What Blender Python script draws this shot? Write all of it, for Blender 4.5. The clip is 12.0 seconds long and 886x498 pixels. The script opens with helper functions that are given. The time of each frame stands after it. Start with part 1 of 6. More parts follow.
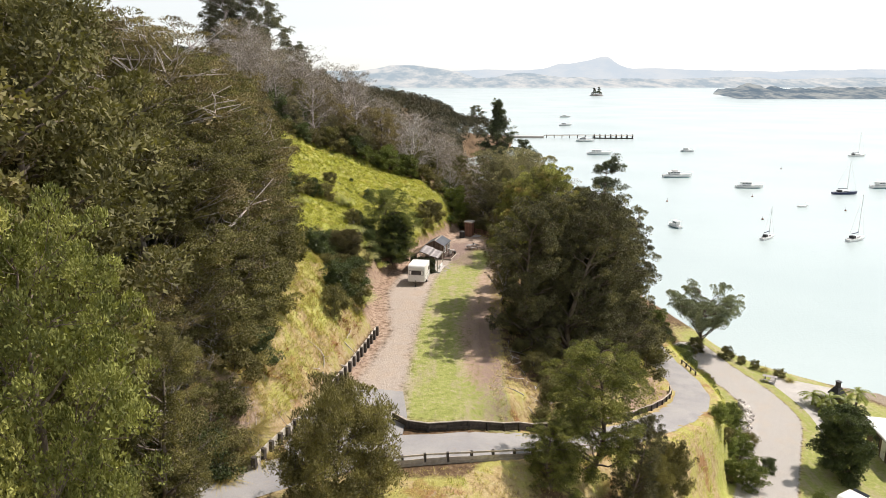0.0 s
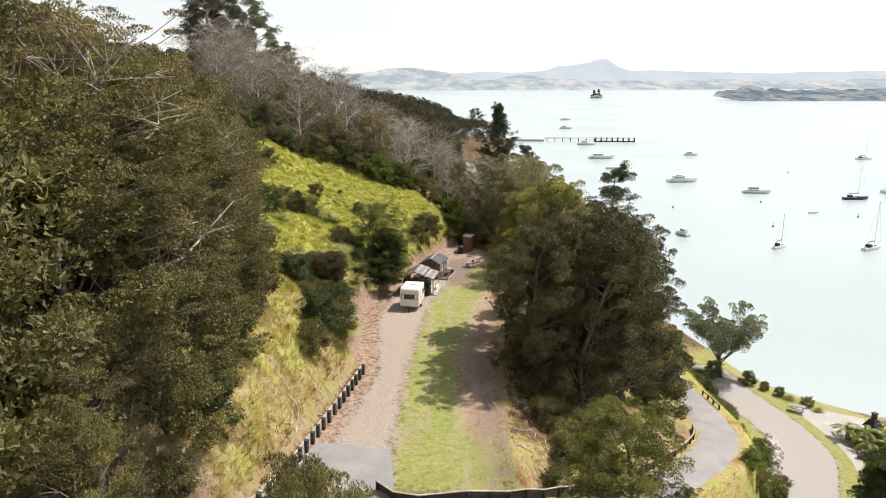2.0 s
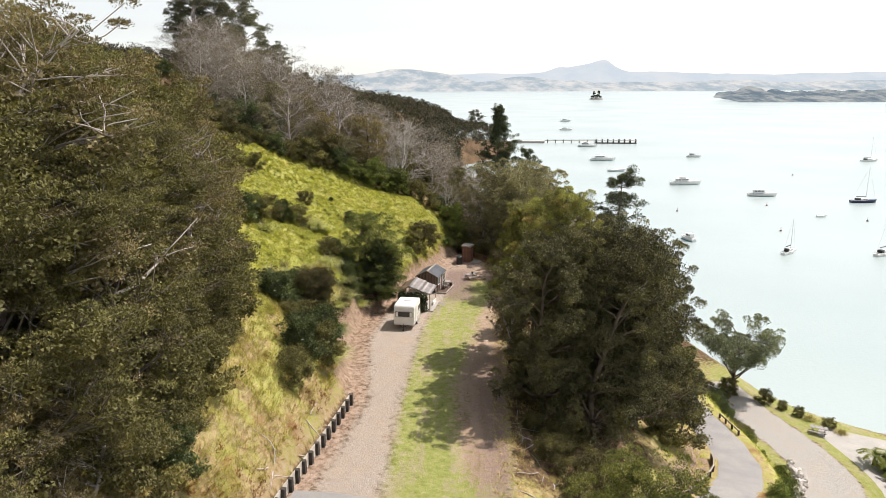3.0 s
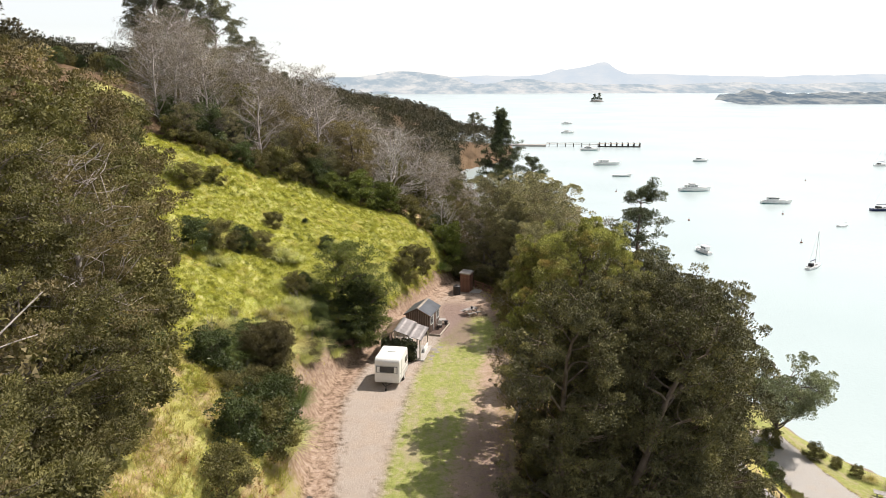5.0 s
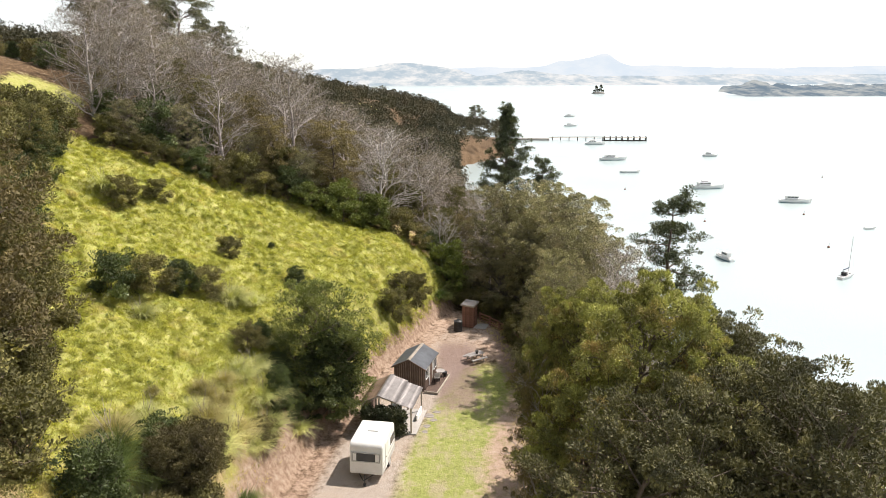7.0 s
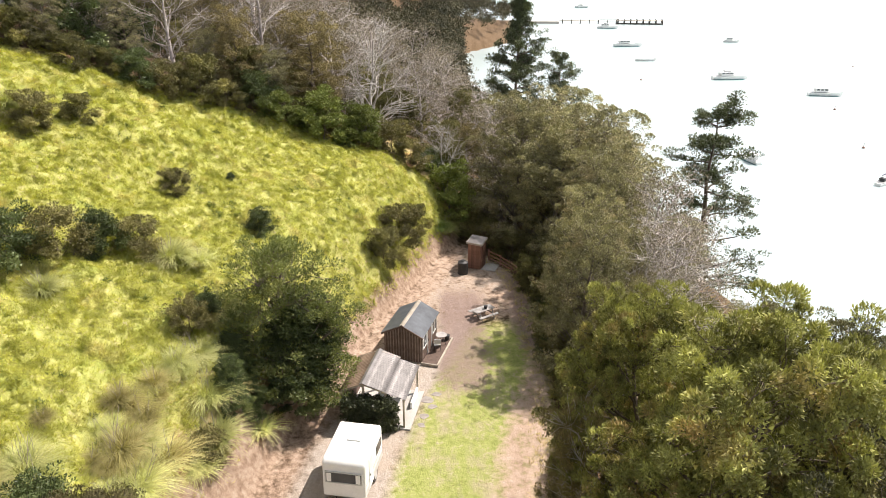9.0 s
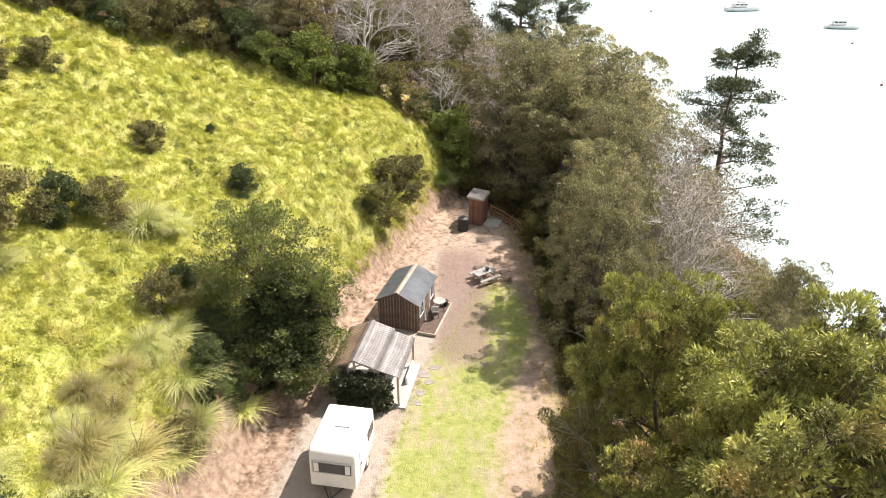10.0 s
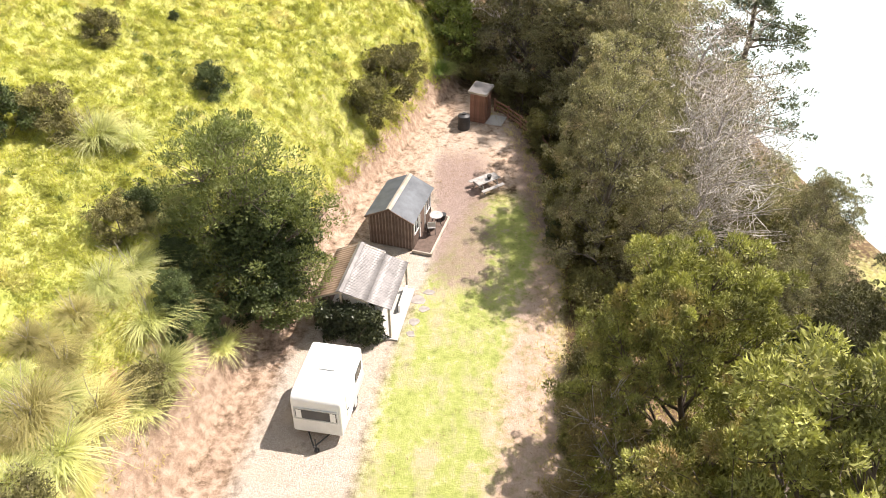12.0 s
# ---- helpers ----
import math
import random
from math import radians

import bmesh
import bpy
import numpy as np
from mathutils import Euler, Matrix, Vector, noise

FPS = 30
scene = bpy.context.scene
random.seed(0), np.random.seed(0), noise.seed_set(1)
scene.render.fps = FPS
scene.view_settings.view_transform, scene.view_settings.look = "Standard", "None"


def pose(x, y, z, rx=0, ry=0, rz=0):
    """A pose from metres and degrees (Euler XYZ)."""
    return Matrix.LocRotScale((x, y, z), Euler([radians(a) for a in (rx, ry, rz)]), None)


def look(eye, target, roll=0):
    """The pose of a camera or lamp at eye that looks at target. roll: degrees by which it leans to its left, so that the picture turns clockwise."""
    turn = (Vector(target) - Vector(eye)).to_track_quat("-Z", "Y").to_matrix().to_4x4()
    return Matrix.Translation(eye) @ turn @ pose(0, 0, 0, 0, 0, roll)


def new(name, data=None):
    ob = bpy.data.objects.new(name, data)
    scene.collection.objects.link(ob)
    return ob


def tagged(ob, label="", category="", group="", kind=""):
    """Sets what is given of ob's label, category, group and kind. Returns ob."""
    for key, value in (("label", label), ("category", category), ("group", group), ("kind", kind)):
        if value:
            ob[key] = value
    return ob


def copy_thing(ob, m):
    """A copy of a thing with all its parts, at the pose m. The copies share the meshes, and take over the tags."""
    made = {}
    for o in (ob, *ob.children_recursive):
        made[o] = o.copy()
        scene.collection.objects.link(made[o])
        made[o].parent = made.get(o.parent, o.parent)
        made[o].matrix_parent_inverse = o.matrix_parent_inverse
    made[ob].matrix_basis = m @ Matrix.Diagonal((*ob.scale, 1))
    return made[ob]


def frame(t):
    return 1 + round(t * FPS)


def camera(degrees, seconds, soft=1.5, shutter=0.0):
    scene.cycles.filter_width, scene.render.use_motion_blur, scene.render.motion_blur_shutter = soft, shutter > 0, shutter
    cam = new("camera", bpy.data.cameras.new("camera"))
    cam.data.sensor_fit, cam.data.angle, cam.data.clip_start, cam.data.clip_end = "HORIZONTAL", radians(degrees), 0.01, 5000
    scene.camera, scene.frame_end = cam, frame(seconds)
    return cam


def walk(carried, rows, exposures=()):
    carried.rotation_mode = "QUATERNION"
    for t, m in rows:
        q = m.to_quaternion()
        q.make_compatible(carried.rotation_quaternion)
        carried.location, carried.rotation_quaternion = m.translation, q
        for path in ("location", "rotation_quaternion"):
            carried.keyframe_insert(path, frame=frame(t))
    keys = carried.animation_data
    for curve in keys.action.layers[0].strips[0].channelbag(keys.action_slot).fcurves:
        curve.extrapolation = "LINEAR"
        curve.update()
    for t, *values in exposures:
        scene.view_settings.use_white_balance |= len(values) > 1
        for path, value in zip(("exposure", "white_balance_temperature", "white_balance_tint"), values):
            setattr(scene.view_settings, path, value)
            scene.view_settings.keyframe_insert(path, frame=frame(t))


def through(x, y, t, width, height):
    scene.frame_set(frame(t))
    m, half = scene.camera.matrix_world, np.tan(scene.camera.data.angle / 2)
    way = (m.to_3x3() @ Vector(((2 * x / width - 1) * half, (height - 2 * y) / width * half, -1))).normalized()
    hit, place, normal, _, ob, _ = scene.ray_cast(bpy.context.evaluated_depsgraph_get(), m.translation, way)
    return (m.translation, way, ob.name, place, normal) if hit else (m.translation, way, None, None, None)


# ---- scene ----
cam = camera(64.8, 12.0, soft=0.65)
METRES, EYE, TILT, LEAN, TURN = 60.0, 41.5, -13.7, 0.0, 0.0
ROWS = [
    (0.0, 0.0, 0.0, 0.0, 0.0, 0.0, 0.0),
    (0.5, 0.0014, 0.0278, 0.0073, -0.0, 0.06, 0.03),
    (1.0, 0.0026, 0.0585, 0.0148, -0.01, 0.1, 0.07),
    (1.5, 0.0044, 0.0924, 0.0234, -0.02, 0.14, 0.11),
    (2.0, 0.0065, 0.1303, 0.0322, -0.02, 0.2, 0.14),
    (2.5, 0.0086, 0.1725, 0.0417, -0.03, 0.24, 0.16),
    (3.0, 0.0106, 0.219, 0.0519, -0.04, 0.31, 0.19),
    (5.0, 0.0204, 0.4305, 0.101, -0.06, 0.48, 0.18),
    (5.5, 0.0223, 0.4855, 0.1148, -0.06, 0.5, 0.16),
    (6.0, 0.0232, 0.5418, 0.1288, -0.06, 0.5, 0.18),
    (6.5, 0.0234, 0.5977, 0.1425, -0.06, 0.49, 0.18),
    (8.5, 0.0235, 0.802, 0.1951, 0.12, -6.75, 0.14),
    (9.0, 0.0243, 0.8411, 0.2054, 0.17, -9.38, 0.06),
    (9.5, 0.026, 0.8733, 0.2138, 0.26, -12.05, 0.04),
    (10.0, 0.0279, 0.8992, 0.2202, 0.35, -14.7, 0.06),
    (10.5, 0.0307, 0.921, 0.2256, 0.48, -17.43, 0.06),
    (11.0, 0.0324, 0.9405, 0.2302, 0.52, -20.16, 0.04),
    (11.5, 0.0333, 0.9573, 0.2337, 0.62, -22.77, -0.03),
    (12.0, 0.0329, 0.9707, 0.2358, 0.68, -25.23, -0.05),
]
walk(cam, [(t, pose(0, 0, EYE, TILT, LEAN, TURN) @ pose(METRES * x, METRES * y, METRES * z, 90 + pitch, roll, yaw)) for t, x, y, z, yaw, pitch, roll in ROWS],
     exposures=[(0.0, 0.19), (3.0, 0.17), (5.0, 0.24), (6.5, 0.33), (8.5, 0.57), (9.5, 0.76), (10.5, 0.92), (12.0, 1.06)])

# ---- light ----
SUN_DIR = Vector((1.4, 0.75, 2.3)).normalized()
sun = new("sun", bpy.data.lights.new("sun", "SUN"))
sun.data.energy, sun.data.angle, sun.data.color = 5.0, radians(0.6), (1.0, 0.90, 0.815)
sun.matrix_world = look((0, 0, 90), Vector((0, 0, 90)) - SUN_DIR)
world = bpy.data.worlds.new("sky")
scene.world = world
world.use_nodes = True
wn = world.node_tree
sky = wn.nodes.new("ShaderNodeTexSky")
sky.sky_type, sky.sun_disc = "NISHITA", False
sky.sun_elevation = math.asin(SUN_DIR.z)
sky.sun_rotation = math.atan2(SUN_DIR.x, SUN_DIR.y)
sky.air_density, sky.dust_density, sky.ozone_density = 1.0, 0.45, 1.0
haze = wn.nodes.new("ShaderNodeHueSaturation")
haze.inputs["Saturation"].default_value, haze.inputs["Value"].default_value = 0.2, 1.2
wn.links.new(sky.outputs[0], haze.inputs["Color"])
wn.links.new(haze.outputs[0], wn.nodes["Background"].inputs[0])
wn.nodes["Background"].inputs[1].default_value = 0.12


# ---- materials ----
def nodes_of(name):
    m = bpy.data.materials.new(name)
    m.use_nodes = True
    return m, m.node_tree.nodes, m.node_tree.links, m.node_tree.nodes["Principled BSDF"]


def noise_node(n, l, scale, detail=4.0, rough=0.6, vec=None):
    t = n.new("ShaderNodeTexNoise")
    t.inputs["Scale"].default_value, t.inputs["Detail"].default_value, t.inputs["Roughness"].default_value = scale, detail, rough
    if vec is not None:
        l.new(vec, t.inputs["Vector"])
    return t.outputs["Fac"]


def ramp_node(n, l, fac, stops):
    r = n.new("ShaderNodeValToRGB")
    while len(r.color_ramp.elements) < len(stops):
        r.color_ramp.elements.new(0.5)
    for e, (p, c) in zip(r.color_ramp.elements, stops):
        e.position, e.color = p, (*c, 1) if len(c) == 3 else c
    l.new(fac, r.inputs["Fac"])
    return r.outputs["Color"]


def mix_node(n, l, fac, a, b, mode="MIX"):
    x = n.new("ShaderNodeMix")
    x.data_type, x.blend_type = "RGBA", mode
    for sock, v in ((x.inputs[0], fac), (x.inputs[6], a), (x.inputs[7], b)):
        if isinstance(v, (int, float)):
            sock.default_value = v
        elif isinstance(v, tuple):
            sock.default_value = (*v, 1)
        else:
            l.new(v, sock)
    return x.outputs[2]


def math_node(n, l, op, a, b=0.0, clamp=False):
    x = n.new("ShaderNodeMath")
    x.operation, x.use_clamp = op, clamp
    for sock, v in zip(x.inputs, (a, b)):
        if isinstance(v, (int, float)):
            sock.default_value = v
        else:
            l.new(v, sock)
    return x.outputs[0]


def bump_node(n, l, bsdf, height, strength, distance):
    b = n.new("ShaderNodeBump")
    b.inputs["Strength"].default_value, b.inputs["Distance"].default_value = strength, distance
    l.new(height, b.inputs["Height"])
    l.new(b.outputs[0], bsdf.inputs["Normal"])


def position(n):
    return n.new("ShaderNodeNewGeometry").outputs["Position"]


def plain_material(name, a, b, scale=3.0, rough=0.7, metal=0.0, bump=0.2, distance=0.01, fine=40.0, spread=0.15):
    """Two mottled tones at two scales, varied from object to object."""
    m, n, l, p = nodes_of(name)
    co = n.new("ShaderNodeTexCoord").outputs["Object"]
    big, small = noise_node(n, l, scale, 4, 0.6, co), noise_node(n, l, fine, 3, 0.6, co)
    col = mix_node(n, l, ramp_fac(n, l, big, 0.35, 0.65), a, b)
    lum = math_node(n, l, "MULTIPLY_ADD", small, 0.5)
    lum.node.inputs[2].default_value = 0.75
    rnd = math_node(n, l, "MULTIPLY_ADD", n.new("ShaderNodeObjectInfo").outputs["Random"], 2 * spread)
    rnd.node.inputs[2].default_value = 1 - spread
    both = math_node(n, l, "MULTIPLY", lum, rnd)
    grey = n.new("ShaderNodeCombineColor")
    for k in range(3):
        l.new(both, grey.inputs[k])
    l.new(mix_node(n, l, 1.0, col, grey.outputs[0], "MULTIPLY"), p.inputs["Base Color"])
    p.inputs["Roughness"].default_value, p.inputs["Metallic"].default_value = rough, metal
    bump_node(n, l, p, small, bump, distance)
    return m


def ramp_fac(n, l, fac, lo, hi):
    r = n.new("ShaderNodeMapRange")
    r.inputs[1].default_value, r.inputs[2].default_value = lo, hi
    l.new(fac, r.inputs[0])
    return r.outputs[0]


def leaf_material(name, dark, light, tip, through=0.2, gloss=0.62, clump=1.1):
    """Leaves: tone by tree, by clump and by leaf; thin enough to let some sun through."""
    m, n, l, p = nodes_of(name)
    geo = n.new("ShaderNodeNewGeometry")
    co = n.new("ShaderNodeTexCoord").outputs["Object"]
    patch = ramp_fac(n, l, noise_node(n, l, clump, 3, 0.6, co), 0.36, 0.66)
    col = mix_node(n, l, patch, dark, light)
    tipf = ramp_fac(n, l, noise_node(n, l, clump * 0.45, 2, 0.5, co), 0.56, 0.72)
    col = mix_node(n, l, math_node(n, l, "MULTIPLY", tipf, 0.8), col, tip)
    lum = math_node(n, l, "MULTIPLY_ADD", geo.outputs["Random Per Island"], 0.5)
    lum.node.inputs[2].default_value = 0.75
    rnd = math_node(n, l, "MULTIPLY_ADD", n.new("ShaderNodeObjectInfo").outputs["Random"], 0.5)
    rnd.node.inputs[2].default_value = 0.75
    both = math_node(n, l, "MULTIPLY", lum, rnd)
    grey = n.new("ShaderNodeCombineColor")
    for k in range(3):
        l.new(both, grey.inputs[k])
    col = mix_node(n, l, 1.0, col, grey.outputs[0], "MULTIPLY")
    l.new(col, p.inputs["Base Color"])
    p.inputs["Roughness"].default_value = gloss
    p.inputs["Specular IOR Level"].default_value = 0.25
    tr = n.new("ShaderNodeBsdfTranslucent")
    l.new(mix_node(n, l, 1.0, col, (1.1, 1.15, 0.5), "MULTIPLY"), tr.inputs[0])
    mixer = n.new("ShaderNodeMixShader")
    mixer.inputs[0].default_value = through
    l.new(p.outputs[0], mixer.inputs[1])
    l.new(tr.outputs[0], mixer.inputs[2])
    l.new(mixer.outputs[0], n["Material Output"].inputs[0])
    return m


def ground_material():
    """Soil and leaf litter, with turf, mown lawn, gravel, clay and beach laid over it where the ground's own cover says so."""
    m, n, l, p = nodes_of("ground_cover")
    pos = position(n)
    n1, n2, n3 = noise_node(n, l, 0.45, 5, 0.65, pos), noise_node(n, l, 2.6, 4, 0.65, pos), noise_node(n, l, 24.0, 4, 0.7, pos)
    along = n.new("ShaderNodeVectorMath")
    along.operation = "MULTIPLY"
    along.inputs[1].default_value = (1.1, 0.16, 1.0)
    l.new(pos, along.inputs[0])
    streak = noise_node(n, l, 1.0, 5, 0.65, along.outputs[0])

    def cover(name, lo=0.3, hi=0.7, wobble=0.55):
        a = n.new("ShaderNodeAttribute")
        a.attribute_name = name
        w = math_node(n, l, "MULTIPLY_ADD", math_node(n, l, "SUBTRACT", n2, 0.5), wobble * 1.6)
        l.new(a.outputs["Fac"], w.node.inputs[2])
        return ramp_fac(n, l, w, lo, hi)
    litter = ramp_node(n, l, n2, [(0.3, (0.075, 0.05, 0.03)), (0.55, (0.16, 0.105, 0.06)), (0.75, (0.24, 0.17, 0.095))])
    dry = ramp_node(n, l, n2, [(0.3, (0.24, 0.165, 0.085)), (0.5, (0.42, 0.325, 0.165)), (0.7, (0.49, 0.41, 0.22))])
    dry = mix_node(n, l, math_node(n, l, "MULTIPLY", ramp_fac(n, l, n1, 0.46, 0.57), 0.75), dry, (0.38, 0.38, 0.10))
    dry = mix_node(n, l, math_node(n, l, "MULTIPLY", ramp_fac(n, l, noise_node(n, l, 0.33, 4, 0.6, pos), 0.56, 0.66), 0.7), dry, (0.26, 0.115, 0.05))
    turf = ramp_node(n, l, n2, [(0.2, (0.27, 0.28, 0.07)), (0.45, (0.40, 0.40, 0.12)), (0.65, (0.49, 0.46, 0.17)), (0.85, (0.55, 0.47, 0.25))])
    turf = mix_node(n, l, math_node(n, l, "MULTIPLY", ramp_fac(n, l, n1, 0.5, 0.68), 0.5), turf, (0.27, 0.34, 0.05))
    lawn = ramp_node(n, l, n2, [(0.25, (0.21, 0.245, 0.065)), (0.5, (0.305, 0.33, 0.10)), (0.68, (0.37, 0.365, 0.15)), (0.82, (0.44, 0.385, 0.23))])
    lawn = mix_node(n, l, math_node(n, l, "MULTIPLY", ramp_fac(n, l, math_node(n, l, "MULTIPLY", math_node(n, l, "ADD", streak, noise_node(n, l, 0.8, 5, 0.7, pos)), 0.5), 0.49, 0.61), 0.7), lawn, (0.41, 0.335, 0.24))
    gravel = ramp_node(n, l, n3, [(0.3, (0.31, 0.26, 0.22)), (0.5, (0.42, 0.36, 0.31)), (0.72, (0.54, 0.48, 0.42))])
    gravel = mix_node(n, l, math_node(n, l, "MULTIPLY", ramp_fac(n, l, n1, 0.45, 0.62), 0.35), gravel, (0.47, 0.36, 0.26))
    scraps = math_node(n, l, "MULTIPLY", ramp_fac(n, l, noise_node(n, l, 7.0, 4, 0.75, pos), 0.56, 0.66), ramp_fac(n, l, streak, 0.35, 0.6))
    gravel = mix_node(n, l, math_node(n, l, "MULTIPLY", scraps, 0.65), gravel, (0.24, 0.17, 0.115))
    clay = ramp_node(n, l, n2, [(0.3, (0.19, 0.125, 0.09)), (0.5, (0.335, 0.24, 0.175)), (0.72, (0.46, 0.365, 0.29))])
    sand = ramp_node(n, l, n3, [(0.3, (0.20, 0.16, 0.12)), (0.7, (0.36, 0.30, 0.23))])
    bare = ramp_node(n, l, math_node(n, l, "MULTIPLY", math_node(n, l, "ADD", n2, streak), 0.5), [(0.36, (0.27, 0.185, 0.135)), (0.5, (0.43, 0.315, 0.24)), (0.72, (0.53, 0.42, 0.335))])
    col = mix_node(n, l, cover("dry"), litter, dry)
    col = mix_node(n, l, cover("turf"), col, turf)
    col = mix_node(n, l, cover("clay"), col, clay)
    col = mix_node(n, l, cover("lawn", 0.15, 0.85, 0.9), col, lawn)
    col = mix_node(n, l, cover("bare", 0.15, 0.85, 1.1), col, bare)
    col = mix_node(n, l, cover("gravel", 0.15, 0.85, 1.0), col, gravel)
    fallen = ramp_node(n, l, n3, [(0.3, (0.14, 0.095, 0.085)), (0.5, (0.235, 0.165, 0.145)), (0.72, (0.36, 0.275, 0.245))])
    col = mix_node(n, l, math_node(n, l, "MULTIPLY", cover("fallen", 0.25, 0.75, 0.9), 0.8), col, fallen)
    pale = ramp_node(n, l, n3, [(0.3, (0.33, 0.31, 0.29)), (0.5, (0.42, 0.40, 0.375)), (0.72, (0.52, 0.49, 0.46))])
    pale = mix_node(n, l, math_node(n, l, "MULTIPLY", ramp_fac(n, l, n1, 0.5, 0.65), 0.4), pale, (0.45, 0.38, 0.30))
    col = mix_node(n, l, cover("track", 0.35, 0.65, 0.4), col, pale)
    col = mix_node(n, l, cover("sand"), col, sand)
    shade = ramp_node(n, l, n3, [(0.25, (0.72, 0.72, 0.72)), (0.75, (1.2, 1.2, 1.2))])
    l.new(mix_node(n, l, 1.0, col, shade, "MULTIPLY"), p.inputs["Base Color"])
    p.inputs["Roughness"].default_value, p.inputs["Specular IOR Level"].default_value = 0.95, 0.15
    bump_node(n, l, p, math_node(n, l, "ADD", n3, n2), 0.7, 0.08)
    return m


def water_material():
    m, n, l, p = nodes_of("sea_water")
    pos = position(n)
    deep = ramp_fac(n, l, noise_node(n, l, 0.012, 3, 0.5, pos), 0.35, 0.65)
    l.new(mix_node(n, l, deep, (0.385, 0.465, 0.468), (0.44, 0.515, 0.517)), p.inputs["Base Color"])
    p.inputs["Roughness"].default_value, p.inputs["IOR"].default_value = 0.22, 1.33
    w = math_node(n, l, "ADD", noise_node(n, l, 1.4, 4, 0.6, pos), noise_node(n, l, 0.25, 3, 0.5, pos))
    bump_node(n, l, p, w, 0.35, 0.12)
    return m


def asphalt_material(name, a, b):
    m, n, l, p = nodes_of(name)
    pos = position(n)
    big, mid, fine = noise_node(n, l, 0.5, 4, 0.6, pos), noise_node(n, l, 3.5, 4, 0.6, pos), noise_node(n, l, 60.0, 2, 0.6, pos)
    col = mix_node(n, l, ramp_fac(n, l, big, 0.35, 0.65), a, b)
    col = mix_node(n, l, math_node(n, l, "MULTIPLY", ramp_fac(n, l, mid, 0.55, 0.75), 0.35), col, (0.36, 0.29, 0.2))
    sh = ramp_node(n, l, fine, [(0.3, (0.75, 0.75, 0.75)), (0.7, (1.2, 1.2, 1.2))])
    l.new(mix_node(n, l, 1.0, col, sh, "MULTIPLY"), p.inputs["Base Color"])
    p.inputs["Roughness"].default_value = 0.85
    bump_node(n, l, p, fine, 0.3, 0.01)
    return m


GROUND = ground_material()
WATER = water_material()
ASPHALT = asphalt_material("asphalt", (0.26, 0.255, 0.26), (0.33, 0.32, 0.31))
CONCRETE = asphalt_material("concrete", (0.40, 0.38, 0.36), (0.47, 0.45, 0.42))
BARK = plain_material("bark", (0.10, 0.075, 0.055), (0.20, 0.16, 0.13), 2.0, 0.9, bump=0.6, distance=0.03, fine=18)
GREY_BARK = plain_material("grey_bark", (0.11, 0.09, 0.072), (0.20, 0.17, 0.145), 2.0, 0.9, bump=0.4, distance=0.02, fine=18)
PALE_BARK = plain_material("pale_bark", (0.36, 0.32, 0.30), (0.54, 0.49, 0.47), 2.0, 0.9, bump=0.4, distance=0.02, fine=18)
WATTLE_LEAF = leaf_material("wattle_leaf", (0.085, 0.08, 0.034), (0.215, 0.20, 0.075), (0.33, 0.29, 0.10))
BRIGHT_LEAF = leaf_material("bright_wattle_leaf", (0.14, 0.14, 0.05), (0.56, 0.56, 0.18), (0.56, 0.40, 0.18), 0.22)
OLIVE_LEAF = leaf_material("olive_leaf", (0.11, 0.088, 0.047), (0.25, 0.205, 0.10), (0.34, 0.275, 0.12))
BROWN_LEAF = leaf_material("kanuka_leaf", (0.11, 0.10, 0.043), (0.24, 0.215, 0.085), (0.31, 0.28, 0.10))
DARK_BROWN_LEAF = leaf_material("manuka_leaf", (0.07, 0.06, 0.032), (0.14, 0.12, 0.058), (0.17, 0.14, 0.065))
GREY_LEAF = leaf_material("grey_twig_leaf", (0.2, 0.165, 0.14), (0.33, 0.285, 0.25), (0.27, 0.25, 0.15), 0.2)
GREEN_LEAF = leaf_material("green_leaf", (0.055, 0.072, 0.03), (0.12, 0.15, 0.055), (0.20, 0.23, 0.08), 0.2, 0.4)
DARK_LEAF = leaf_material("dark_leaf", (0.042, 0.052, 0.028), (0.085, 0.095, 0.05), (0.12, 0.13, 0.06), 0.2, 0.4)
PINE_LEAF = leaf_material("pine_needle", (0.06, 0.074, 0.043), (0.14, 0.16, 0.085), (0.19, 0.21, 0.10), 0.2, 0.5)
SILVER_LEAF = leaf_material("silver_leaf", (0.2, 0.22, 0.16), (0.34, 0.37, 0.26), (0.40, 0.41, 0.28), 0.3, 0.4)
STRAW_LEAF = leaf_material("straw_blade", (0.34, 0.30, 0.12), (0.52, 0.46, 0.22), (0.40, 0.42, 0.13), 0.35, 0.6)
TURF_LEAF = leaf_material("turf_blade", (0.35, 0.36, 0.08), (0.60, 0.58, 0.175), (0.67, 0.58, 0.29), 0.5, 0.6, 1.3)
DRY_LEAF = leaf_material("dry_blade", (0.36, 0.29, 0.11), (0.50, 0.42, 0.18), (0.37, 0.40, 0.09), 0.35, 0.7, 0.4)
GROVE_LEAF = leaf_material("grove_leaf", (0.055, 0.055, 0.03), (0.17, 0.16, 0.075), (0.33, 0.30, 0.12), 0.1)
FEATHER_LEAF = leaf_material("feather_leaf", (0.14, 0.16, 0.06), (0.24, 0.27, 0.10), (0.30, 0.31, 0.12), 0.35)
ASH_LEAF = leaf_material("ash_green_leaf", (0.15, 0.14, 0.082), (0.42, 0.39, 0.225), (0.47, 0.38, 0.26), 0.22)
FRESH_LEAF = leaf_material("fresh_wattle_leaf", (0.08, 0.09, 0.028), (0.24, 0.25, 0.07), (0.36, 0.35, 0.11))
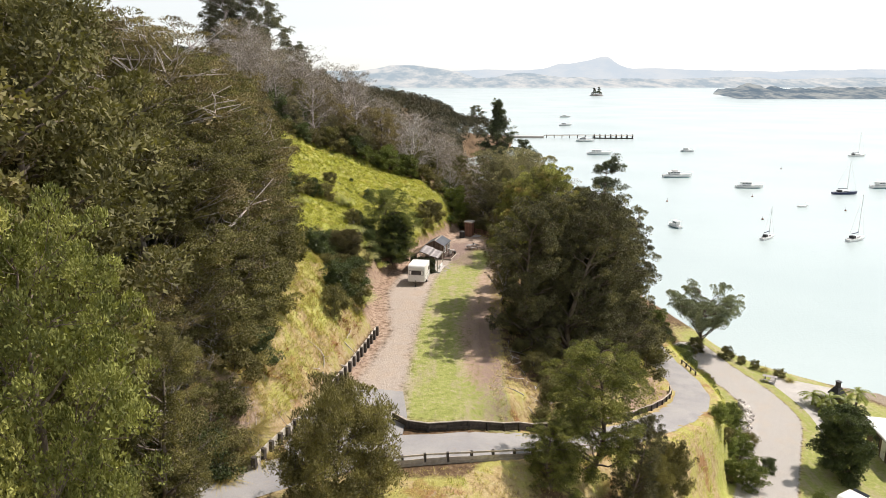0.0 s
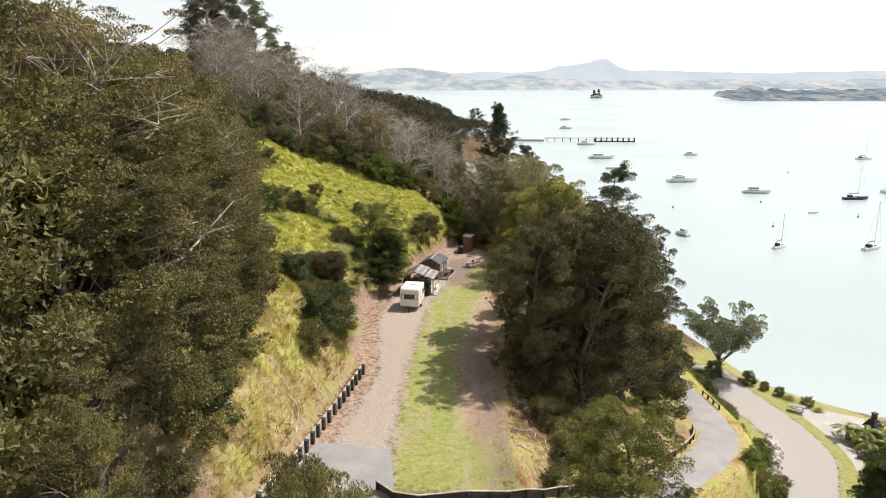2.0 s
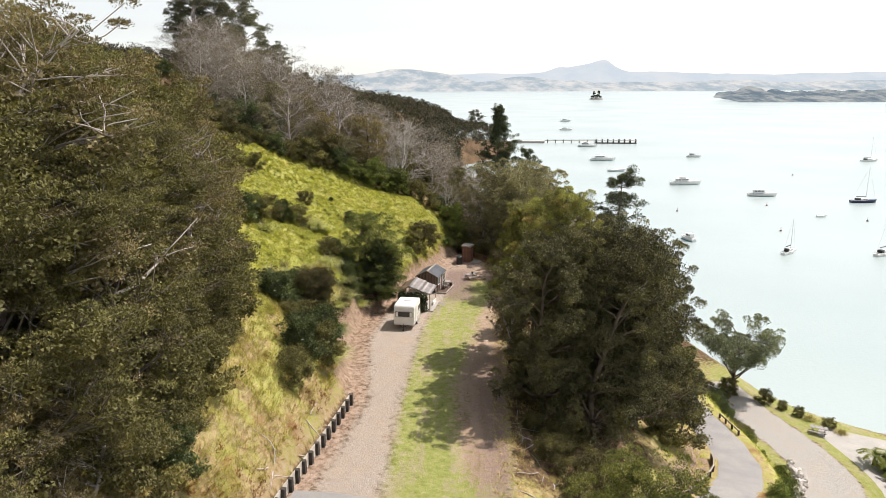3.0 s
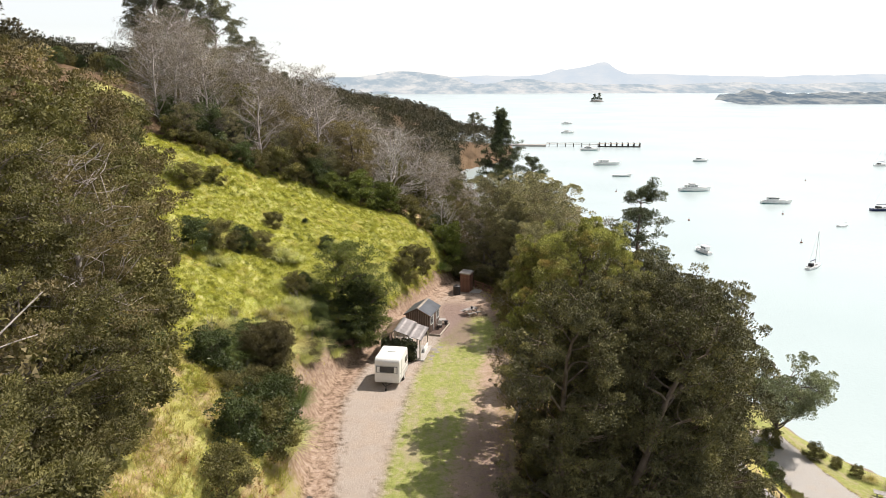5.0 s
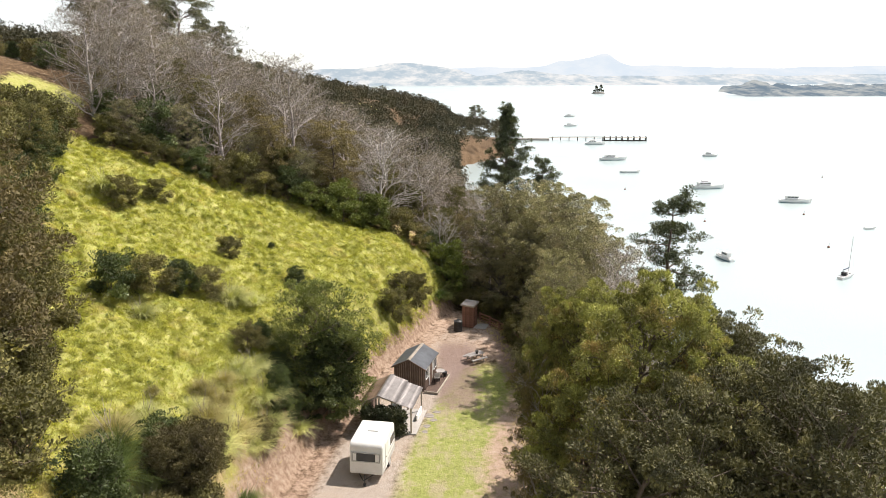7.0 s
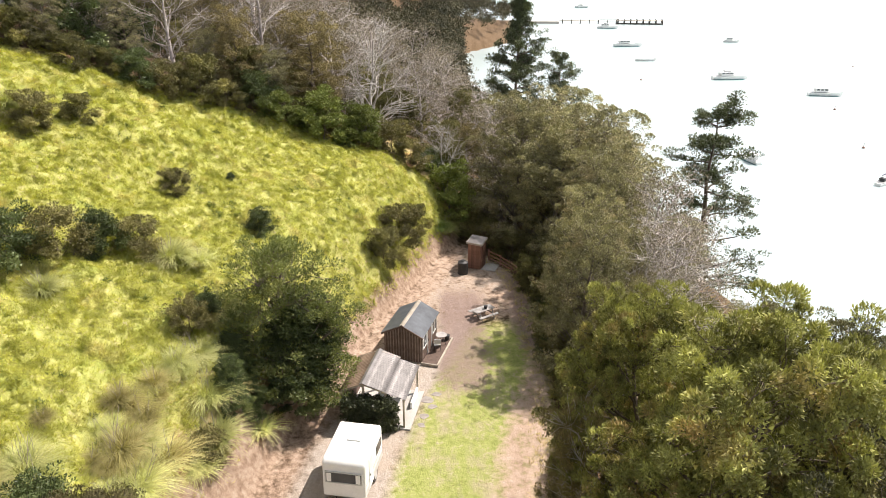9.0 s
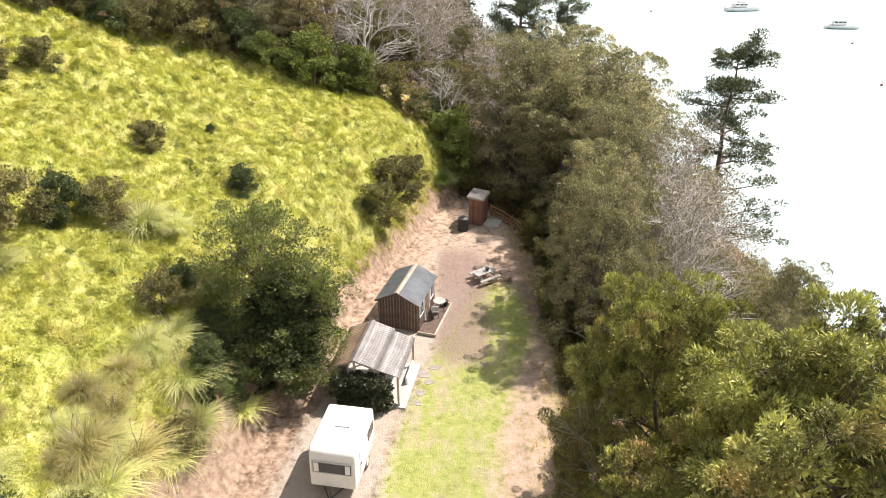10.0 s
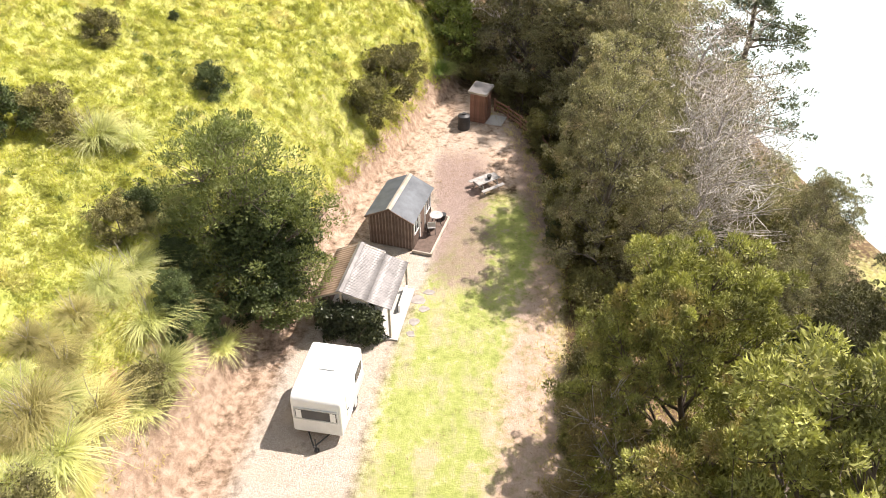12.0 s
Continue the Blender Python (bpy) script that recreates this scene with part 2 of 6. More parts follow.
GUM_LEAF = leaf_material("gum_leaf", (0.10, 0.10, 0.065), (0.19, 0.185, 0.125), (0.22, 0.22, 0.13))
LIME_LEAF = leaf_material("lime_leaf", (0.12, 0.15, 0.04), (0.23, 0.26, 0.07), (0.32, 0.35, 0.09))
BUSH_LEAF = leaf_material("bush_leaf", (0.05, 0.05, 0.03), (0.12, 0.11, 0.06), (0.17, 0.14, 0.08), 0.1, 0.6, 0.12)
DEAD_BARK = plain_material("bleached_wood", (0.42, 0.39, 0.36), (0.58, 0.54, 0.50), 2.0, 0.9, bump=0.3, distance=0.02, fine=18)
PAMPAS_LEAF = leaf_material("pampas_blade", (0.40, 0.42, 0.16), (0.60, 0.59, 0.29), (0.66, 0.61, 0.36), 0.35, 0.5, 0.8)
GREEN_BLADE = leaf_material("flax_blade", (0.09, 0.13, 0.035), (0.17, 0.22, 0.06), (0.26, 0.27, 0.09), 0.3, 0.45, 0.8)
PALM_LEAF = leaf_material("palm_frond", (0.14, 0.17, 0.03), (0.24, 0.26, 0.05), (0.30, 0.30, 0.07), 0.3, 0.4, 0.8)
LITTER_LEAF = leaf_material("fallen_leaf", (0.14, 0.08, 0.045), (0.26, 0.16, 0.09), (0.34, 0.24, 0.14), 0.1, 0.8)
CLAY_CLOD = leaf_material("clay_clod", (0.27, 0.185, 0.135), (0.40, 0.295, 0.225), (0.50, 0.40, 0.32), 0.0, 0.9)
PALE_BOARD = plain_material("sunlit_pale_board", (0.50, 0.46, 0.40), (0.62, 0.58, 0.52), 3.0, 0.85, bump=0.4, fine=30)
DARK_BOARD = plain_material("dark_board", (0.055, 0.045, 0.038), (0.11, 0.09, 0.075), 4.0, 0.85, bump=0.4, fine=30, spread=0.3)
WHITE_PAINT = plain_material("white_paint", (0.78, 0.78, 0.76), (0.84, 0.84, 0.83), 1.5, 0.35, bump=0.05, distance=0.003, spread=0.02)
DARK_WOOD = plain_material("dark_stained_wood", (0.10, 0.065, 0.05), (0.17, 0.115, 0.09), 5.0, 0.8, bump=0.4, fine=30, spread=0.3)
POST_WOOD = plain_material("weathered_post", (0.035, 0.03, 0.027), (0.075, 0.062, 0.05), 4.0, 0.85, bump=0.4, fine=30)
PALE_WOOD = plain_material("weathered_board", (0.30, 0.26, 0.21), (0.44, 0.39, 0.33), 3.0, 0.85, bump=0.4, fine=30)
RED_WOOD = plain_material("red_brown_wood", (0.20, 0.095, 0.065), (0.29, 0.15, 0.105), 5.0, 0.75, bump=0.3, fine=30, spread=0.2)
TIN = plain_material("weathered_roof_iron", (0.135, 0.125, 0.122), (0.215, 0.2, 0.197), 1.2, 0.5, 0.3, bump=0.2, distance=0.005, spread=0.05)
GLASS = plain_material("dark_glass", (0.03, 0.035, 0.04), (0.05, 0.055, 0.06), 1.0, 0.08, bump=0.0, spread=0.02)
BLACK = plain_material("black_plastic", (0.02, 0.02, 0.022), (0.035, 0.034, 0.034), 2.0, 0.55, spread=0.05)
FLAGSTONE = plain_material("worn_flagstone", (0.20, 0.175, 0.16), (0.29, 0.26, 0.24), 2.5, 0.85, bump=0.4, distance=0.02, fine=14, spread=0.2)
GREY_WOOD = plain_material("greyed_table_board", (0.24, 0.225, 0.215), (0.37, 0.35, 0.34), 3.0, 0.85, bump=0.4, fine=30)
FERN_LEAF = leaf_material("dead_bracken", (0.24, 0.09, 0.035), (0.38, 0.17, 0.07), (0.42, 0.26, 0.11), 0.3, 0.8)
STONE = plain_material("pale_stone", (0.42, 0.38, 0.35), (0.58, 0.55, 0.51), 2.5, 0.85, bump=0.5, distance=0.02, fine=14, spread=0.25)
NAVY = plain_material("navy_hull", (0.015, 0.025, 0.07), (0.02, 0.03, 0.09), 1.0, 0.3, spread=0.05)
HULL_TRIM = plain_material("teal_boot_stripe", (0.02, 0.13, 0.15), (0.03, 0.16, 0.18), 1.0, 0.4, spread=0.05)


# ---- the lie of the land ----
PLATFORM = 18.6


def smooth(a, b, v):
    t = np.clip((v - a) / (b - a), 0, 1)
    return t * t * (3 - 2 * t)


def toe_x(y):
    """Foot of the cut bank beside the terrace."""
    return np.interp(y, [20, 34, 38, 46, 61, 74, 80, 88.5, 93, 96.5, 103, 107, 125],
                     [-19, -14.6, -11.5, -9.0, -6.5, -7.7, -6.8, -4.3, -3.2, -1.6, 0.5, 2.4, 7.0])


def edge_x(y):
    """Seaward edge of the terrace."""
    return np.interp(y, [20, 36, 44, 49, 60, 77, 86, 96, 101, 105, 108, 125],
                     [-3, 1.0, 5.6, 4.8, 5.4, 6.6, 7.6, 7.6, 6.6, 4.6, 3.0, 7.2])


def shelf_x(y):
    """Where the hillside meets the low ground along the shore."""
    return np.interp(y, [-40, 20, 50, 60, 70, 80, 92, 105, 130, 160, 220, 300, 420, 500, 560], [20, 22, 26, 29, 33, 35, 36, 37, 33, 26, 8, -18, 30, 44, -60])


def coast_x(y):
    return np.interp(y, [-200, 20, 60, 80, 87, 93, 100, 118, 135, 160, 220, 300, 360, 420, 500, 540, 600, 900],
                     [160, 110, 80, 66, 60, 50, 45, 41, 37, 30, 12, -8, 4, 40, 50, 20, -120, -400])


DRIVE = ((-17.0, 33.3, 19.0), (-11.6, 36.0, 18.75), (-6.0, 39.2, 18.6), (-1.0, 40.5, 18.5), (4.0, 42.0, 17.9), (9.0, 45.6, 16.0), (14.0, 51.0, 13.6),
         (18.6, 56.6, 11.5), (23.0, 62.0, 10.0), (26.0, 67.0, 9.1), (27.0, 73.0, 8.4), (26.9, 80.0, 7.8), (27.2, 87.0, 7.2), (27.5, 94.0, 6.6), (26.0, 103.0, 5.6))
TRACK = ((26.0, -30.0, 3.4), (24.6, 4.0, 3.4), (23.6, 28.0, 3.4), (25.0, 44.0, 3.4), (28.4, 54.0, 3.1), (31.8, 61.0, 2.9), (35.8, 68.5, 2.7), (39.4, 76.0, 2.5), (39.2, 83.0, 2.5), (37.6, 90.5, 2.6), (36.8, 97.0, 2.7))


def glide(points, step=0.5):
    """A smooth run of points through the given ones."""
    p = [Vector(q) for q in points]
    p = [2 * p[0] - p[1]] + p + [2 * p[-1] - p[-2]]
    out = []
    for a, b, c, d in zip(p, p[1:], p[2:], p[3:]):
        k = max(2, int((c - b).length / step))
        for i in range(k):
            t = i / k
            out.append(0.5 * (2 * b + (c - a) * t + (2 * a - 5 * b + 4 * c - d) * t * t + (3 * b - a - 3 * c + d) * t ** 3))
    return out + [p[-2]]


def near_line(x, y, line):
    """Distance from the line, and the line's own height there."""
    best, z = np.full(np.shape(x), 1e9), np.zeros(np.shape(x))
    for q in line:
        d = np.hypot(x - q.x, y - q.y)
        z = np.where(d < best, q.z, z)
        best = np.minimum(best, d)
    return best, z


DRIVE_LINE, TRACK_LINE = glide(DRIVE, 0.6), glide(TRACK, 0.8)


def waves(x, y, size, seed):
    """Soft unevenness out of a few crossed waves."""
    r = np.random.RandomState(seed)
    v = 0
    for k in range(7):
        a, ph, s = r.rand() * 6.283, r.rand() * 6.283, size * (0.45 + 1.1 * r.rand())
        v = v + np.sin((x * math.cos(a) + y * math.sin(a)) * 6.283 / s + ph + 0.8 * np.sin((x * math.sin(a) - y * math.cos(a)) * 6.283 / (s * 1.7) + ph))
    return v / 7


def height(x, y):
    x, y = np.asarray(x, float), np.asarray(y, float)
    te, ed, sh, co = toe_x(y), edge_x(y), shelf_x(y), coast_x(y)
    d = te - x + 0.5 * waves(x, y, 7, 3) * smooth(0, 2, np.abs(te - x))
    # landward: a steep cut bank, then the hill
    rise = np.interp(d, [0, 1.2, 3.2, 6.0, 12, 22, 40, 60, 120, 400], [0, 1.9, 5.2, 7.2, 9.7, 15.0, 24.0, 29, 43, 60])
    low = np.interp(y, [20, 34, 42, 50], [0.35, 0.55, 0.8, 1.0])
    rise = rise * np.where(d < 10, low, low + (1 - low) * smooth(10, 30, d))
    far = np.interp(y, [110, 150, 220, 300, 420, 520, 600], [1.0, 0.95, 0.95, 1.0, 0.85, 0.4, 0.0])
    top = np.interp(y, [104, 112, 130, 160, 220, 300, 420, 520], [18.6, 18.0, 15.0, 11.0, 8.0, 7.0, 9.0, 4.0])
    left = top + rise * far
    # seaward: down to the shelf, then the beach
    lo = 3.0 - 0.6 * smooth(40, 75, y)
    f = np.clip((x - ed) / np.maximum(sh - ed, 1), 0, 1)
    curve = np.interp(f, [0, 0.12, 0.5, 0.8, 1], [0, 0.07, 0.40, 0.80, 1.0])
    right = top + (lo - top) * curve
    g = np.clip((x - sh) / np.maximum(co - sh, 1), 0, 1.6)
    right = np.where(x > sh, lo + (0.0 - lo) * smooth(0.45, 1.0, g) - 6 * np.clip(g - 1, 0, 1), right)
    z = np.where(x < te, left, np.where(x > ed, right, top))
    # unevenness: hummocks in the turf, rough banks
    hum = smooth(1.5, 4, d)
    z = z + hum * (0.16 * waves(x, y, 2.1, 11) + 0.26 * waves(x, y, 1.2, 12) + 0.4 * waves(x, y, 6, 5)) + 0.5 * waves(x, y, 16, 8) * smooth(6, 14, d)
    z = z + smooth(0.2, 1.0, d) * (1 - smooth(3.2, 5, d)) * (0.30 * waves(x, y, 1.3, 21) + 0.16 * waves(x, y, 0.75, 22))
    z = z + smooth(ed, ed + 4, x) * (1 - smooth(sh - 3, sh, x)) * (0.35 * waves(x, y, 4, 31))
    # roads cut into it
    dd, dz = near_line(x, y, DRIVE_LINE)
    z = dz + (z - dz) * smooth(2.7, 4.8, dd)
    td, tz = near_line(x, y, TRACK_LINE)
    z = tz + (z - tz) * smooth(2.6, 5.0, td)
    return z


def level(x, y):
    return float(height(np.array([x]), np.array([y]))[0])


def axis(parts):
    out = [parts[0][0]]
    for a, b, s in parts:
        out += list(np.linspace(a, b, max(2, int(round((b - a) / s)) + 1))[1:])
    return np.array(out)


def build_ground():
    xs = axis([(-900, -200, 50), (-200, -70, 10), (-70, -32, 2), (-32, -20, 0.7), (-20, 9, 0.36), (9, 46, 0.7), (46, 90, 2.2), (90, 400, 30), (400, 1200, 100)])
    ys = axis([(-300, -40, 20), (-40, 16, 4), (16, 44, 0.8), (44, 108, 0.42), (108, 140, 1.2), (140, 560, 8), (560, 900, 40)])
    X, Y = np.meshgrid(xs, ys)
    Z = height(X, Y)
    nx, ny = len(xs), len(ys)
    me = bpy.data.meshes.new("ground")
    co = np.stack([X, Y, Z], -1).reshape(-1, 3)
    i = (np.arange(ny - 1)[:, None] * nx + np.arange(nx - 1)[None, :]).ravel()
    quads = np.stack([i, i + 1, i + nx + 1, i + nx], 1)
    me.from_pydata(co.tolist(), [], quads.tolist())
    x, y, z = co.T
    te, ed, sh, cs = toe_x(y), edge_x(y), shelf_x(y), coast_x(y)
    d = te - x
    dd, _ = near_line(x, y, DRIVE_LINE)
    td, _ = near_line(x, y, TRACK_LINE)
    on = smooth(-0.4, 0.4, x - te) * smooth(-0.3, 0.5, ed - x) * smooth(43, 45, y) * (1 - smooth(106, 108, y))
    lane_r = np.interp(y, [44, 49, 62, 74, 78.6, 83.2, 86.5, 90, 95, 100, 106], [-2.6, -2.9, -2.4, -1.5, -1.0, 0.0, 1.0, 2.2, 4.2, 6.4, 6.0])
    worn = np.interp(y, [44, 50, 56, 63, 70, 76, 80, 84, 88, 92, 100], [2.8, 1.8, 1.2, 1.2, 2.4, 3.4, 3.9, 4.9, 6.2, 6.4, 3.0])
    lane = on * (1 - smooth(-0.9, 0.9, x - lane_r)) * smooth(0.8, 2.4, x - te)
    turf_edge = np.interp(y, [60, 66, 72, 78, 84, 90, 96, 104, 112], [6, 3.4, 2.8, 2.8, 1.9, 1.3, 1.0, 1.0, 1.2])
    back = np.interp(x, [-60, -28, -20.5, -15, -9.5, -4, 3], [88, 99, 102, 105, 108, 109, 110])
    front = np.interp(x, [-40, -23, -21.5, -17.5, -15, -12, -8], [100, 84, 77, 71, 66, 61, 58])
    turf = smooth(turf_edge - 0.8, turf_edge + 0.8, d) * (1 - smooth(back - 1.5, back + 1.5, y)) * smooth(front - 2, front + 2, y) * (1 - smooth(40, 46, d))
    upper = smooth(-38, -36, x) * (1 - smooth(-32, -30.5, x)) * smooth(97, 99, y) * (1 - smooth(105, 107, y))
    knoll = smooth(300, 310, y) * (1 - smooth(350, 360, y)) * smooth(-70, -60, x) * (1 - smooth(-30, -22, x))
    low_grass = smooth(sh - 2, sh + 1, x) * smooth(2.4, 3.2, td) * (1 - smooth(0.55, 0.72, (x - sh) / np.maximum(cs - sh, 1))) * (1 - smooth(100, 112, y))
    strip = smooth(2.0, 3.0, dd) * smooth(ed + 1, ed + 4, x) * (1 - smooth(sh - 1, sh + 2, x)) * smooth(14, 20, x) * (1 - smooth(84, 96, y))
    layers = {
        "turf": np.maximum.reduce([turf, upper, knoll, 0.75 * strip * smooth(24, 27, x), 0.7 * smooth(1.2, 2.2, d) * (1 - smooth(3.4, 4.6, d)) * smooth(50, 54, y) * (1 - smooth(60, 66, y))]),
        "dry": np.maximum.reduce([(1 - smooth(4.0, 5.5, dd)) * smooth(6, 9, x), smooth(-0.2, 0.6, d) * (1 - smooth(8, 11, d)) * smooth(26, 32, y) * (1 - smooth(112, 118, y)), strip, low_grass, 0.8 * smooth(ed - 1, ed, x) * (1 - smooth(ed + 2.5, ed + 5, x)) * (1 - smooth(49, 53, y)) * smooth(20, 25, y), (1 - smooth(36, 38, y)) * smooth(-16, -5, x) * (1 - smooth(16, 22, x))]),
        "clay": smooth(-0.5, 0.2, d) * (1 - smooth(1.0, np.interp(y, [74, 80, 86, 92], [2.6, 2.2, 1.35, 1.05]), d)) * smooth(60, 66, y) * (1 - smooth(107, 110, y)) * 0.9 + 0.4 * smooth(-0.3, 0.3, d) * (1 - smooth(0.8, 1.6, d)) * (1 - smooth(60, 66, y)) * smooth(30, 34, y) + 0.75 * smooth(1.0, 1.6, d) * (1 - smooth(5, 7, d)) * (1 - smooth(40, 45, y)) * smooth(24, 28, y) + 0.8 * smooth(2.2, 2.8, dd) * (1 - smooth(4.0, 5.5, dd)) * smooth(16, 18, x) * (1 - smooth(24.5, 26, x)) * smooth(58, 62, y) * (1 - smooth(80, 86, y)),
        "lawn": np.maximum(on * smooth(-0.9, 0.7, x - lane_r) * (1 - smooth(91, 95.5, y)), 0.9 * low_grass),
        "bare": np.maximum.reduce([on * smooth(-0.6, 1.0, x - worn) * smooth(46, 52, y) * 0.85, on * (1 - smooth(1.0, 2.4, x - te)) * 0.7, on * 0.75 * smooth(91, 96, y)]),
        "fallen": on * np.clip(smooth(83, 87, y) * (1 - smooth(96, 100, y)) * smooth(0.4, 1.6, x) * (1 - smooth(3.2, 5.4, x)) * 0.8 + 0.62 * smooth(0.4, 4.4, x) * (1 - smooth(66, 74, y)) + 0.7 * smooth(86, 92, y) * smooth(5.4, 6.6, x), 0, 0.9),
        "gravel": lane * (1 - 0.55 * smooth(90, 95, y)),
        "track": 1 - smooth(2.2, 3.2, td),
        "sand": smooth(0.62, 0.78, (x - sh) / np.maximum(cs - sh, 1)) * (x > sh) * (1 - smooth(170, 200, y)),
    }
    for name, v in layers.items():
        me.attributes.new(name, "FLOAT", "POINT").data.foreach_set("value", np.ascontiguousarray(np.clip(v, 0, 1), dtype=np.float32))
    me.polygons.foreach_set("use_smooth", np.ones(len(me.polygons), bool))
    me.materials.append(GROUND)
    tagged(new("ground", me), "hillside of turf, clay bank and leaf litter down to the shore", "ground", kind="structure")


build_ground()


def sheet(name, x0, x1, y0, y1, z, mat):
    me = bpy.data.meshes.new(name)
    me.from_pydata([(x0, y0, z), (x1, y0, z), (x1, y1, z), (x0, y1, z)], [], [(0, 1, 2, 3)])
    me.materials.append(mat)
    return new(name, me)


tagged(sheet("water", -9000, 9000, -3000, 14000, 0.0, WATER), "pale turquoise harbour water, almost white with glare", "water", kind="structure")


def ribbon(name, line, left, right, lift, mat, crown=0.03):
    """A road surface along a line, a little above the ground."""
    verts, faces = [], []
    k = 7
    for i, p in enumerate(line):
        a, b = line[max(i - 1, 0)], line[min(i + 1, len(line) - 1)]
        t = Vector((b.x - a.x, b.y - a.y, 0)).normalized()
        side = Vector((t.y, -t.x, 0))
        for j in range(k):
            s = -left + (left + right) * j / (k - 1)
            q = p + side * s
            wob = 0.08 * math.sin(i * 0.9 + j) if j in (0, k - 1) else 0
            q += side * wob
            verts.append((q.x, q.y, p.z + lift + crown * (1 - (2 * j / (k - 1) - 1) ** 2) - (0.03 if j in (0, k - 1) else 0)))
    for i in range(len(line) - 1):
        for j in range(k - 1):
            o = i * k + j
            faces.append((o, o + 1, o + k + 1, o + k))
    me = bpy.data.meshes.new(name)
    me.from_pydata(verts, [], faces)
    me.materials.append(mat)
    return new(name, me)


tagged(ribbon("road", DRIVE_LINE, 1.75, 1.75, 0.05, ASPHALT), "narrow grey sealed driveway winding down the slope", "driveway", kind="structure")


# ---- building blocks ----
def mesh_object(name, verts, faces, mat, parent=None, flat=True):
    me = bpy.data.meshes.new(name)
    me.from_pydata(verts, [], faces)
    me.materials.append(mat)
    if not flat:
        me.polygons.foreach_set("use_smooth", np.ones(len(me.polygons), bool))
    ob = new(name, me)
    ob.parent = parent
    return ob


def part(name, bm, mat, parent, label=""):
    me = bpy.data.meshes.new(name)
    bm.to_mesh(me)
    bm.free()
    me.materials.append(mat)
    ob = new(name, me)
    ob.parent = parent
    return tagged(ob, label)


def thing(name, m, label, category, group=""):
    ob = new(name)
    ob.empty_display_size = 0.2
    ob.matrix_basis = m
    return tagged(ob, label, category, group)


def box(bm, size, at=(0, 0, 0), turn=(0, 0, 0), bevel=0.0):
    """A box whose middle is at `at`, with its edges taken off."""
    r = bmesh.ops.create_cube(bm, size=1, matrix=pose(*at, *turn) @ Matrix.Diagonal((*size, 1)))
    if bevel:
        edges = list({e for v in r["verts"] for e in v.link_edges})
        bmesh.ops.bevel(bm, geom=edges, offset=bevel, segments=2, affect="EDGES", profile=0.5)
    return bm


def rod(bm, a, b, r0, r1=None, sides=8):
    a, b = Vector(a), Vector(b)
    q = (b - a).to_track_quat("Z", "Y").to_matrix().to_4x4()
    bmesh.ops.create_cone(bm, cap_ends=True, segments=sides, radius1=r0, radius2=r0 if r1 is None else r1, depth=(b - a).length,
                          matrix=Matrix.Translation((a + b) / 2) @ q)
    return bm


def tubes(runs, sides=5):
    """Tapered limbs: each run is a list of (point, radius)."""
    verts, faces = [], []
    for run in runs:
        base = len(verts)
        for i, (p, r) in enumerate(run):
            a, b = run[max(i - 1, 0)][0], run[min(i + 1, len(run) - 1)][0]
            t = (b - a).normalized()
            u = t.cross(Vector((0.3, 0.9, 0.2))).normalized()
            w = t.cross(u)
            for k in range(sides):
                ang = 6.2832 * k / sides
                verts.append(p + r * (math.cos(ang) * u + math.sin(ang) * w))
        for i in range(len(run) - 1):
            for k in range(sides):
                o, k2 = base + i * sides, (k + 1) % sides
                faces.append((o + k, o + k2, o + sides + k2, o + sides + k))
    return verts, faces


def bend(a, b, r0, r1, rng, wob=0.12, n=5, sag=0.0):
    """A crooked limb from a to b."""
    a, b = Vector(a), Vector(b)
    ln = (b - a).length
    off = Vector((rng.gauss(0, 1), rng.gauss(0, 1), rng.gauss(0, 0.6))) * wob * ln
    run = []
    for i in range(n + 1):
        t = i / n
        p = a.lerp(b, t) + off * math.sin(math.pi * t) + Vector((0, 0, -sag * ln * 4 * t * (1 - t)))
        p += Vector((rng.gauss(0, 1), rng.gauss(0, 1), rng.gauss(0, 1))) * wob * ln * 0.16 * (0 < i < n)
        run.append((p, r0 + (r1 - r0) * t))
    return run


def leaves(centres, radii, count, size, rs, up=0.35, slim=0.34, flat=0.75, spray=0.0, hubs=None):
    """Loose clumps of single three-cornered leaves pointing out of their clump, and out of the bough's own dome where hubs are given."""
    c = np.repeat(centres, count, axis=0)
    r = np.repeat(radii, count)
    n = len(c)
    d = rs.normal(size=(n, 3))
    d[:, 2] = np.where((d[:, 2] < 0) & (rs.rand(n) < 0.6), -d[:, 2], d[:, 2])
    d /= np.linalg.norm(d, axis=1)[:, None] + 1e-9
    rad = r * (rs.uniform(0.55, 1.0, n) ** 0.7 * (1 - spray) + rs.uniform(0.1, 0.85, n) * spray)
    p = c + d * rad[:, None] * np.array([1, 1, flat])
    dome = d
    if hubs is not None:
        dome = p - np.repeat(hubs, count, axis=0)
        dome = dome / (np.linalg.norm(dome, axis=1)[:, None] + 1e-9)
    face = d * 0.75 + dome * 0.75 + rs.normal(size=(n, 3)) * 0.34 + np.array([0, 0, 0.4])
    out = d * 0.5 + dome * 0.35 + rs.normal(size=(n, 3)) * 0.6 + np.array([0, 0, up])
    side = np.cross(out, face)
    side /= np.linalg.norm(side, axis=1)[:, None] + 1e-9
    out /= np.linalg.norm(out, axis=1)[:, None]
    ln = size * rs.uniform(0.6, 1.35, n)[:, None]
    w = ln * slim
    a, b, m = p, p + out * ln, p + out * ln * 0.5
    return np.stack([a, m + side * w * 1.5, b], 1).reshape(-1, 3)


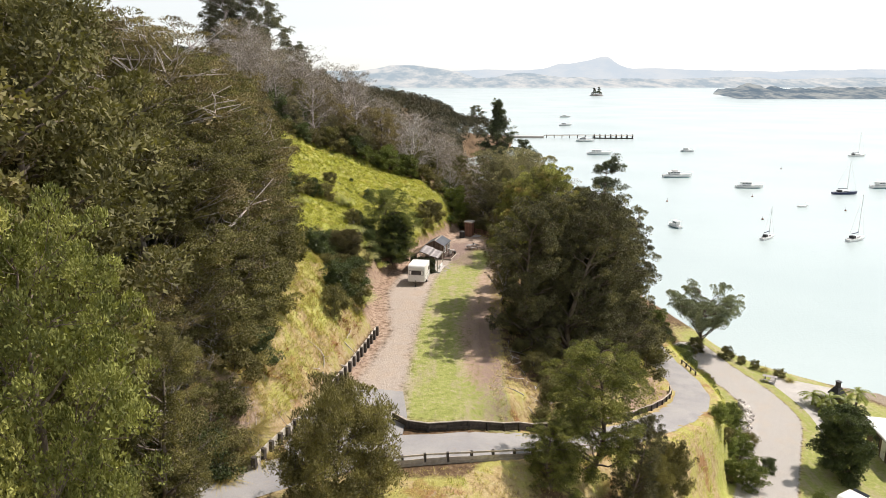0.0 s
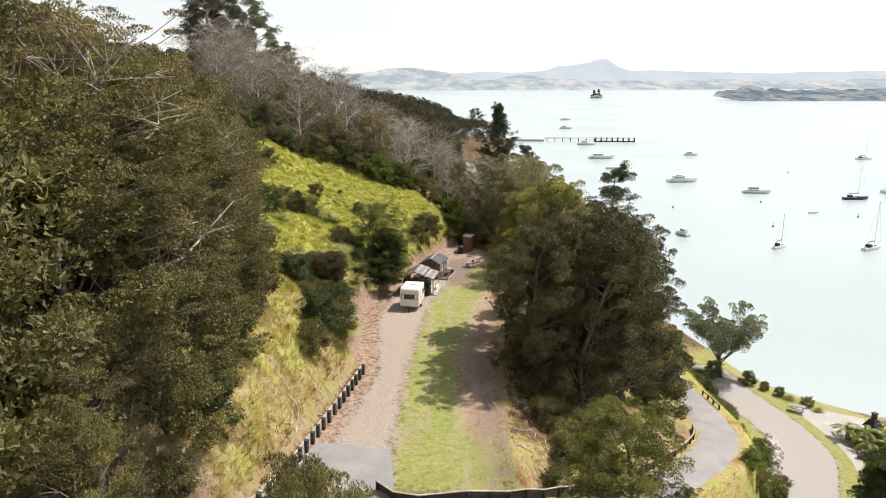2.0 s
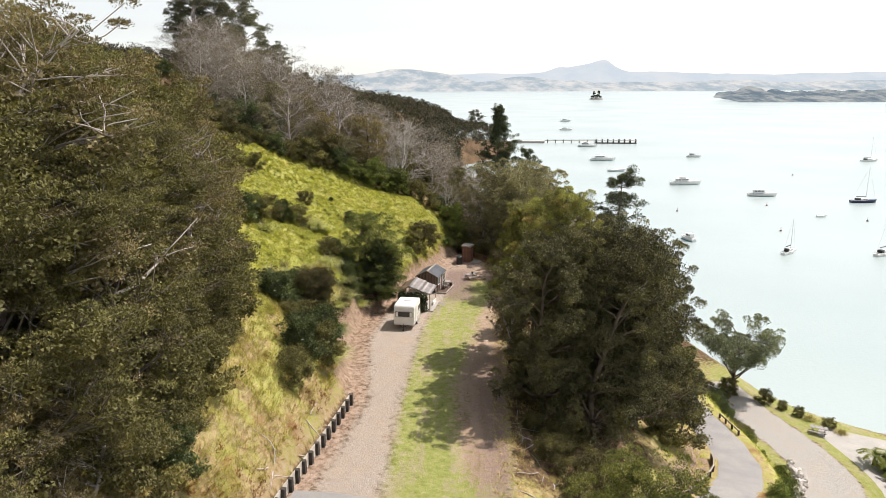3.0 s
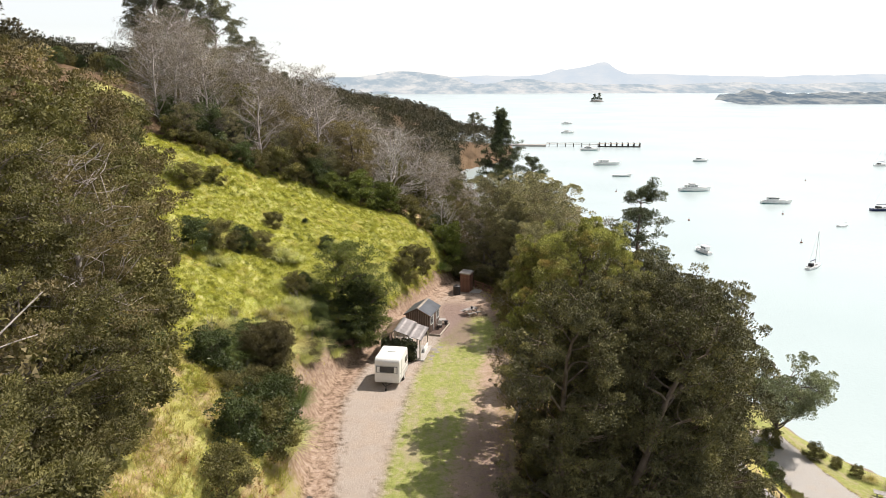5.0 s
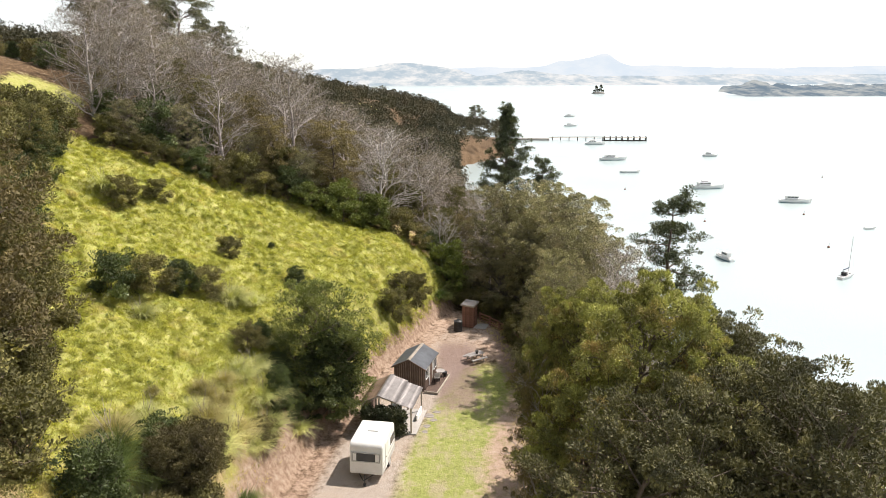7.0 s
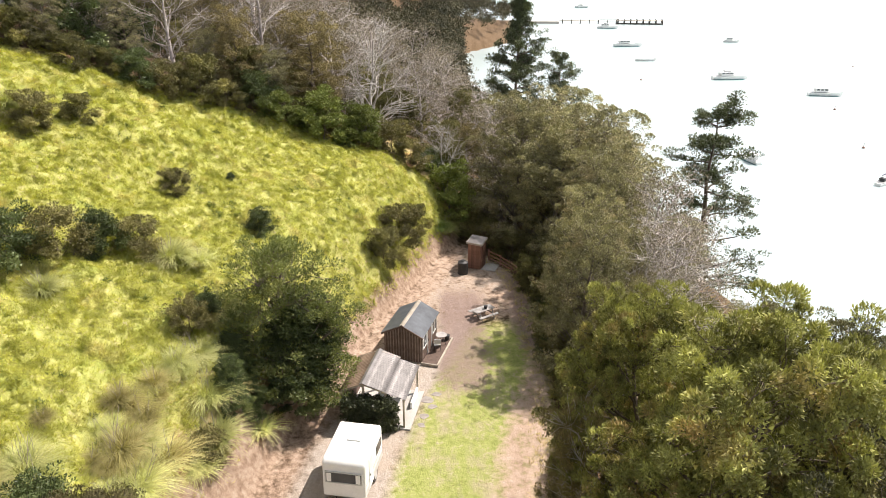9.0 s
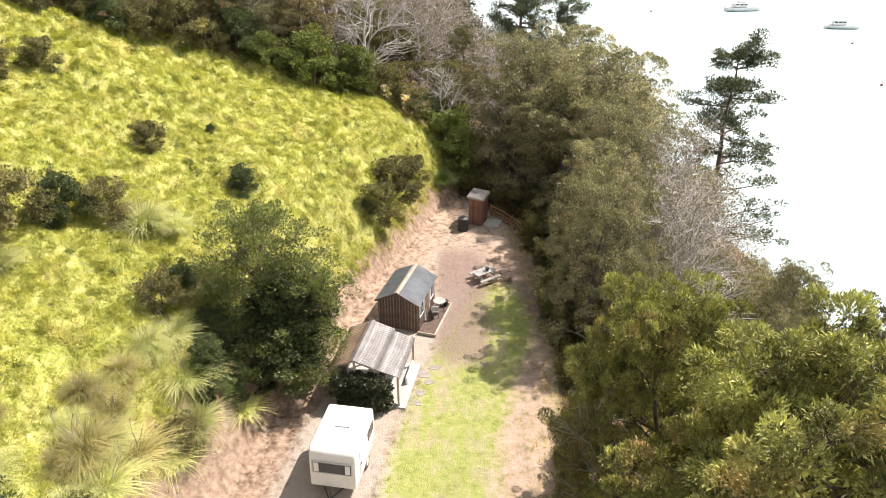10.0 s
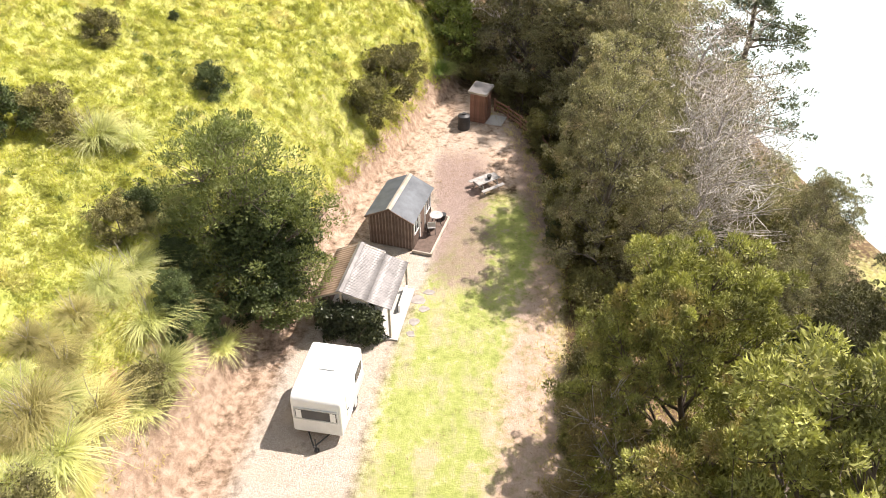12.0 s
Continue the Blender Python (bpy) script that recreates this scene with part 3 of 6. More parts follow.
def inner_leaves(hubs, radii, count, rs, size=0.13):
    """The close-set older foliage inside each bough's dome, that keeps the light out."""
    c, r = np.repeat(hubs, 9 * count, axis=0), np.repeat(radii, 9 * count)
    n = len(c)
    d = rs.normal(size=(n, 3))
    d /= np.linalg.norm(d, axis=1)[:, None] + 1e-9
    p = c + d * (r * 0.72 * rs.rand(n) ** 0.5)[:, None] * np.array([1, 1, 0.7])
    out, side = rs.normal(size=(n, 3)), rs.normal(size=(n, 3))
    out /= np.linalg.norm(out, axis=1)[:, None]
    side = np.cross(out, side)
    side /= np.linalg.norm(side, axis=1)[:, None] + 1e-9
    ln = (size * rs.uniform(0.7, 1.4, n))[:, None]
    return np.stack([p, p + out * ln * 0.5 + side * ln * 0.6, p + out * ln], 1).reshape(-1, 3)


def leaf_object(name, v, mat, parent):
    n = len(v) // 3
    me = bpy.data.meshes.new(name)
    me.vertices.add(3 * n)
    me.vertices.foreach_set("co", v.astype(np.float32).ravel())
    me.loops.add(3 * n)
    me.loops.foreach_set("vertex_index", np.arange(3 * n, dtype=np.int32))
    me.polygons.add(n)
    me.polygons.foreach_set("loop_start", np.arange(0, 3 * n, 3, dtype=np.int32))
    me.polygons.foreach_set("loop_total", np.full(n, 3, dtype=np.int32))
    me.update(calc_edges=True)
    me.materials.append(mat)
    ob = new(name, me)
    ob.parent = parent
    return ob


def make_tree(name, label, seed, tall, spread, bole, clumps, per, size, leaf, bark, clump_r=0.8, limbs=7, lean=0.06, twigs=True,
              shape="dome", trunk_r=None, slim=0.34, flat=0.7, up=0.35, bare=0.0, spray=0.0, billow=0.28, core=70, twig=0.012):
    """A tree: a crooked tapered trunk, limbs to the groups of the crown, twigs to each clump, and the clumps' leaves."""
    rng, rs = random.Random(seed), np.random.RandomState(seed)
    root = thing(name, Matrix(), label, "tree")
    tr = trunk_r or tall * 0.02
    top = Vector((rng.gauss(0, lean) * tall, rng.gauss(0, lean) * tall, tall * 0.82))
    trunk = bend((0, 0, -0.6), top, tr, tr * 0.25, rng, 0.05, 8)

    def on_trunk(t):
        k = min(max(t, 0), 0.999) * (len(trunk) - 1)
        i = int(k)
        return trunk[i][0].lerp(trunk[i + 1][0], k - i), trunk[i][1] * 0.75
    runs, cents, rads, hubs, hub_r, of_hub = [trunk], [], [], [], [], []
    crown_lo = bole * tall
    groups = []
    for g in range(limbs):
        t = (g + rng.random()) / limbs
        ang = g * 2.4 + rng.random() * 0.9
        if shape == "cone":
            rr = spread * (1 - 0.85 * t) * rng.uniform(0.7, 1.05)
            gz = crown_lo + (tall - crown_lo) * t * 0.97
        elif shape == "vase":
            rr = spread * (0.35 + 0.6 * t) * rng.uniform(0.75, 1.1)
            gz = crown_lo + (tall - crown_lo) * (0.35 + 0.6 * t * rng.uniform(0.8, 1.1))
        else:
            rr = spread * math.sqrt(max(0.06, 1 - (1.25 * t - 0.3) ** 2)) * rng.uniform(0.55, 1.0)
            gz = crown_lo + (tall - crown_lo) * (0.05 + 0.91 * t)
        groups.append((Vector((math.cos(ang) * rr * 0.72 + top.x * t, math.sin(ang) * rr * 0.72 + top.y * t, gz)), t))
    each = max(1, clumps // limbs)
    for c, t in groups:
        start, r0 = on_trunk(max(0.18, min(0.97, (c.z - 0.28 * spread * (1 - 0.5 * t) - 0.4) / top.z)))
        limb = bend(start, c, r0 * 0.62, tr * 0.10, rng, 0.10, 5, -0.03 if shape != "cone" else 0.03)
        runs.append(limb)
        gr = spread * billow * rng.uniform(0.75, 1.25)
        hub = c - Vector((0, 0, 0.25 * gr))
        if rng.random() >= bare:
            hubs.append(hub)
            hub_r.append(gr)
        for k in range(each):
            v = Vector((rng.gauss(0, 1), rng.gauss(0, 1), rng.gauss(0.25, 0.75)))
            v = v.normalized() * gr * (rng.uniform(0.82, 1.1) if k % 5 else rng.uniform(0.2, 0.6))
            if v.z < 0:
                v.z *= 0.6
            q = c + v
            if q.z > tall:
                q.z = tall - rng.random() * 0.4
            if twigs:
                s = limb[rng.randrange(2, 6)]
                runs.append(bend(s[0], q, max(twig, s[1] * 0.5), twig * 0.67, rng, 0.10, 3))
            if rng.random() >= bare:
                cents.append(q)
                rads.append(clump_r * rng.uniform(0.6, 1.2))
                of_hub.append(hub)
    verts, faces = tubes(runs)
    mesh_object("trunk", verts, faces, bark, root, False)
    if cents and per:
        v = leaves(np.array([tuple(q) for q in cents]), np.array(rads), per, size, rs, up, slim, flat, spray, np.array([tuple(q) for q in of_hub]))
        if core and hubs:
            v = np.concatenate([v, inner_leaves(np.array([tuple(q) for q in hubs]), np.array(hub_r), core, rs)])
        leaf_object("crown", v, leaf, root)
    return root


def make_conifer(name, label, seed, tall, spread, leaf, per=34, tiers=15, start=0.12, size=0.3, pointed=0.6, boughs=(4, 6)):
    """A pine: straight trunk, uneven tiers of level boughs with gaps between, needle tufts gathered towards each bough's end."""
    rng, rs = random.Random(seed), np.random.RandomState(seed)
    root = thing(name, Matrix(), label, "tree")
    trunk = bend((0, 0, -0.6), (rng.gauss(0, 0.02) * tall, rng.gauss(0, 0.02) * tall, tall), tall * 0.016, 0.03, rng, 0.012, 10)
    runs, cents, rads, hubs = [trunk], [], [], []
    for i in range(tiers):
        first = rng.random() * 6.283
        many = rng.randint(*boughs)
        for b in range(many):
            f = min(0.985, start + (1 - start) * (i + rng.uniform(-0.3, 1.2)) / tiers)
            k = f * (len(trunk) - 1)
            j = min(int(k), len(trunk) - 2)
            p = trunk[j][0].lerp(trunk[j + 1][0], k - j)
            ang = first + 6.283 * b / many + rng.gauss(0, 0.35)
            ln = spread * (1.08 - f) ** pointed * rng.uniform(0.4, 1.2)
            e = p + Vector((math.cos(ang) * ln, math.sin(ang) * ln, ln * rng.uniform(0.05, 0.6)))
            run = bend(p, e, 0.05 + 0.045 * ln * 0.4, 0.015, rng, 0.06, 6, 0.03)
            runs.append(run)
            for m, (q, _) in enumerate(run[2:]):
                for _ in range(2 + m // 2):
                    c = q + Vector((rng.gauss(0, 0.10 * ln), rng.gauss(0, 0.10 * ln), rng.gauss(0.15, 0.32)))
                    cents.append(c)
                    rads.append(rng.uniform(0.35, 0.65))
                    hubs.append(q - Vector((0, 0, 0.5)))
                    if rng.random() < 0.4:
                        runs.append(bend(q, c, 0.02, 0.008, rng, 0.1, 2))
    verts, faces = tubes(runs)
    mesh_object("trunk", verts, faces, BARK, root, False)
    pts, hb = np.array([tuple(q) for q in cents]), np.array([tuple(q) for q in hubs])
    v = leaves(pts, np.array(rads), per, size, rs, 0.6, 0.2, 0.7, 0.3, hb)
    v = np.concatenate([v, inner_leaves(pts, np.array(rads), 2, rs)])
    leaf_object("crown", v, leaf, root)
    return root


def place(ob, x, y, size=1.0, turn=0.0, dz=0.0, wide=None):
    """Stands a copy of a tree or bush on the ground there."""
    c = copy_thing(ob, pose(x, y, level(x, y) + dz, 0, 0, turn))
    w = size if wide is None else wide
    c.scale = (w, w, size)
    return c


def grow(ob, x, y, top, turn=0.0, wide=1.0):
    """Stands a copy there, as tall as reaches the height top above the sea."""
    full = max((Vector(c).z for o in ob.children for c in o.bound_box), default=1.0)
    g = level(x, y) - 0.2
    s = max(0.3, (top - g) / full)
    return place(ob, x, y, s, turn, -0.2, s * wide)


def forget(ob):
    for o in [*ob.children_recursive, ob]:
        bpy.data.objects.remove(o)


# ---- trees ----
WATTLE_TEXT = "dark olive wattle tree with loose feathery crown on the slope"
wattles = [make_tree("wattle_tree", WATTLE_TEXT, 10 + i, 12.0, 4.7, 0.08, 330, 270, 0.092, WATTLE_LEAF, GREY_BARK, 0.5, 30, slim=0.24, spray=0.3, flat=0.45, twig=0.016) for i in range(3)]
olives = [make_tree("wattle_tree", "brownish olive wattle tree with thinning crown on the slope", 20 + i, 11.5, 4.8, 0.1, 300, 220, 0.092, OLIVE_LEAF, PALE_BARK, 0.5, 28, slim=0.22, bare=0.14, spray=0.35, core=40, flat=0.42, twig=0.02) for i in range(3)]
backs = [make_tree("wattle_tree", WATTLE_TEXT, 25 + i, 12.0, 4.8, 0.14, 168, 120, 0.17, (WATTLE_LEAF, OLIVE_LEAF)[i % 2], BARK, 0.56, 24, slim=0.27, twigs=False, spray=0.25, core=55) for i in range(4)]
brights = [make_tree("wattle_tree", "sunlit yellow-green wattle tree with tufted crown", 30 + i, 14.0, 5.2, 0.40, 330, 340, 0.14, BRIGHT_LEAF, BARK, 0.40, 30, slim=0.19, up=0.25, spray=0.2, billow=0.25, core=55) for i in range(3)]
freshes = [make_tree("wattle_tree", "fresh green wattle tree with plumed crown", 37, 12.0, 4.6, 0.06, 320, 300, 0.105, FRESH_LEAF, BARK, 0.50, 30, slim=0.28, up=0.6, spray=0.25)]
groves = [make_tree("wattle_tree", "dark green wattle tree with tufted billowing crown", 35 + i, 13.0, 4.8, 0.1, 320, 230, 0.12, GROVE_LEAF, BARK, 0.42, 28, slim=0.24, up=0.3, spray=0.25, billow=0.27, core=60) for i in range(3)]
greys = [make_tree("bare_tree", "grey-brown half bare tree with fine twigs", 40 + i, 10.0, 4.4, 0.12, 200, 60, 0.17, GREY_LEAF, PALE_BARK, 0.7, 18, slim=0.14, bare=0.25, billow=0.34, core=12, twig=0.018) for i in range(3)]
deads = [make_tree("dead_tree", "bleached leafless tree with spreading bare branches", 50, 8.5, 4.2, 0.15, 330, 0, 0.2, GREY_LEAF, DEAD_BARK, 0.6, 18, trunk_r=0.15, billow=0.36, twig=0.014)]
gums = [make_tree("gum_tree", "tall dark gum tree with open clumped crown on the ridge", 60 + i, 20.0, 6.0, 0.42, 240, 120, 0.22, GUM_LEAF, PALE_BARK, 0.6, 20, slim=0.26, billow=0.2, core=40) for i in range(2)]
kanukas = [make_tree("kanuka_bush", "rounded golden-green kanuka bush with upright twigs", 70 + i, 5.6, 2.6, 0.03, 300, 190, 0.13, BROWN_LEAF, BARK, 0.34, 22, slim=0.15, up=1.3, trunk_r=0.1, flat=1.5, billow=0.34) for i in range(2)]
manukas = [make_tree("manuka_bush", "dark brown-green rounded bush on bare stems", 75, 4.6, 2.3, 0.30, 280, 180, 0.12, DARK_BROWN_LEAF, BARK, 0.32, 20, slim=0.18, up=0.9, trunk_r=0.12, billow=0.34)]
greens = [make_tree("broadleaf_tree", "dense dark green broadleaf tree", 80 + i, 8.0, 3.0, 0.02, 300, 170, 0.16, GREEN_LEAF, BARK, 0.42, 26, slim=0.34, billow=0.3) for i in range(2)]
ashes = [make_tree("ash_green_tree", "grey-green dense tree at the terrace's end", 87 + i, 11.0, 4.6, 0.12, 280, 190, 0.115, ASH_LEAF, GREY_BARK, 0.44, 26, slim=0.25, bare=0.08, spray=0.35, core=50) for i in range(2)]
feathers = [make_tree("feathery_tree", "airy pale green tree with thin feathery upper crown", 85, 8.0, 2.9, 0.1, 300, 130, 0.12, FEATHER_LEAF, BARK, 0.45, 20, slim=0.2, up=0.8, spray=0.5, billow=0.36, core=10)]
scrubs = [make_tree("scrub_bush", "low tangled green-brown scrub bush", 90 + i, 2.6, 1.7, 0.02, 80, 90, 0.12, (GREEN_LEAF, BROWN_LEAF, WATTLE_LEAF)[i], BARK, 0.34, 11, slim=0.26, trunk_r=0.05, billow=0.34, core=40) for i in range(3)]
limes = [make_tree("shrub", "bright green leafy shrub at the wood's edge", 95, 3.6, 2.2, 0.02, 90, 100, 0.16, LIME_LEAF, BARK, 0.42, 12, trunk_r=0.06, billow=0.34, core=45)]
silvers = [make_tree("shore_tree", "grey-green spreading shore tree with open domed crown", 100, 9.0, 7.6, 0.16, 260, 150, 0.19, SILVER_LEAF, BARK, 0.6, 26, shape="vase", trunk_r=0.32, billow=0.17, core=8)]
pines = [make_conifer("pine_tree", "tall dark pine with ragged level boughs", 110 + i, 24.0, 6.2, PINE_LEAF, 34, 13, 0.12, 0.3, 0.6, (3, 4)) for i in range(2)]
spires = [make_conifer("pine_tree", "tall dark pine with a pointed leader", 114, 24.0, 8.2, PINE_LEAF, 34, 20, 0.08, 0.3, 1.05, (4, 5))]

rng = random.Random(5)


def scatter(kinds, spots, lo, hi, group):
    for x, y, *h in spots:
        k = rng.choice(kinds)
        s = h[0] if h else rng.uniform(lo, hi)
        tagged(place(k, x, y, s, rng.uniform(0, 360), -0.2, s * rng.uniform(0.92, 1.15)), group=group)


def spread_spots(tries, limit, gap, pick):
    """Spots at least a gap apart; pick() gives a place or None."""
    out = []
    for k in range(tries):
        q = pick()
        if q and all((q[0] - a) ** 2 + (q[1] - b) ** 2 > gap ** 2 for a, b in out):
            out.append(q)
        if len(out) >= limit:
            break
    return out


# the dark wood on the hill beside the terrace
def wood_spot():
    y, d = rng.uniform(14, 97), rng.uniform(4.5, 36)
    x = float(toe_x(y)) - d
    edge = np.interp(y, [14, 28, 34, 40, 46, 54, 60, 66, 74, 82, 90, 97], [4, 1.6, 1.6, 2.6, 4.2, 6.0, 8.0, 9.5, 12.5, 19.5, 24, 30])
    return None if d < edge or x < -48 or (x > -11 and y < 24) else (x, y)


wood = spread_spots(7000, 80, 4.2, wood_spot)
for x, y in wood:
    top = float(np.interp(x, [-48, -36, -25, -18, -14, -10], [50.0, 48.0, 45.5, 42.3, 38.8, 34.0])) + 2.6 * float(1 - smooth(52, 62, y)) * float(smooth(14, 18, -x)) - abs(rng.gauss(0, 1.2)) - 3.0 * float(smooth(78, 95, y))
    if y > 68 and x < -19:
        top = min(top, 40.2)
    tagged(grow(rng.choice(wattles + olives if x > -21 and y < 58 else backs if x > -27 or rng.random() < 0.55 else greys), x, y, top, rng.uniform(0, 360), rng.uniform(0.95, 1.2)), group="hillside wood")
fringe = spread_spots(3000, 56, 1.7, lambda: (lambda y: (float(toe_x(y)) - float(np.interp(y, [20, 34, 40, 46, 60, 66, 74, 82, 97], [3, 0.8, 1.8, 3.4, 7.0, 9, 12, 18.5, 28])) - rng.uniform(0, 2.4), y))(rng.uniform(24, 96)))
scatter(scrubs, fringe, 0.9, 1.7, "scrub under the wood")
scatter(scrubs[1:], spread_spots(900, 44, 2.0, lambda: (lambda x, y: (x, y) if x < float(shelf_x(y)) - 6 and min((q.x - x) ** 2 + (q.y - y) ** 2 for q in DRIVE_LINE) > 20 else None)(rng.uniform(11, 29), rng.uniform(66, 112))), 0.9, 1.6, "undergrowth")
scatter(scrubs, spread_spots(900, 40, 2.0, lambda: (rng.uniform(16, 25), rng.uniform(80, 108))), 1.1, 1.9, "undergrowth")

# the grove on the seaward slope
def stand(kinds, spots, group):
    for x, y, top, wide in spots:
        tagged(grow(rng.choice(kinds), x, y, top, rng.uniform(0, 360), wide), group=group)


stand(groves, [(8.2, 60.2, 31.4, 0.95), (9.4, 64.4, 31.6, 0.8), (11.8, 61.2, 32.0, 0.95), (14.8, 64.0, 31.0, 0.95), (17.2, 67.4, 30.2, 0.95), (18.6, 71.0, 28.6, 0.9), (20.4, 76.0, 24.0, 0.9), (24, 89, 15.5, 0.9), (20.5, 84, 20.0, 0.9)], "seaward grove")
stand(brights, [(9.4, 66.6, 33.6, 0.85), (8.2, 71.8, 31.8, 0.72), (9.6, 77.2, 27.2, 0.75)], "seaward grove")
stand(groves, [(12.8, 71.2, 31.2, 0.8), (15.8, 75.6, 28.6, 0.8), (14.4, 68.0, 31.0, 0.8)], "seaward grove")
stand(olives, [(6.0, 70.8, 28.6, 0.5)], "seaward grove")
stand(ashes, [(9.4, 87.4, 28.4, 0.8), (9.8, 92.2, 28.6, 0.8), (11.6, 85.5, 25.0, 0.75), (12.4, 91.5, 27.0, 0.8), (11.8, 97.4, 29.6, 0.9), (22, 97, 17.0, 0.9), (11.2, 106.4, 30.6, 1.0), (20, 105, 22.0, 1), (13, 105, 31.0, 1.1), (7.5, 110, 31.0, 1),
              (27, 103, 12.5, 0.9), (16, 112, 27.5, 1.1), (11, 113, 31.0, 1.1), (22, 113, 18.0, 1), (29, 109, 12.0, 0.9), (12.6, 101.6, 28.0, 0.8), (22.4, 91, 21.5, 0.8), (20.6, 87.4, 20.6, 0.8), (24.6, 95.6, 17.6, 0.8), (23.6, 86.4, 17.0, 0.75), (24.4, 100.4, 15.5, 0.8), (17.6, 84.6, 21.0, 0.75)], "far grove")
stand(greys, [(16.0, 92.5, 27.0, 1.0), (16.4, 98.5, 28.0, 1.05), (14.4, 88.6, 24.5, 0.8)], "far grove")
scatter(scrubs[1:], [(8.3, 88, 0.9), (8.6, 91, 1.1), (8.8, 95, 1.0), (8.0, 99, 1.0), (7.0, 104.5, 1.1), (5.0, 107.5, 1.1), (3.2, 109, 1.2), (8.6, 84, 0.9), (8.2, 80, 0.8), (20, 100, 1.2), (15, 86, 1.2)], 1, 1, "undergrowth")
stand(groves, [(12.4, 41.0, 20.5, 0.85)], "trees below the driveway")
stand(freshes, [(9.5, 41.2, 25.4, 1.2), (6.9, 38.6, 21.6, 1.15), (-13.6, 21.0, 38.4, 0.68), (-16.0, 26.0, 33.0, 0.7)], "fresh green wattles")
tagged(place(kanukas[0], -5.7, 33.7, 1.3, 40, -0.2, 1.38), group="kanuka bushes")
scatter(kanukas, [(16.8, 46.4, 0.85), (14.2, 42.6, 0.7)], 1, 1, "kanuka bushes")
scatter(manukas, [(-9.8, 67.2, 0.84)], 1, 1, "")
stand(greens, [(-6.4, 83.1, 25.8, 1.2), (-8.8, 81.5, 24.0, 1.15), (-8.0, 80.2, 22.6, 0.9)], "")
stand(feathers, [(-6.0, 83.9, 28.9, 1.15)], "")
scatter(greens, [(-8.6, 79.2, 0.36)], 1, 1, "")
stand(wattles + olives, [(-14.4, 46, 31, 0.8), (-15.2, 41, 31, 0.8), (-16, 36, 32, 0.85), (-15.4, 51, 31.5, 0.85), (-14.6, 32, 30, 0.8)], "hillside wood")
scatter(scrubs[1:], [(7.5, 48, 0.7), (8.6, 51, 0.9), (7.6, 54, 0.8), (9, 57, 0.9), (10.5, 50, 0.9), (12, 54, 1.0), (6.9, 57.5, 0.6), (10.6, 54.5, 1.0)], 1, 1, "undergrowth")


# behind the turf: grey bare trees, shrubs, the ridge
def ridge_spot():
    x, y = rng.uniform(-48, 14), rng.uniform(98, 146)
    lim = np.interp(x, [-48, -38, -36, -31, -28, -20.5, -15, -9.5, -4, 3, 12], [96, 97, 108, 108, 101, 104, 107, 111, 113, 113, 116])
    return None if y < lim or x < -33 - 0.43 * (y - 110) or (abs(x + 5) < 4 and y < 119) else (x, y)


def hill_spot():
    x, y = rng.uniform(-62, -33), rng.uniform(99, 150)
    return (x, y) if x < -34 - 0.43 * (y - 110) and not (-38.5 < x < -30 and 96 < y < 107.5) else None


ridge = spread_spots(5000, 76, 4.0, ridge_spot)
scatter(greys, ridge[::4] + ridge[1::4] + ridge[2::4], 0.8, 1.18, "wood behind the turf")
scatter(backs, ridge[3::4], 0.5, 0.72, "wood behind the turf")
scatter(gums, [(-33.5, 126, 0.92), (-36.5, 123, 0.95), (-38.5, 128, 0.85), (-30.5, 129, 0.8), (-26.5, 131, 0.64), (-23, 133, 0.5)], 1, 1, "gums on the ridge")
scatter(scrubs, spread_spots(3000, 46, 2.4, hill_spot), 0.5, 1.0, "bushes on the open hill")
scatter(deads, [(-5.0, 114.0, 1.25), (-30, 111, 1.05), (17, 94, 1.25), (14.6, 91.5, 1.25), (15.6, 97.6, 1.3), (1.5, 111.5, 0.8)], 1, 1, "bleached trees")
scatter(scrubs, spread_spots(4000, 46, 3.0, lambda: (lambda q: q and (q[0], q[1]) if q and q[1] < 128 else None)(ridge_spot())), 1.0, 1.7, "undergrowth in the wood")
band = []
for k in range(60):
    y = 61.5 + 22.5 * k / 60
    band.append((float(toe_x(y)) - rng.uniform(1.9, 4.6), y + rng.uniform(-0.3, 0.3), rng.uniform(0.45, 0.95)))
scatter(scrubs, [q for q in band[::4] if q[1] < 70 or q[1] > 80], 1, 1, "scrub on the bank")
scatter(scrubs, [(float(edge_x(y)) + rng.uniform(-0.2, 1.4), float(y), rng.uniform(0.3, 0.7)) for y in np.arange(62, 101, 1.8)], 1, 1, "undergrowth")
edge_row = [(x, float(np.interp(x, [-28, -20.5, -15, -9.5, -4, 3], [98.6, 101.8, 104.8, 108.6, 110.5, 110.5])) + rng.uniform(-0.4, 1.4)) for x in np.arange(-27, 3, 1.7)]
scatter(scrubs * 3 + limes, edge_row, 0.7, 1.3, "shrubs at the wood's edge")
scatter(limes, [(-8.5, 108, 1.1), (-5.6, 109.4, 1.0)], 1, 1, "shrubs at the wood's edge")
scatter(ashes, [(-22, 104.5, 0.45), (-12.6, 108.4, 0.5), (-17, 107, 0.42), (-25.5, 101, 0.4)], 1, 1, "shrubs at the wood's edge")
stand(spires, [(11.8, 155, 37.6, 1.0)], "pines")
stand(gums, [(22, 470, 25, 1.2)], "pines")
stand(pines, [(17.5, 150, 29.5, 1.2), (28.4, 119, 29.4, 1.3)], "pines")
scatter(silvers, [(38.4, 97.0, 1.0)], 1, 1, "")
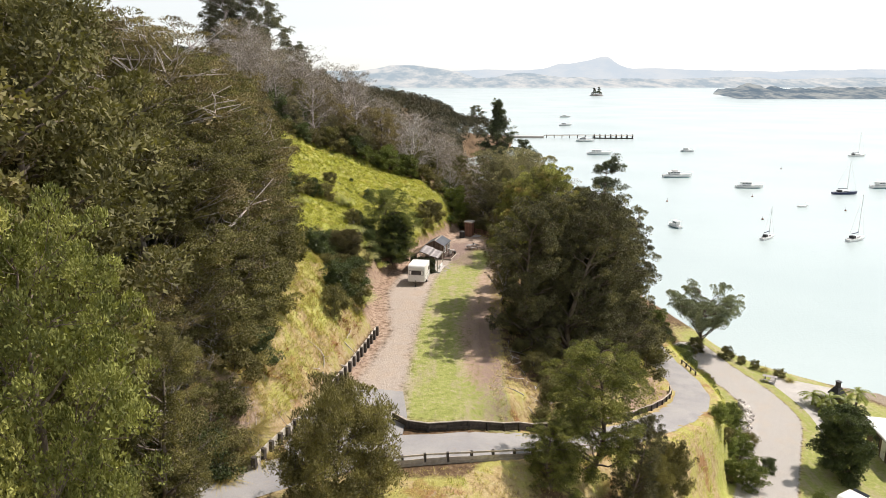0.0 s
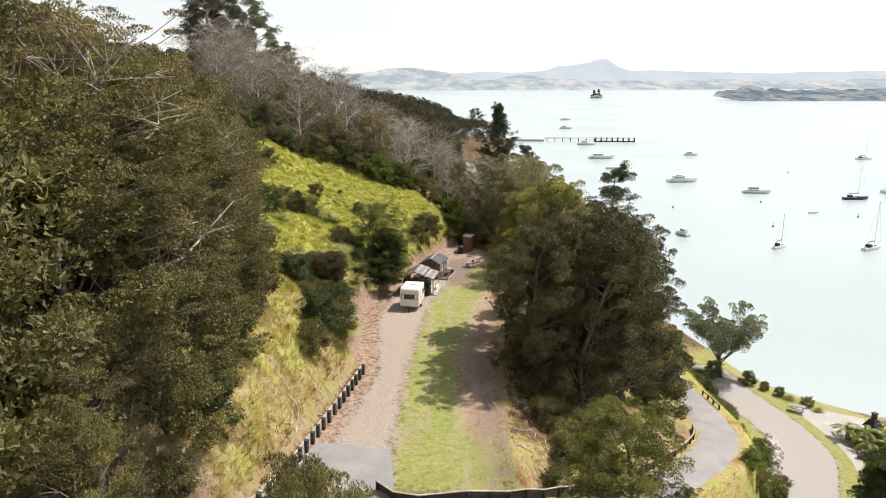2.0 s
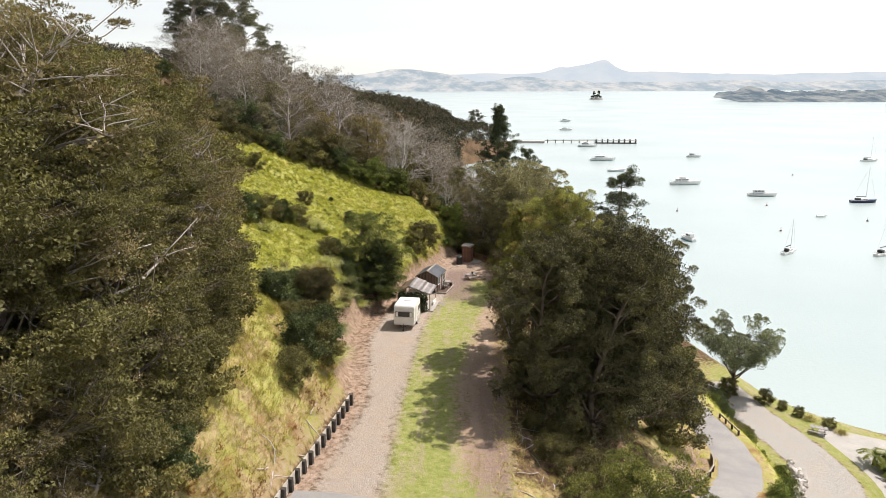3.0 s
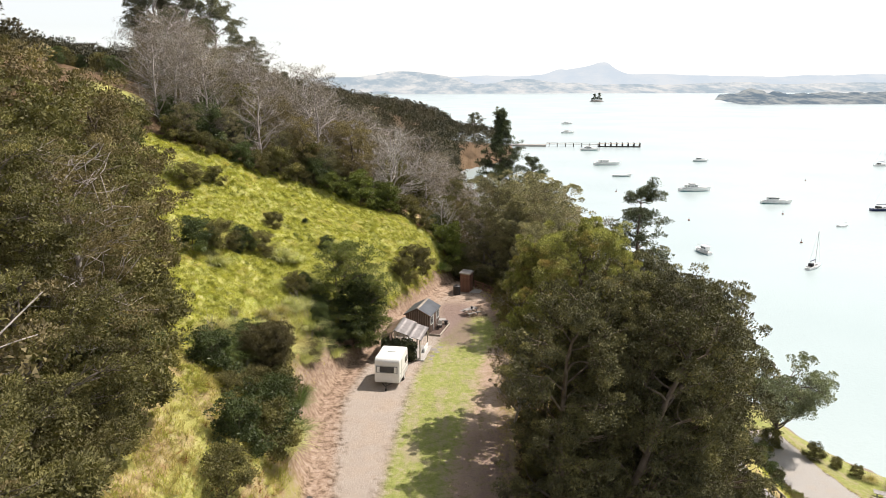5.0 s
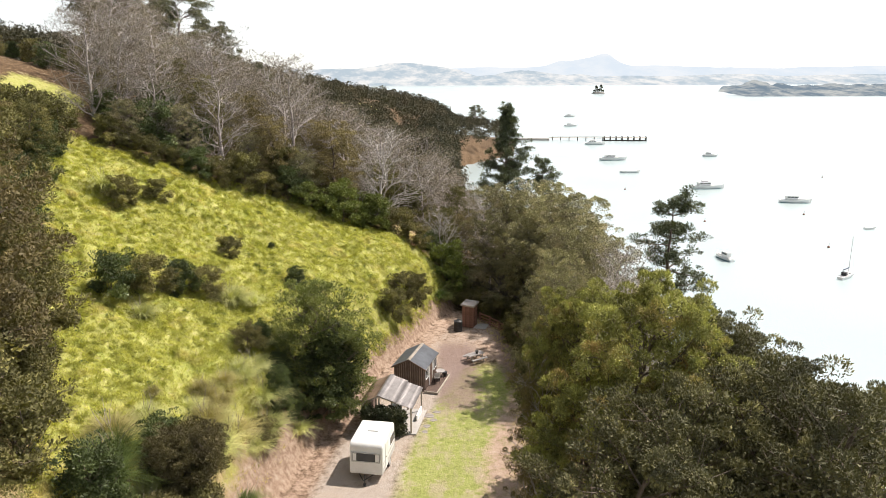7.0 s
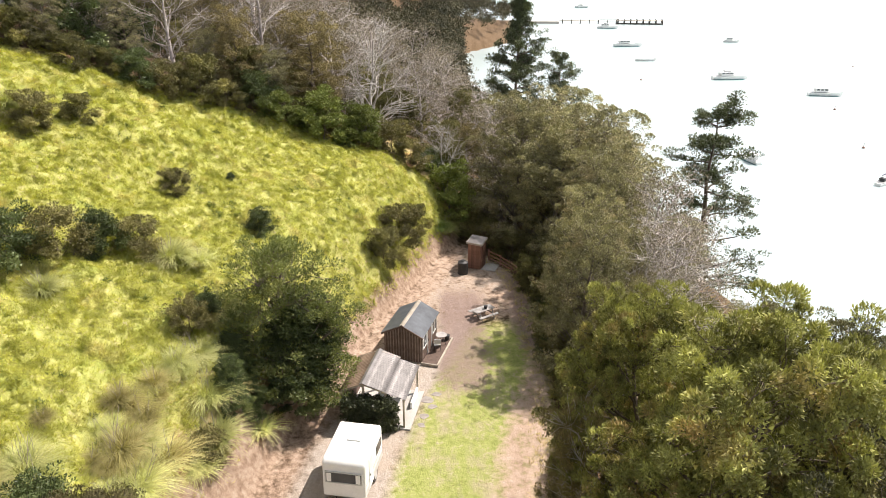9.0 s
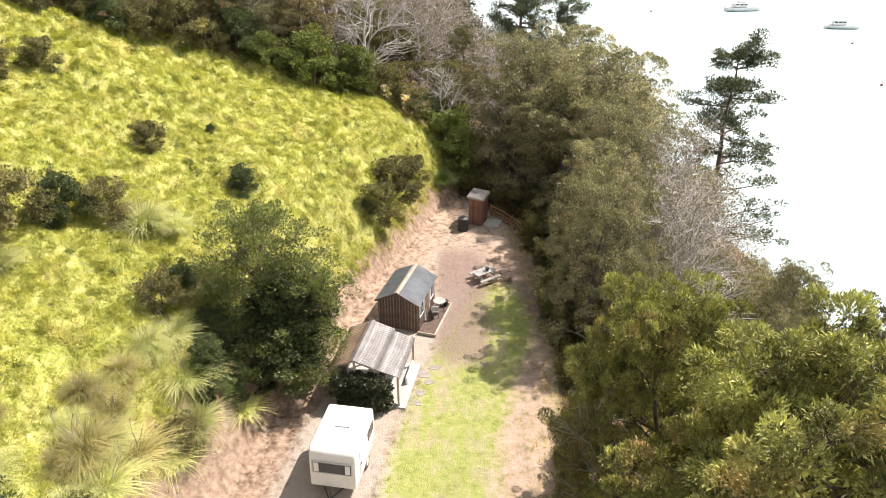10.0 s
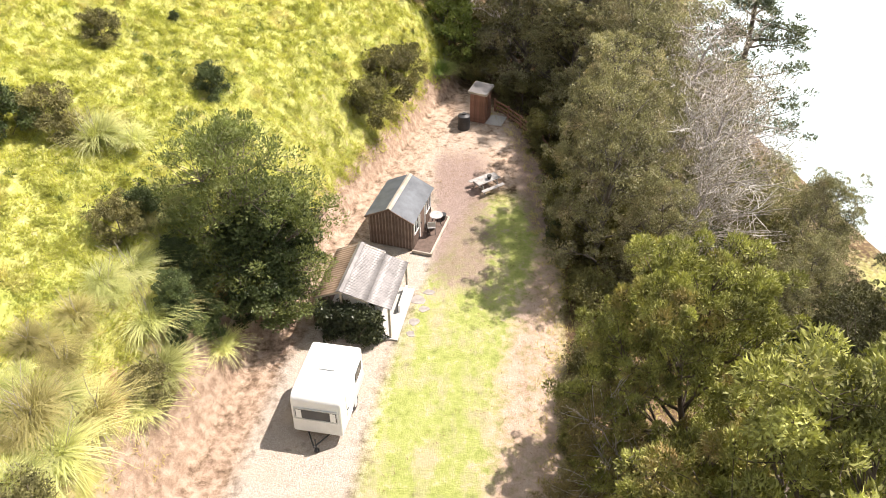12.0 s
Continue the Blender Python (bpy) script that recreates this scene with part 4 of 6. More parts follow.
scatter(scrubs, [(-9.8, 91.6, 0.62), (-15.2, 93, 0.62), (-21, 94.6, 0.7), (-22.6, 92.4, 0.9), (-12.7, 96.2, 0.22), (-2.9, 97.3, 1.05), (-2.1, 100.6, 1.1), (-0.9, 103.6, 0.9), (-9.4, 57, 0.9), (-8.4, 61.5, 1.2), (-8.6, 63.6, 1.25), (-9.0, 66, 1.0),
                 (-14.6, 85.4, 0.8), (-15.8, 84.2, 0.9), (-17.0, 82.4, 1.0), (-18.6, 81.0, 1.1), (-9.4, 59.5, 1.1), (-9.0, 76.4, 0.6), (-12.2, 64.4, 1.0), (-9.9, 70.2, 0.7)], 1, 1, "scrub on the bank")
scatter(greens, [(40.6, 63.2, 0.95)], 1, 1, "")
strip_row = []
for k in range(46):
    y = 61 + 33 * k / 46
    a, b = float(np.interp(y, [61, 67, 73, 80, 94], [24.6, 28.4, 29.4, 29.4, 30.2])), float(np.interp(y, [61, 68.5, 76, 83, 94], [28.6, 32.4, 36.0, 35.6, 33.6]))
    strip_row.append((rng.uniform(a + 0.4 * (b - a), b - 0.4), y, rng.uniform(0.28, 0.55)))
scatter(scrubs[1:2] + limes, strip_row, 1, 1, "shore shrubs")
scatter(scrubs + limes, [(29.6, 60.5, 0.8), (31.2, 66, 0.7), (32.0, 71.5, 0.8), (31.5, 76, 0.7), (31.8, 81, 0.8), (32.2, 86, 0.9), (33.4, 91, 0.9), (33.0, 63.5, 0.6), (33.4, 69, 0.6), (40.6, 93.6, 0.7), (42.2, 92.0, 0.5), (43.4, 90.4, 0.5), (37, 95.6, 0.9), (30, 89, 0.8), (30.4, 94, 0.9),
                         (45.4, 87.4, 0.5), (46.4, 78.5, 0.6), (48, 77, 0.6), (47.6, 74.6, 0.7), (44.6, 71.4, 0.8), (35.0, 57.2, 0.5)], 1, 1, "shore shrubs")
for kinds in (wattles, olives, brights, groves, freshes, backs, ashes, feathers, greys, deads, gums, kanukas, manukas, greens, scrubs, limes, silvers, pines, spires):
    for ob in kinds:
        forget(ob)


def far_wood():
    """Closed canopy of the headland beyond, too far to tell tree from tree: rounded crowns set close."""
    rs = np.random.RandomState(3)
    c, r, h = [], [], []
    for k in range(3600):
        y = 146 + 374 * rs.rand() ** 1.3
        x = rs.uniform(-120, 50) if k % 3 else rs.uniform(-40, 50)
        if k % 9 == 0:
            x, y = rs.uniform(-130, -48), rs.uniform(128, 230)
        if k % 9 == 1:
            x, y = rs.uniform(-6.0, 9.0), rs.uniform(270, 520)
        if x > max(shelf_x(y), 7.0) + 1 or (305 < y < 355 and -66 < x < -26):
            continue
        s = rs.uniform(1.6, 3.4)
        hub = np.array((x, y, level(x, y) + 1.0 + 3.2 * rs.rand() + 6.0 * smooth(300, 380, y) * smooth(-40, -10, x)))
        for _ in range(7):
            d = rs.normal(size=3)
            d[2] = abs(d[2])
            d /= np.linalg.norm(d)
            c.append(hub + d * s * np.array([0.8, 0.8, 0.9]))
            r.append(s * rs.uniform(0.3, 0.45))
            h.append(hub)
    c, h = np.array(c), np.array(h)
    v = leaves(c, np.array(r), 20, 0.5, rs, 0.4, 0.45, 0.8, 0.1, h)
    v = np.concatenate([v, inner_leaves(h[::7], np.full(len(h[::7]), 3.0), 8, rs, 0.6)])
    tagged(leaf_object("far_wood", v, BUSH_LEAF, None), "dark evergreen wood over the headland beyond the bay", "woodland", kind="stuff")


far_wood()


# ---- the terrace: caravan, shelter, hut, privy ----
def caravan():
    c = thing("caravan", pose(-2.80, 77.85, PLATFORM, 0, 0, -9.3), "small white vintage caravan parked on the gravel beside the bank", "caravan")
    w, ln, z0, z1 = 1.98, 3.1, 0.42, 2.34
    prof = []
    for cy, cz, r, a0, a1 in ((ln / 2 - 0.32, z1 - 0.32, 0.32, 0, 90), (-ln / 2 + 0.45, z1 - 0.34, 0.34, 90, 180), (-ln / 2 + 0.12, z0 + 0.12, 0.12, 180, 270), (ln / 2 - 0.12, z0 + 0.12, 0.12, 270, 360)):
        for k in range(7):
            a = radians(a0 + (a1 - a0) * k / 6)
            prof.append((cy + r * math.cos(a), cz + r * math.sin(a)))
    bm = bmesh.new()
    f = bm.faces.new([bm.verts.new((-w / 2, y, z)) for y, z in prof])
    r = bmesh.ops.extrude_face_region(bm, geom=[f])
    bmesh.ops.translate(bm, vec=(w, 0, 0), verts=[v for v in r["geom"] if isinstance(v, bmesh.types.BMVert)])
    bmesh.ops.recalc_face_normals(bm, faces=bm.faces)
    rim = [e for e in bm.edges if all(abs(abs(v.co.x) - w / 2) < 1e-4 for v in e.verts) and e.verts[0].co.x * e.verts[1].co.x > 0]
    bmesh.ops.bevel(bm, geom=rim, offset=0.09, segments=3, affect="EDGES", profile=0.5)
    body = part("body", bm, WHITE_PAINT, c)
    body.data.polygons.foreach_set("use_smooth", np.ones(len(body.data.polygons), bool))
    part("waist_band", box(bmesh.new(), (w + 0.02, ln - 0.25, 0.10), (0, 0.06, 1.10), bevel=0.01), GREY_PAINT, c, "grey waist band")
    part("skirt", box(bmesh.new(), (w + 0.015, ln - 0.2, 0.34), (0, 0.03, 0.66), bevel=0.02), GREY_PAINT, c, "pale grey lower panel")
    fy = -ln / 2
    win = part("front_window", box(bmesh.new(), (1.62, 0.05, 0.52), (0, fy + 0.045, 1.52), (-4.5, 0, 0), 0.02), GLASS, c, "dark front window")
    for x in (-0.67, 0.67):
        part("curtain", box(bmesh.new(), (0.22, 0.03, 0.44), (x, fy + 0.026, 1.50), (-4.5, 0, 0), 0.01), WHITE_PAINT, win, "white drawn-back curtain")
    bm = bmesh.new()
    for z in (1.23, 1.77):
        box(bm, (1.72, 0.07, 0.05), (0, fy + 0.045 + 0.08 * (z - 1.5), z), bevel=0.01)
    for x in (-0.84, 0.84):
        box(bm, (0.05, 0.07, 0.55), (x, fy + 0.045, 1.50), (-4.5, 0, 0), bevel=0.01)
    part("window_frame", bm, GREY_PAINT, win)
    for sx in (-1, 1):
        for y in (-0.75, 0.85):
            if sx > 0 and y < 0:
                continue
            part("side_window", box(bmesh.new(), (0.04, 0.85, 0.46), (sx * (w / 2 + 0.002), y, 1.52), bevel=0.015), GLASS, c, "dark side window")
    d = part("door", box(bmesh.new(), (0.04, 0.62, 1.62), (w / 2 + 0.004, -0.55, 1.32), bevel=0.015), WHITE_PAINT, c)
    part("handle", box(bmesh.new(), (0.04, 0.12, 0.03), (w / 2 + 0.04, -0.80, 1.25), bevel=0.008), BLACK, d)
    h = part("roof_hatch", box(bmesh.new(), (0.62, 0.62, 0.08), (0.05, 0.35, z1 + 0.03), bevel=0.03), WHITE_PAINT, c)
    part("hatch_lip", box(bmesh.new(), (0.66, 0.04, 0.05), (0.05, 0.03, z1 + 0.03), bevel=0.01), GREY_PAINT, h)
    part("awning_rail", box(bmesh.new(), (0.04, 2.2, 0.05), (w / 2 - 0.14, 0.1, z1 + 0.0), bevel=0.01), GREY_PAINT, c)
    for sx in (-1, 1):
        wh = part("wheel", rod(bmesh.new(), (sx * 0.80, 0.25, 0.31), (sx * 0.97, 0.25, 0.31), 0.31, sides=24), BLACK, c, "black tyre")
        part("rim", rod(bmesh.new(), (sx * 0.95, 0.25, 0.31), (sx * 0.985, 0.25, 0.31), 0.18, sides=18), GREY_PAINT, wh)
    bm = bmesh.new()
    rod(bm, (-0.55, fy + 0.25, 0.45), (0, fy - 0.6, 0.40), 0.03)
    rod(bm, (0.55, fy + 0.25, 0.45), (0, fy - 0.6, 0.40), 0.03)
    part("drawbar", bm, BLACK, c, "black drawbar")
    part("jockey_wheel", rod(rod(bmesh.new(), (0.05, fy - 0.5, 0.10), (0.05, fy - 0.5, 0.75), 0.03), (-0.02, fy - 0.5, 0.10), (0.10, fy - 0.5, 0.10), 0.10, sides=14), BLACK, c)
    for x in (-0.75, 0.75):
        part("corner_leg", rod(bmesh.new(), (x, ln / 2 - 0.25, 0.0), (x, ln / 2 - 0.25, 0.45), 0.025), BLACK, c)
        part("tail_lamp", box(bmesh.new(), (0.14, 0.04, 0.10), (x, ln / 2 + 0.01, 0.72), bevel=0.01), RED_WOOD, c)


GREY_PAINT = plain_material("pale_grey_paint", (0.50, 0.50, 0.49), (0.60, 0.60, 0.59), 1.5, 0.4, bump=0.05, distance=0.003, spread=0.02)
ROOF_FELT = plain_material("slate_blue_roof_sheet", (0.042, 0.049, 0.06), (0.09, 0.10, 0.118), 1.1, 0.5, bump=0.2, distance=0.006, spread=0.04)
caravan()


def ripple_sheet(name, x0, z0, x1, z1, y0, y1, parent, mat, label=""):
    """A sheet of roof iron, its ripples running down the fall; with thickness."""
    n = int((y1 - y0) / 0.028)
    verts, faces = [], []
    for lift in (0.0, -0.025):
        for i in range(n + 1):
            y = y0 + (y1 - y0) * i / n
            r = 0.018 * math.sin(6.283 * (y - y0) / 0.17)
            for k in range(4):
                t = k / 3
                verts.append((x0 + (x1 - x0) * t, y, z0 + (z1 - z0) * t + r + lift + 0.006 * math.sin(5 * t + i)))
    m = (n + 1) * 4
    for i in range(n):
        for k in range(3):
            o = i * 4 + k
            faces.append((o, o + 1, o + 5, o + 4))
            faces.append((m + o, m + o + 4, m + o + 5, m + o + 1))
    for i in range(n):
        for k in (0, 3):
            o = i * 4 + k
            faces.append((o, o + 4, m + o + 4, m + o))
    for k in range(3):
        for o in (k, n * 4 + k):
            faces.append((o, o + 1, m + o + 1, m + o))
    return tagged(mesh_object(name, verts, faces, mat, parent, False), label)


def shelter():
    s = thing("shelter", pose(-1.72, 83.65, PLATFORM, 0, 0, -10.5), "open lean-to shelter with weathered ripple-iron roof on posts", "shelter")
    y0, y1 = -1.72, 1.72
    # Slope away from the sun: its brown holds rust and shade together.
    ripple_sheet("roof_sheet", -2.05, 1.98, -0.78, 2.58, y0, y1, s, RUST_SHADE_TIN, "rust-brown roof sheet, its slope's shade in the colour")
    ripple_sheet("roof_sheet", 0.40, 2.20, -0.78, 2.58, y0, y1, s, TIN)
    ripple_sheet("roof_sheet", 1.48, 1.82, 0.34, 2.14, y0 + 0.06, y1 - 0.1, s, TIN)
    part("ridge_cap", box(box(bmesh.new(), (0.16, 3.5, 0.02), (-0.86, 0, 2.575), (0, -25, 0)), (0.16, 3.5, 0.02), (-0.71, 0, 2.58), (0, 18, 0)), TIN, s, "folded iron ridge cap")
    for x, z, top in ((-1.9, 0, 2.0), (-0.78, 0, 2.5), (0.4, 0, 2.1), (1.36, 0, 1.80)):
        for y in (y0 + 0.1, y1 - 0.14):
            part("post", box(bmesh.new(), (0.10, 0.10, top), (x, y, top / 2), bevel=0.01), PALE_WOOD, s)
    for x, z in ((-1.9, 1.95), (0.38, 2.05), (1.36, 1.76)):
        part("beam", box(bmesh.new(), (0.07, 3.3, 0.14), (x, 0, z - 0.04), bevel=0.01), PALE_WOOD, s)
    for y in (y0 + 0.04, y1 - 0.08):
        part("barge_board", box(bmesh.new(), (1.40, 0.04, 0.12), (-1.40, y, 2.22), (0, -25.3, 0), 0.008), PALE_WOOD, s)
        part("barge_board", box(bmesh.new(), (1.22, 0.04, 0.12), (-0.19, y, 2.33), (0, 17.9, 0), 0.008), PALE_WOOD, s)
    part("back_wall", box(bmesh.new(), (0.05, 3.2, 1.8), (-1.98, 0, 0.95), bevel=0.008), DARK_WOOD, s, "dark timber back wall")
    part("floor_slab", box(bmesh.new(), (3.7, 3.5, 0.10), (-0.15, 0, 0.04), bevel=0.02), CONCRETE, s, "pale concrete floor slab")
    part("low_wall", box(bmesh.new(), (0.12, 1.5, 0.42), (1.36, 0.75, 0.27), bevel=0.02), WHITE_PAINT, s, "low white wall")
    part("bench_top", box(bmesh.new(), (0.55, 1.9, 0.06), (-0.2, 0.4, 0.86), bevel=0.01), WHITE_PAINT, s, "white bench top")
    for y in (-0.4, 1.2):
        part("bench_leg", box(bmesh.new(), (0.5, 0.06, 0.8), (-0.2, y, 0.45), bevel=0.01), PALE_WOOD, s)
    rs = np.random.RandomState(4)
    c = np.stack([rs.uniform(-1.75, 0.95, 170), y0 - 0.18 + rs.normal(0, 0.14, 170), rs.uniform(0.1, 1.75, 170)], 1)
    c = np.vstack([c, np.stack([rs.uniform(-1.4, 0.7, 40), y0 - 0.30 + rs.normal(0, 0.2, 40), rs.uniform(0.1, 0.9, 40)], 1)])
    v = leaves(c, np.full(len(c), 0.26), 60, 0.13, rs, -0.2, 0.4, 0.9)
    climber = thing("climber", s.matrix_basis.copy(), "dark green climbing shrub smothering the shelter's end", "climbing plant")
    leaf_object("foliage", v, DARK_LEAF, climber)
    r2 = random.Random(9)
    verts, faces = tubes([bend((r2.uniform(-1.5, 0.8), y0 - 0.15, 0), (r2.uniform(-1.6, 0.9), y0 - 0.12, 1.7), 0.03, 0.01, r2, 0.1) for _ in range(9)])
    mesh_object("stem", verts, faces, BARK, climber, False)
    paving = [(0.35, 82.9, 0.34), (0.75, 83.7, 0.30), (0.45, 84.3, 0.42), (0.95, 84.9, 0.30), (0.2, 82.1, 0.26)]
    for x, y, r in paving:
        r2 = random.Random(int(x * 100 + y))
        bm = bmesh.new()
        f = bm.faces.new([bm.verts.new((r * r2.uniform(0.6, 1.15) * math.cos(a * 0.8976), r * r2.uniform(0.5, 1.0) * math.sin(a * 0.8976), 0)) for a in range(7)])
        q = bmesh.ops.extrude_face_region(bm, geom=[f])
        bmesh.ops.translate(bm, vec=(0, 0, 0.07), verts=[g for g in q["geom"] if isinstance(g, bmesh.types.BMVert)])
        bmesh.ops.recalc_face_normals(bm, faces=bm.faces)
        me = bpy.data.meshes.new("paving_stone")
        bm.to_mesh(me)
        bm.free()
        me.materials.append(FLAGSTONE)
        st = new("paving_stone", me)
        st.matrix_basis = pose(x, y, PLATFORM - 0.055)
        tagged(st, "irregular flat paving stone beside the shelter", "paving stone", "stepping stones")


RUST_SHADE_TIN = plain_material("rusty_shaded_roof_iron", (0.17, 0.115, 0.08), (0.28, 0.20, 0.14), 1.2, 0.7, 0.1, bump=0.2, distance=0.005, spread=0.05)
shelter()


def hut():
    h = thing("hut", pose(-0.66, 89.88, PLATFORM, 0, 0, -16.0), "small dark-stained timber hut with slate-blue gabled roof", "hut")
    w, ln, ev, rg = 2.36, 3.1, 1.86, 2.46
    bm = bmesh.new()
    prof = [(-w / 2, 0.05), (w / 2, 0.05), (w / 2, ev), (0, rg), (-w / 2, ev)]
    f = bm.faces.new([bm.verts.new((x, -ln / 2, z)) for x, z in prof])
    q = bmesh.ops.extrude_face_region(bm, geom=[f])
    bmesh.ops.translate(bm, vec=(0, ln, 0), verts=[g for g in q["geom"] if isinstance(g, bmesh.types.BMVert)])
    bmesh.ops.recalc_face_normals(bm, faces=bm.faces)
    part("wall", bm, DARK_WOOD, h)
    slat = bmesh.new()
    box(slat, (0.055, 0.03, 1.0), (0, 0, 0.5), bevel=0.006)
    me = bpy.data.meshes.new("batten")
    slat.to_mesh(me)
    slat.free()
    me.materials.append(BATTEN_WOOD)
    for i in range(14):
        x = -w / 2 + 0.05 + (w - 0.1) * i / 13
        for sy in (-1, 1):
            b = new("batten", me)
            b.parent = h
            b.matrix_basis = pose(x, sy * (ln / 2 + 0.012), 0.06) @ Matrix.Diagonal((1, 1, ev + (rg - ev) * (1 - abs(x) / (w / 2)) - 0.1, 1))
    for i in range(17):
        y = -ln / 2 + 0.06 + (ln - 0.12) * i / 16
        for sx in (-1, 1):
            if sx > 0 and (-1.15 < y < 1.35):
                continue
            b = new("batten", me)
            b.parent = h
            b.matrix_basis = pose(sx * (w / 2 + 0.012), y, 0.06, 0, 0, 90) @ Matrix.Diagonal((1, 1, ev - 0.1, 1))
    ang = math.degrees(math.atan2(rg - ev, w / 2))
    sl = math.hypot(w / 2, rg - ev) + 0.16
    for sx in (-1, 1):
        part("roof", box(bmesh.new(), (sl, ln + 0.3, 0.045), (sx * sl / 2 * math.cos(radians(ang)), 0, rg + 0.045 - sl / 2 * math.sin(radians(ang))), (0, sx * ang, 0), 0.008), ROOF_FELT, h, "slate-blue roof sheet")
        for sy in (-1, 1):
            part("barge_board", box(bmesh.new(), (sl, 0.035, 0.11), (sx * sl / 2 * math.cos(radians(ang)), sy * (ln / 2 + 0.165), rg - 0.0 - sl / 2 * math.sin(radians(ang))), (0, sx * ang, 0), 0.006), DARK_WOOD, h)
        part("ridge_cap", box(bmesh.new(), (0.15, ln + 0.32, 0.015), (sx * 0.068, 0, rg + 0.058), (0, sx * ang, 0)), PALE_WOOD, h, "pale ridge capping")
    for y in (-1.0, 0.95):
        wn_ = part("window", box(bmesh.new(), (0.04, 0.62, 0.72), (w / 2 + 0.01, y, 1.28), bevel=0.006), GLASS, h)
        bm = bmesh.new()
        for dy in (-0.35, 0, 0.35):
            box(bm, (0.05, 0.06 if dy else 0.035, 0.84), (w / 2 + 0.03, y + dy, 1.28), bevel=0.006)
        for dz in (-0.39, 0.39):
            box(bm, (0.052, 0.76, 0.06), (w / 2 + 0.03, y, 1.28 + dz), bevel=0.006)
        part("window_frame", bm, WHITE_PAINT, wn_, "white-painted window frame")
    d = part("door", box(bmesh.new(), (0.045, 0.74, 1.66), (w / 2 + 0.012, -0.05, 0.92), bevel=0.008), DARK_WOOD, h, "dark timber door")
    bm = bmesh.new()
    for dy in (-0.41, 0.41):
        box(bm, (0.05, 0.07, 1.74), (w / 2 + 0.03, -0.05 + dy, 0.95), bevel=0.006)
    part("door_frame", bm, WHITE_PAINT, d)
    part("handle", box(bmesh.new(), (0.05, 0.03, 0.12), (w / 2 + 0.06, -0.32, 0.95), bevel=0.008), BLACK, d)
    deck = part("deck", box(bmesh.new(), (0.95, 3.3, 0.06), (w / 2 + 0.5, -0.05, 0.10), bevel=0.01), DARK_WOOD, h, "narrow timber deck")
    part("deck_edge", box(bmesh.new(), (0.10, 3.4, 0.16), (w / 2 + 1.02, -0.05, 0.11), bevel=0.015), PALE_WOOD, deck, "pale edging board")
    for y in (-1.73, 1.63):
        part("deck_edge", box(bmesh.new(), (1.0, 0.09, 0.16), (w / 2 + 0.5, y, 0.11), bevel=0.015), PALE_WOOD, deck, "pale edging board")
    m = h.matrix_basis
    t = thing("garden_table", m @ pose(w / 2 + 0.55, 0.75, 0.13), "small grey garden table on the hut's deck", "table")
    part("tabletop", rod(bmesh.new(), (0, 0, 0.66), (0, 0, 0.70), 0.36, sides=20), GREY_WOOD, t)
    for a in range(4):
        part("leg", rod(bmesh.new(), (0.1 * math.cos(a * 1.571), 0.1 * math.sin(a * 1.571), 0.66), (0.3 * math.cos(a * 1.571), 0.3 * math.sin(a * 1.571), 0), 0.018), BLACK, t)
    ch = thing("garden_chair", m @ pose(w / 2 + 0.5, 0.05, 0.13, 0, 0, 20), "grey folding garden chair on the hut's deck", "chair")
    part("seat", box(bmesh.new(), (0.42, 0.42, 0.03), (0, 0, 0.43), bevel=0.01), GREY_PAINT, ch)
    part("backrest", box(bmesh.new(), (0.42, 0.03, 0.42), (0, -0.22, 0.68), (12, 0, 0), 0.01), GREY_PAINT, ch)
    for sx in (-1, 1):
        for sy in (-1, 1):
            part("leg", rod(bmesh.new(), (sx * 0.18, sy * 0.18, 0.43), (sx * 0.2, sy * 0.2, 0), 0.014), BLACK, ch)
    p = thing("plant_pot", m @ pose(w / 2 + 0.75, 1.35, 0.13), "dark round plant pot on the hut's deck", "pot")
    part("pot", rod(bmesh.new(), (0, 0, 0), (0, 0, 0.34), 0.12, 0.17, 18), BLACK, p)
    part("rim", rod(bmesh.new(), (0, 0, 0.31), (0, 0, 0.36), 0.185, 0.185, 18), BLACK, p)


BATTEN_WOOD = plain_material("greyed_batten", (0.15, 0.105, 0.085), (0.27, 0.215, 0.185), 4.0, 0.8, bump=0.4, fine=30, spread=0.35)
hut()


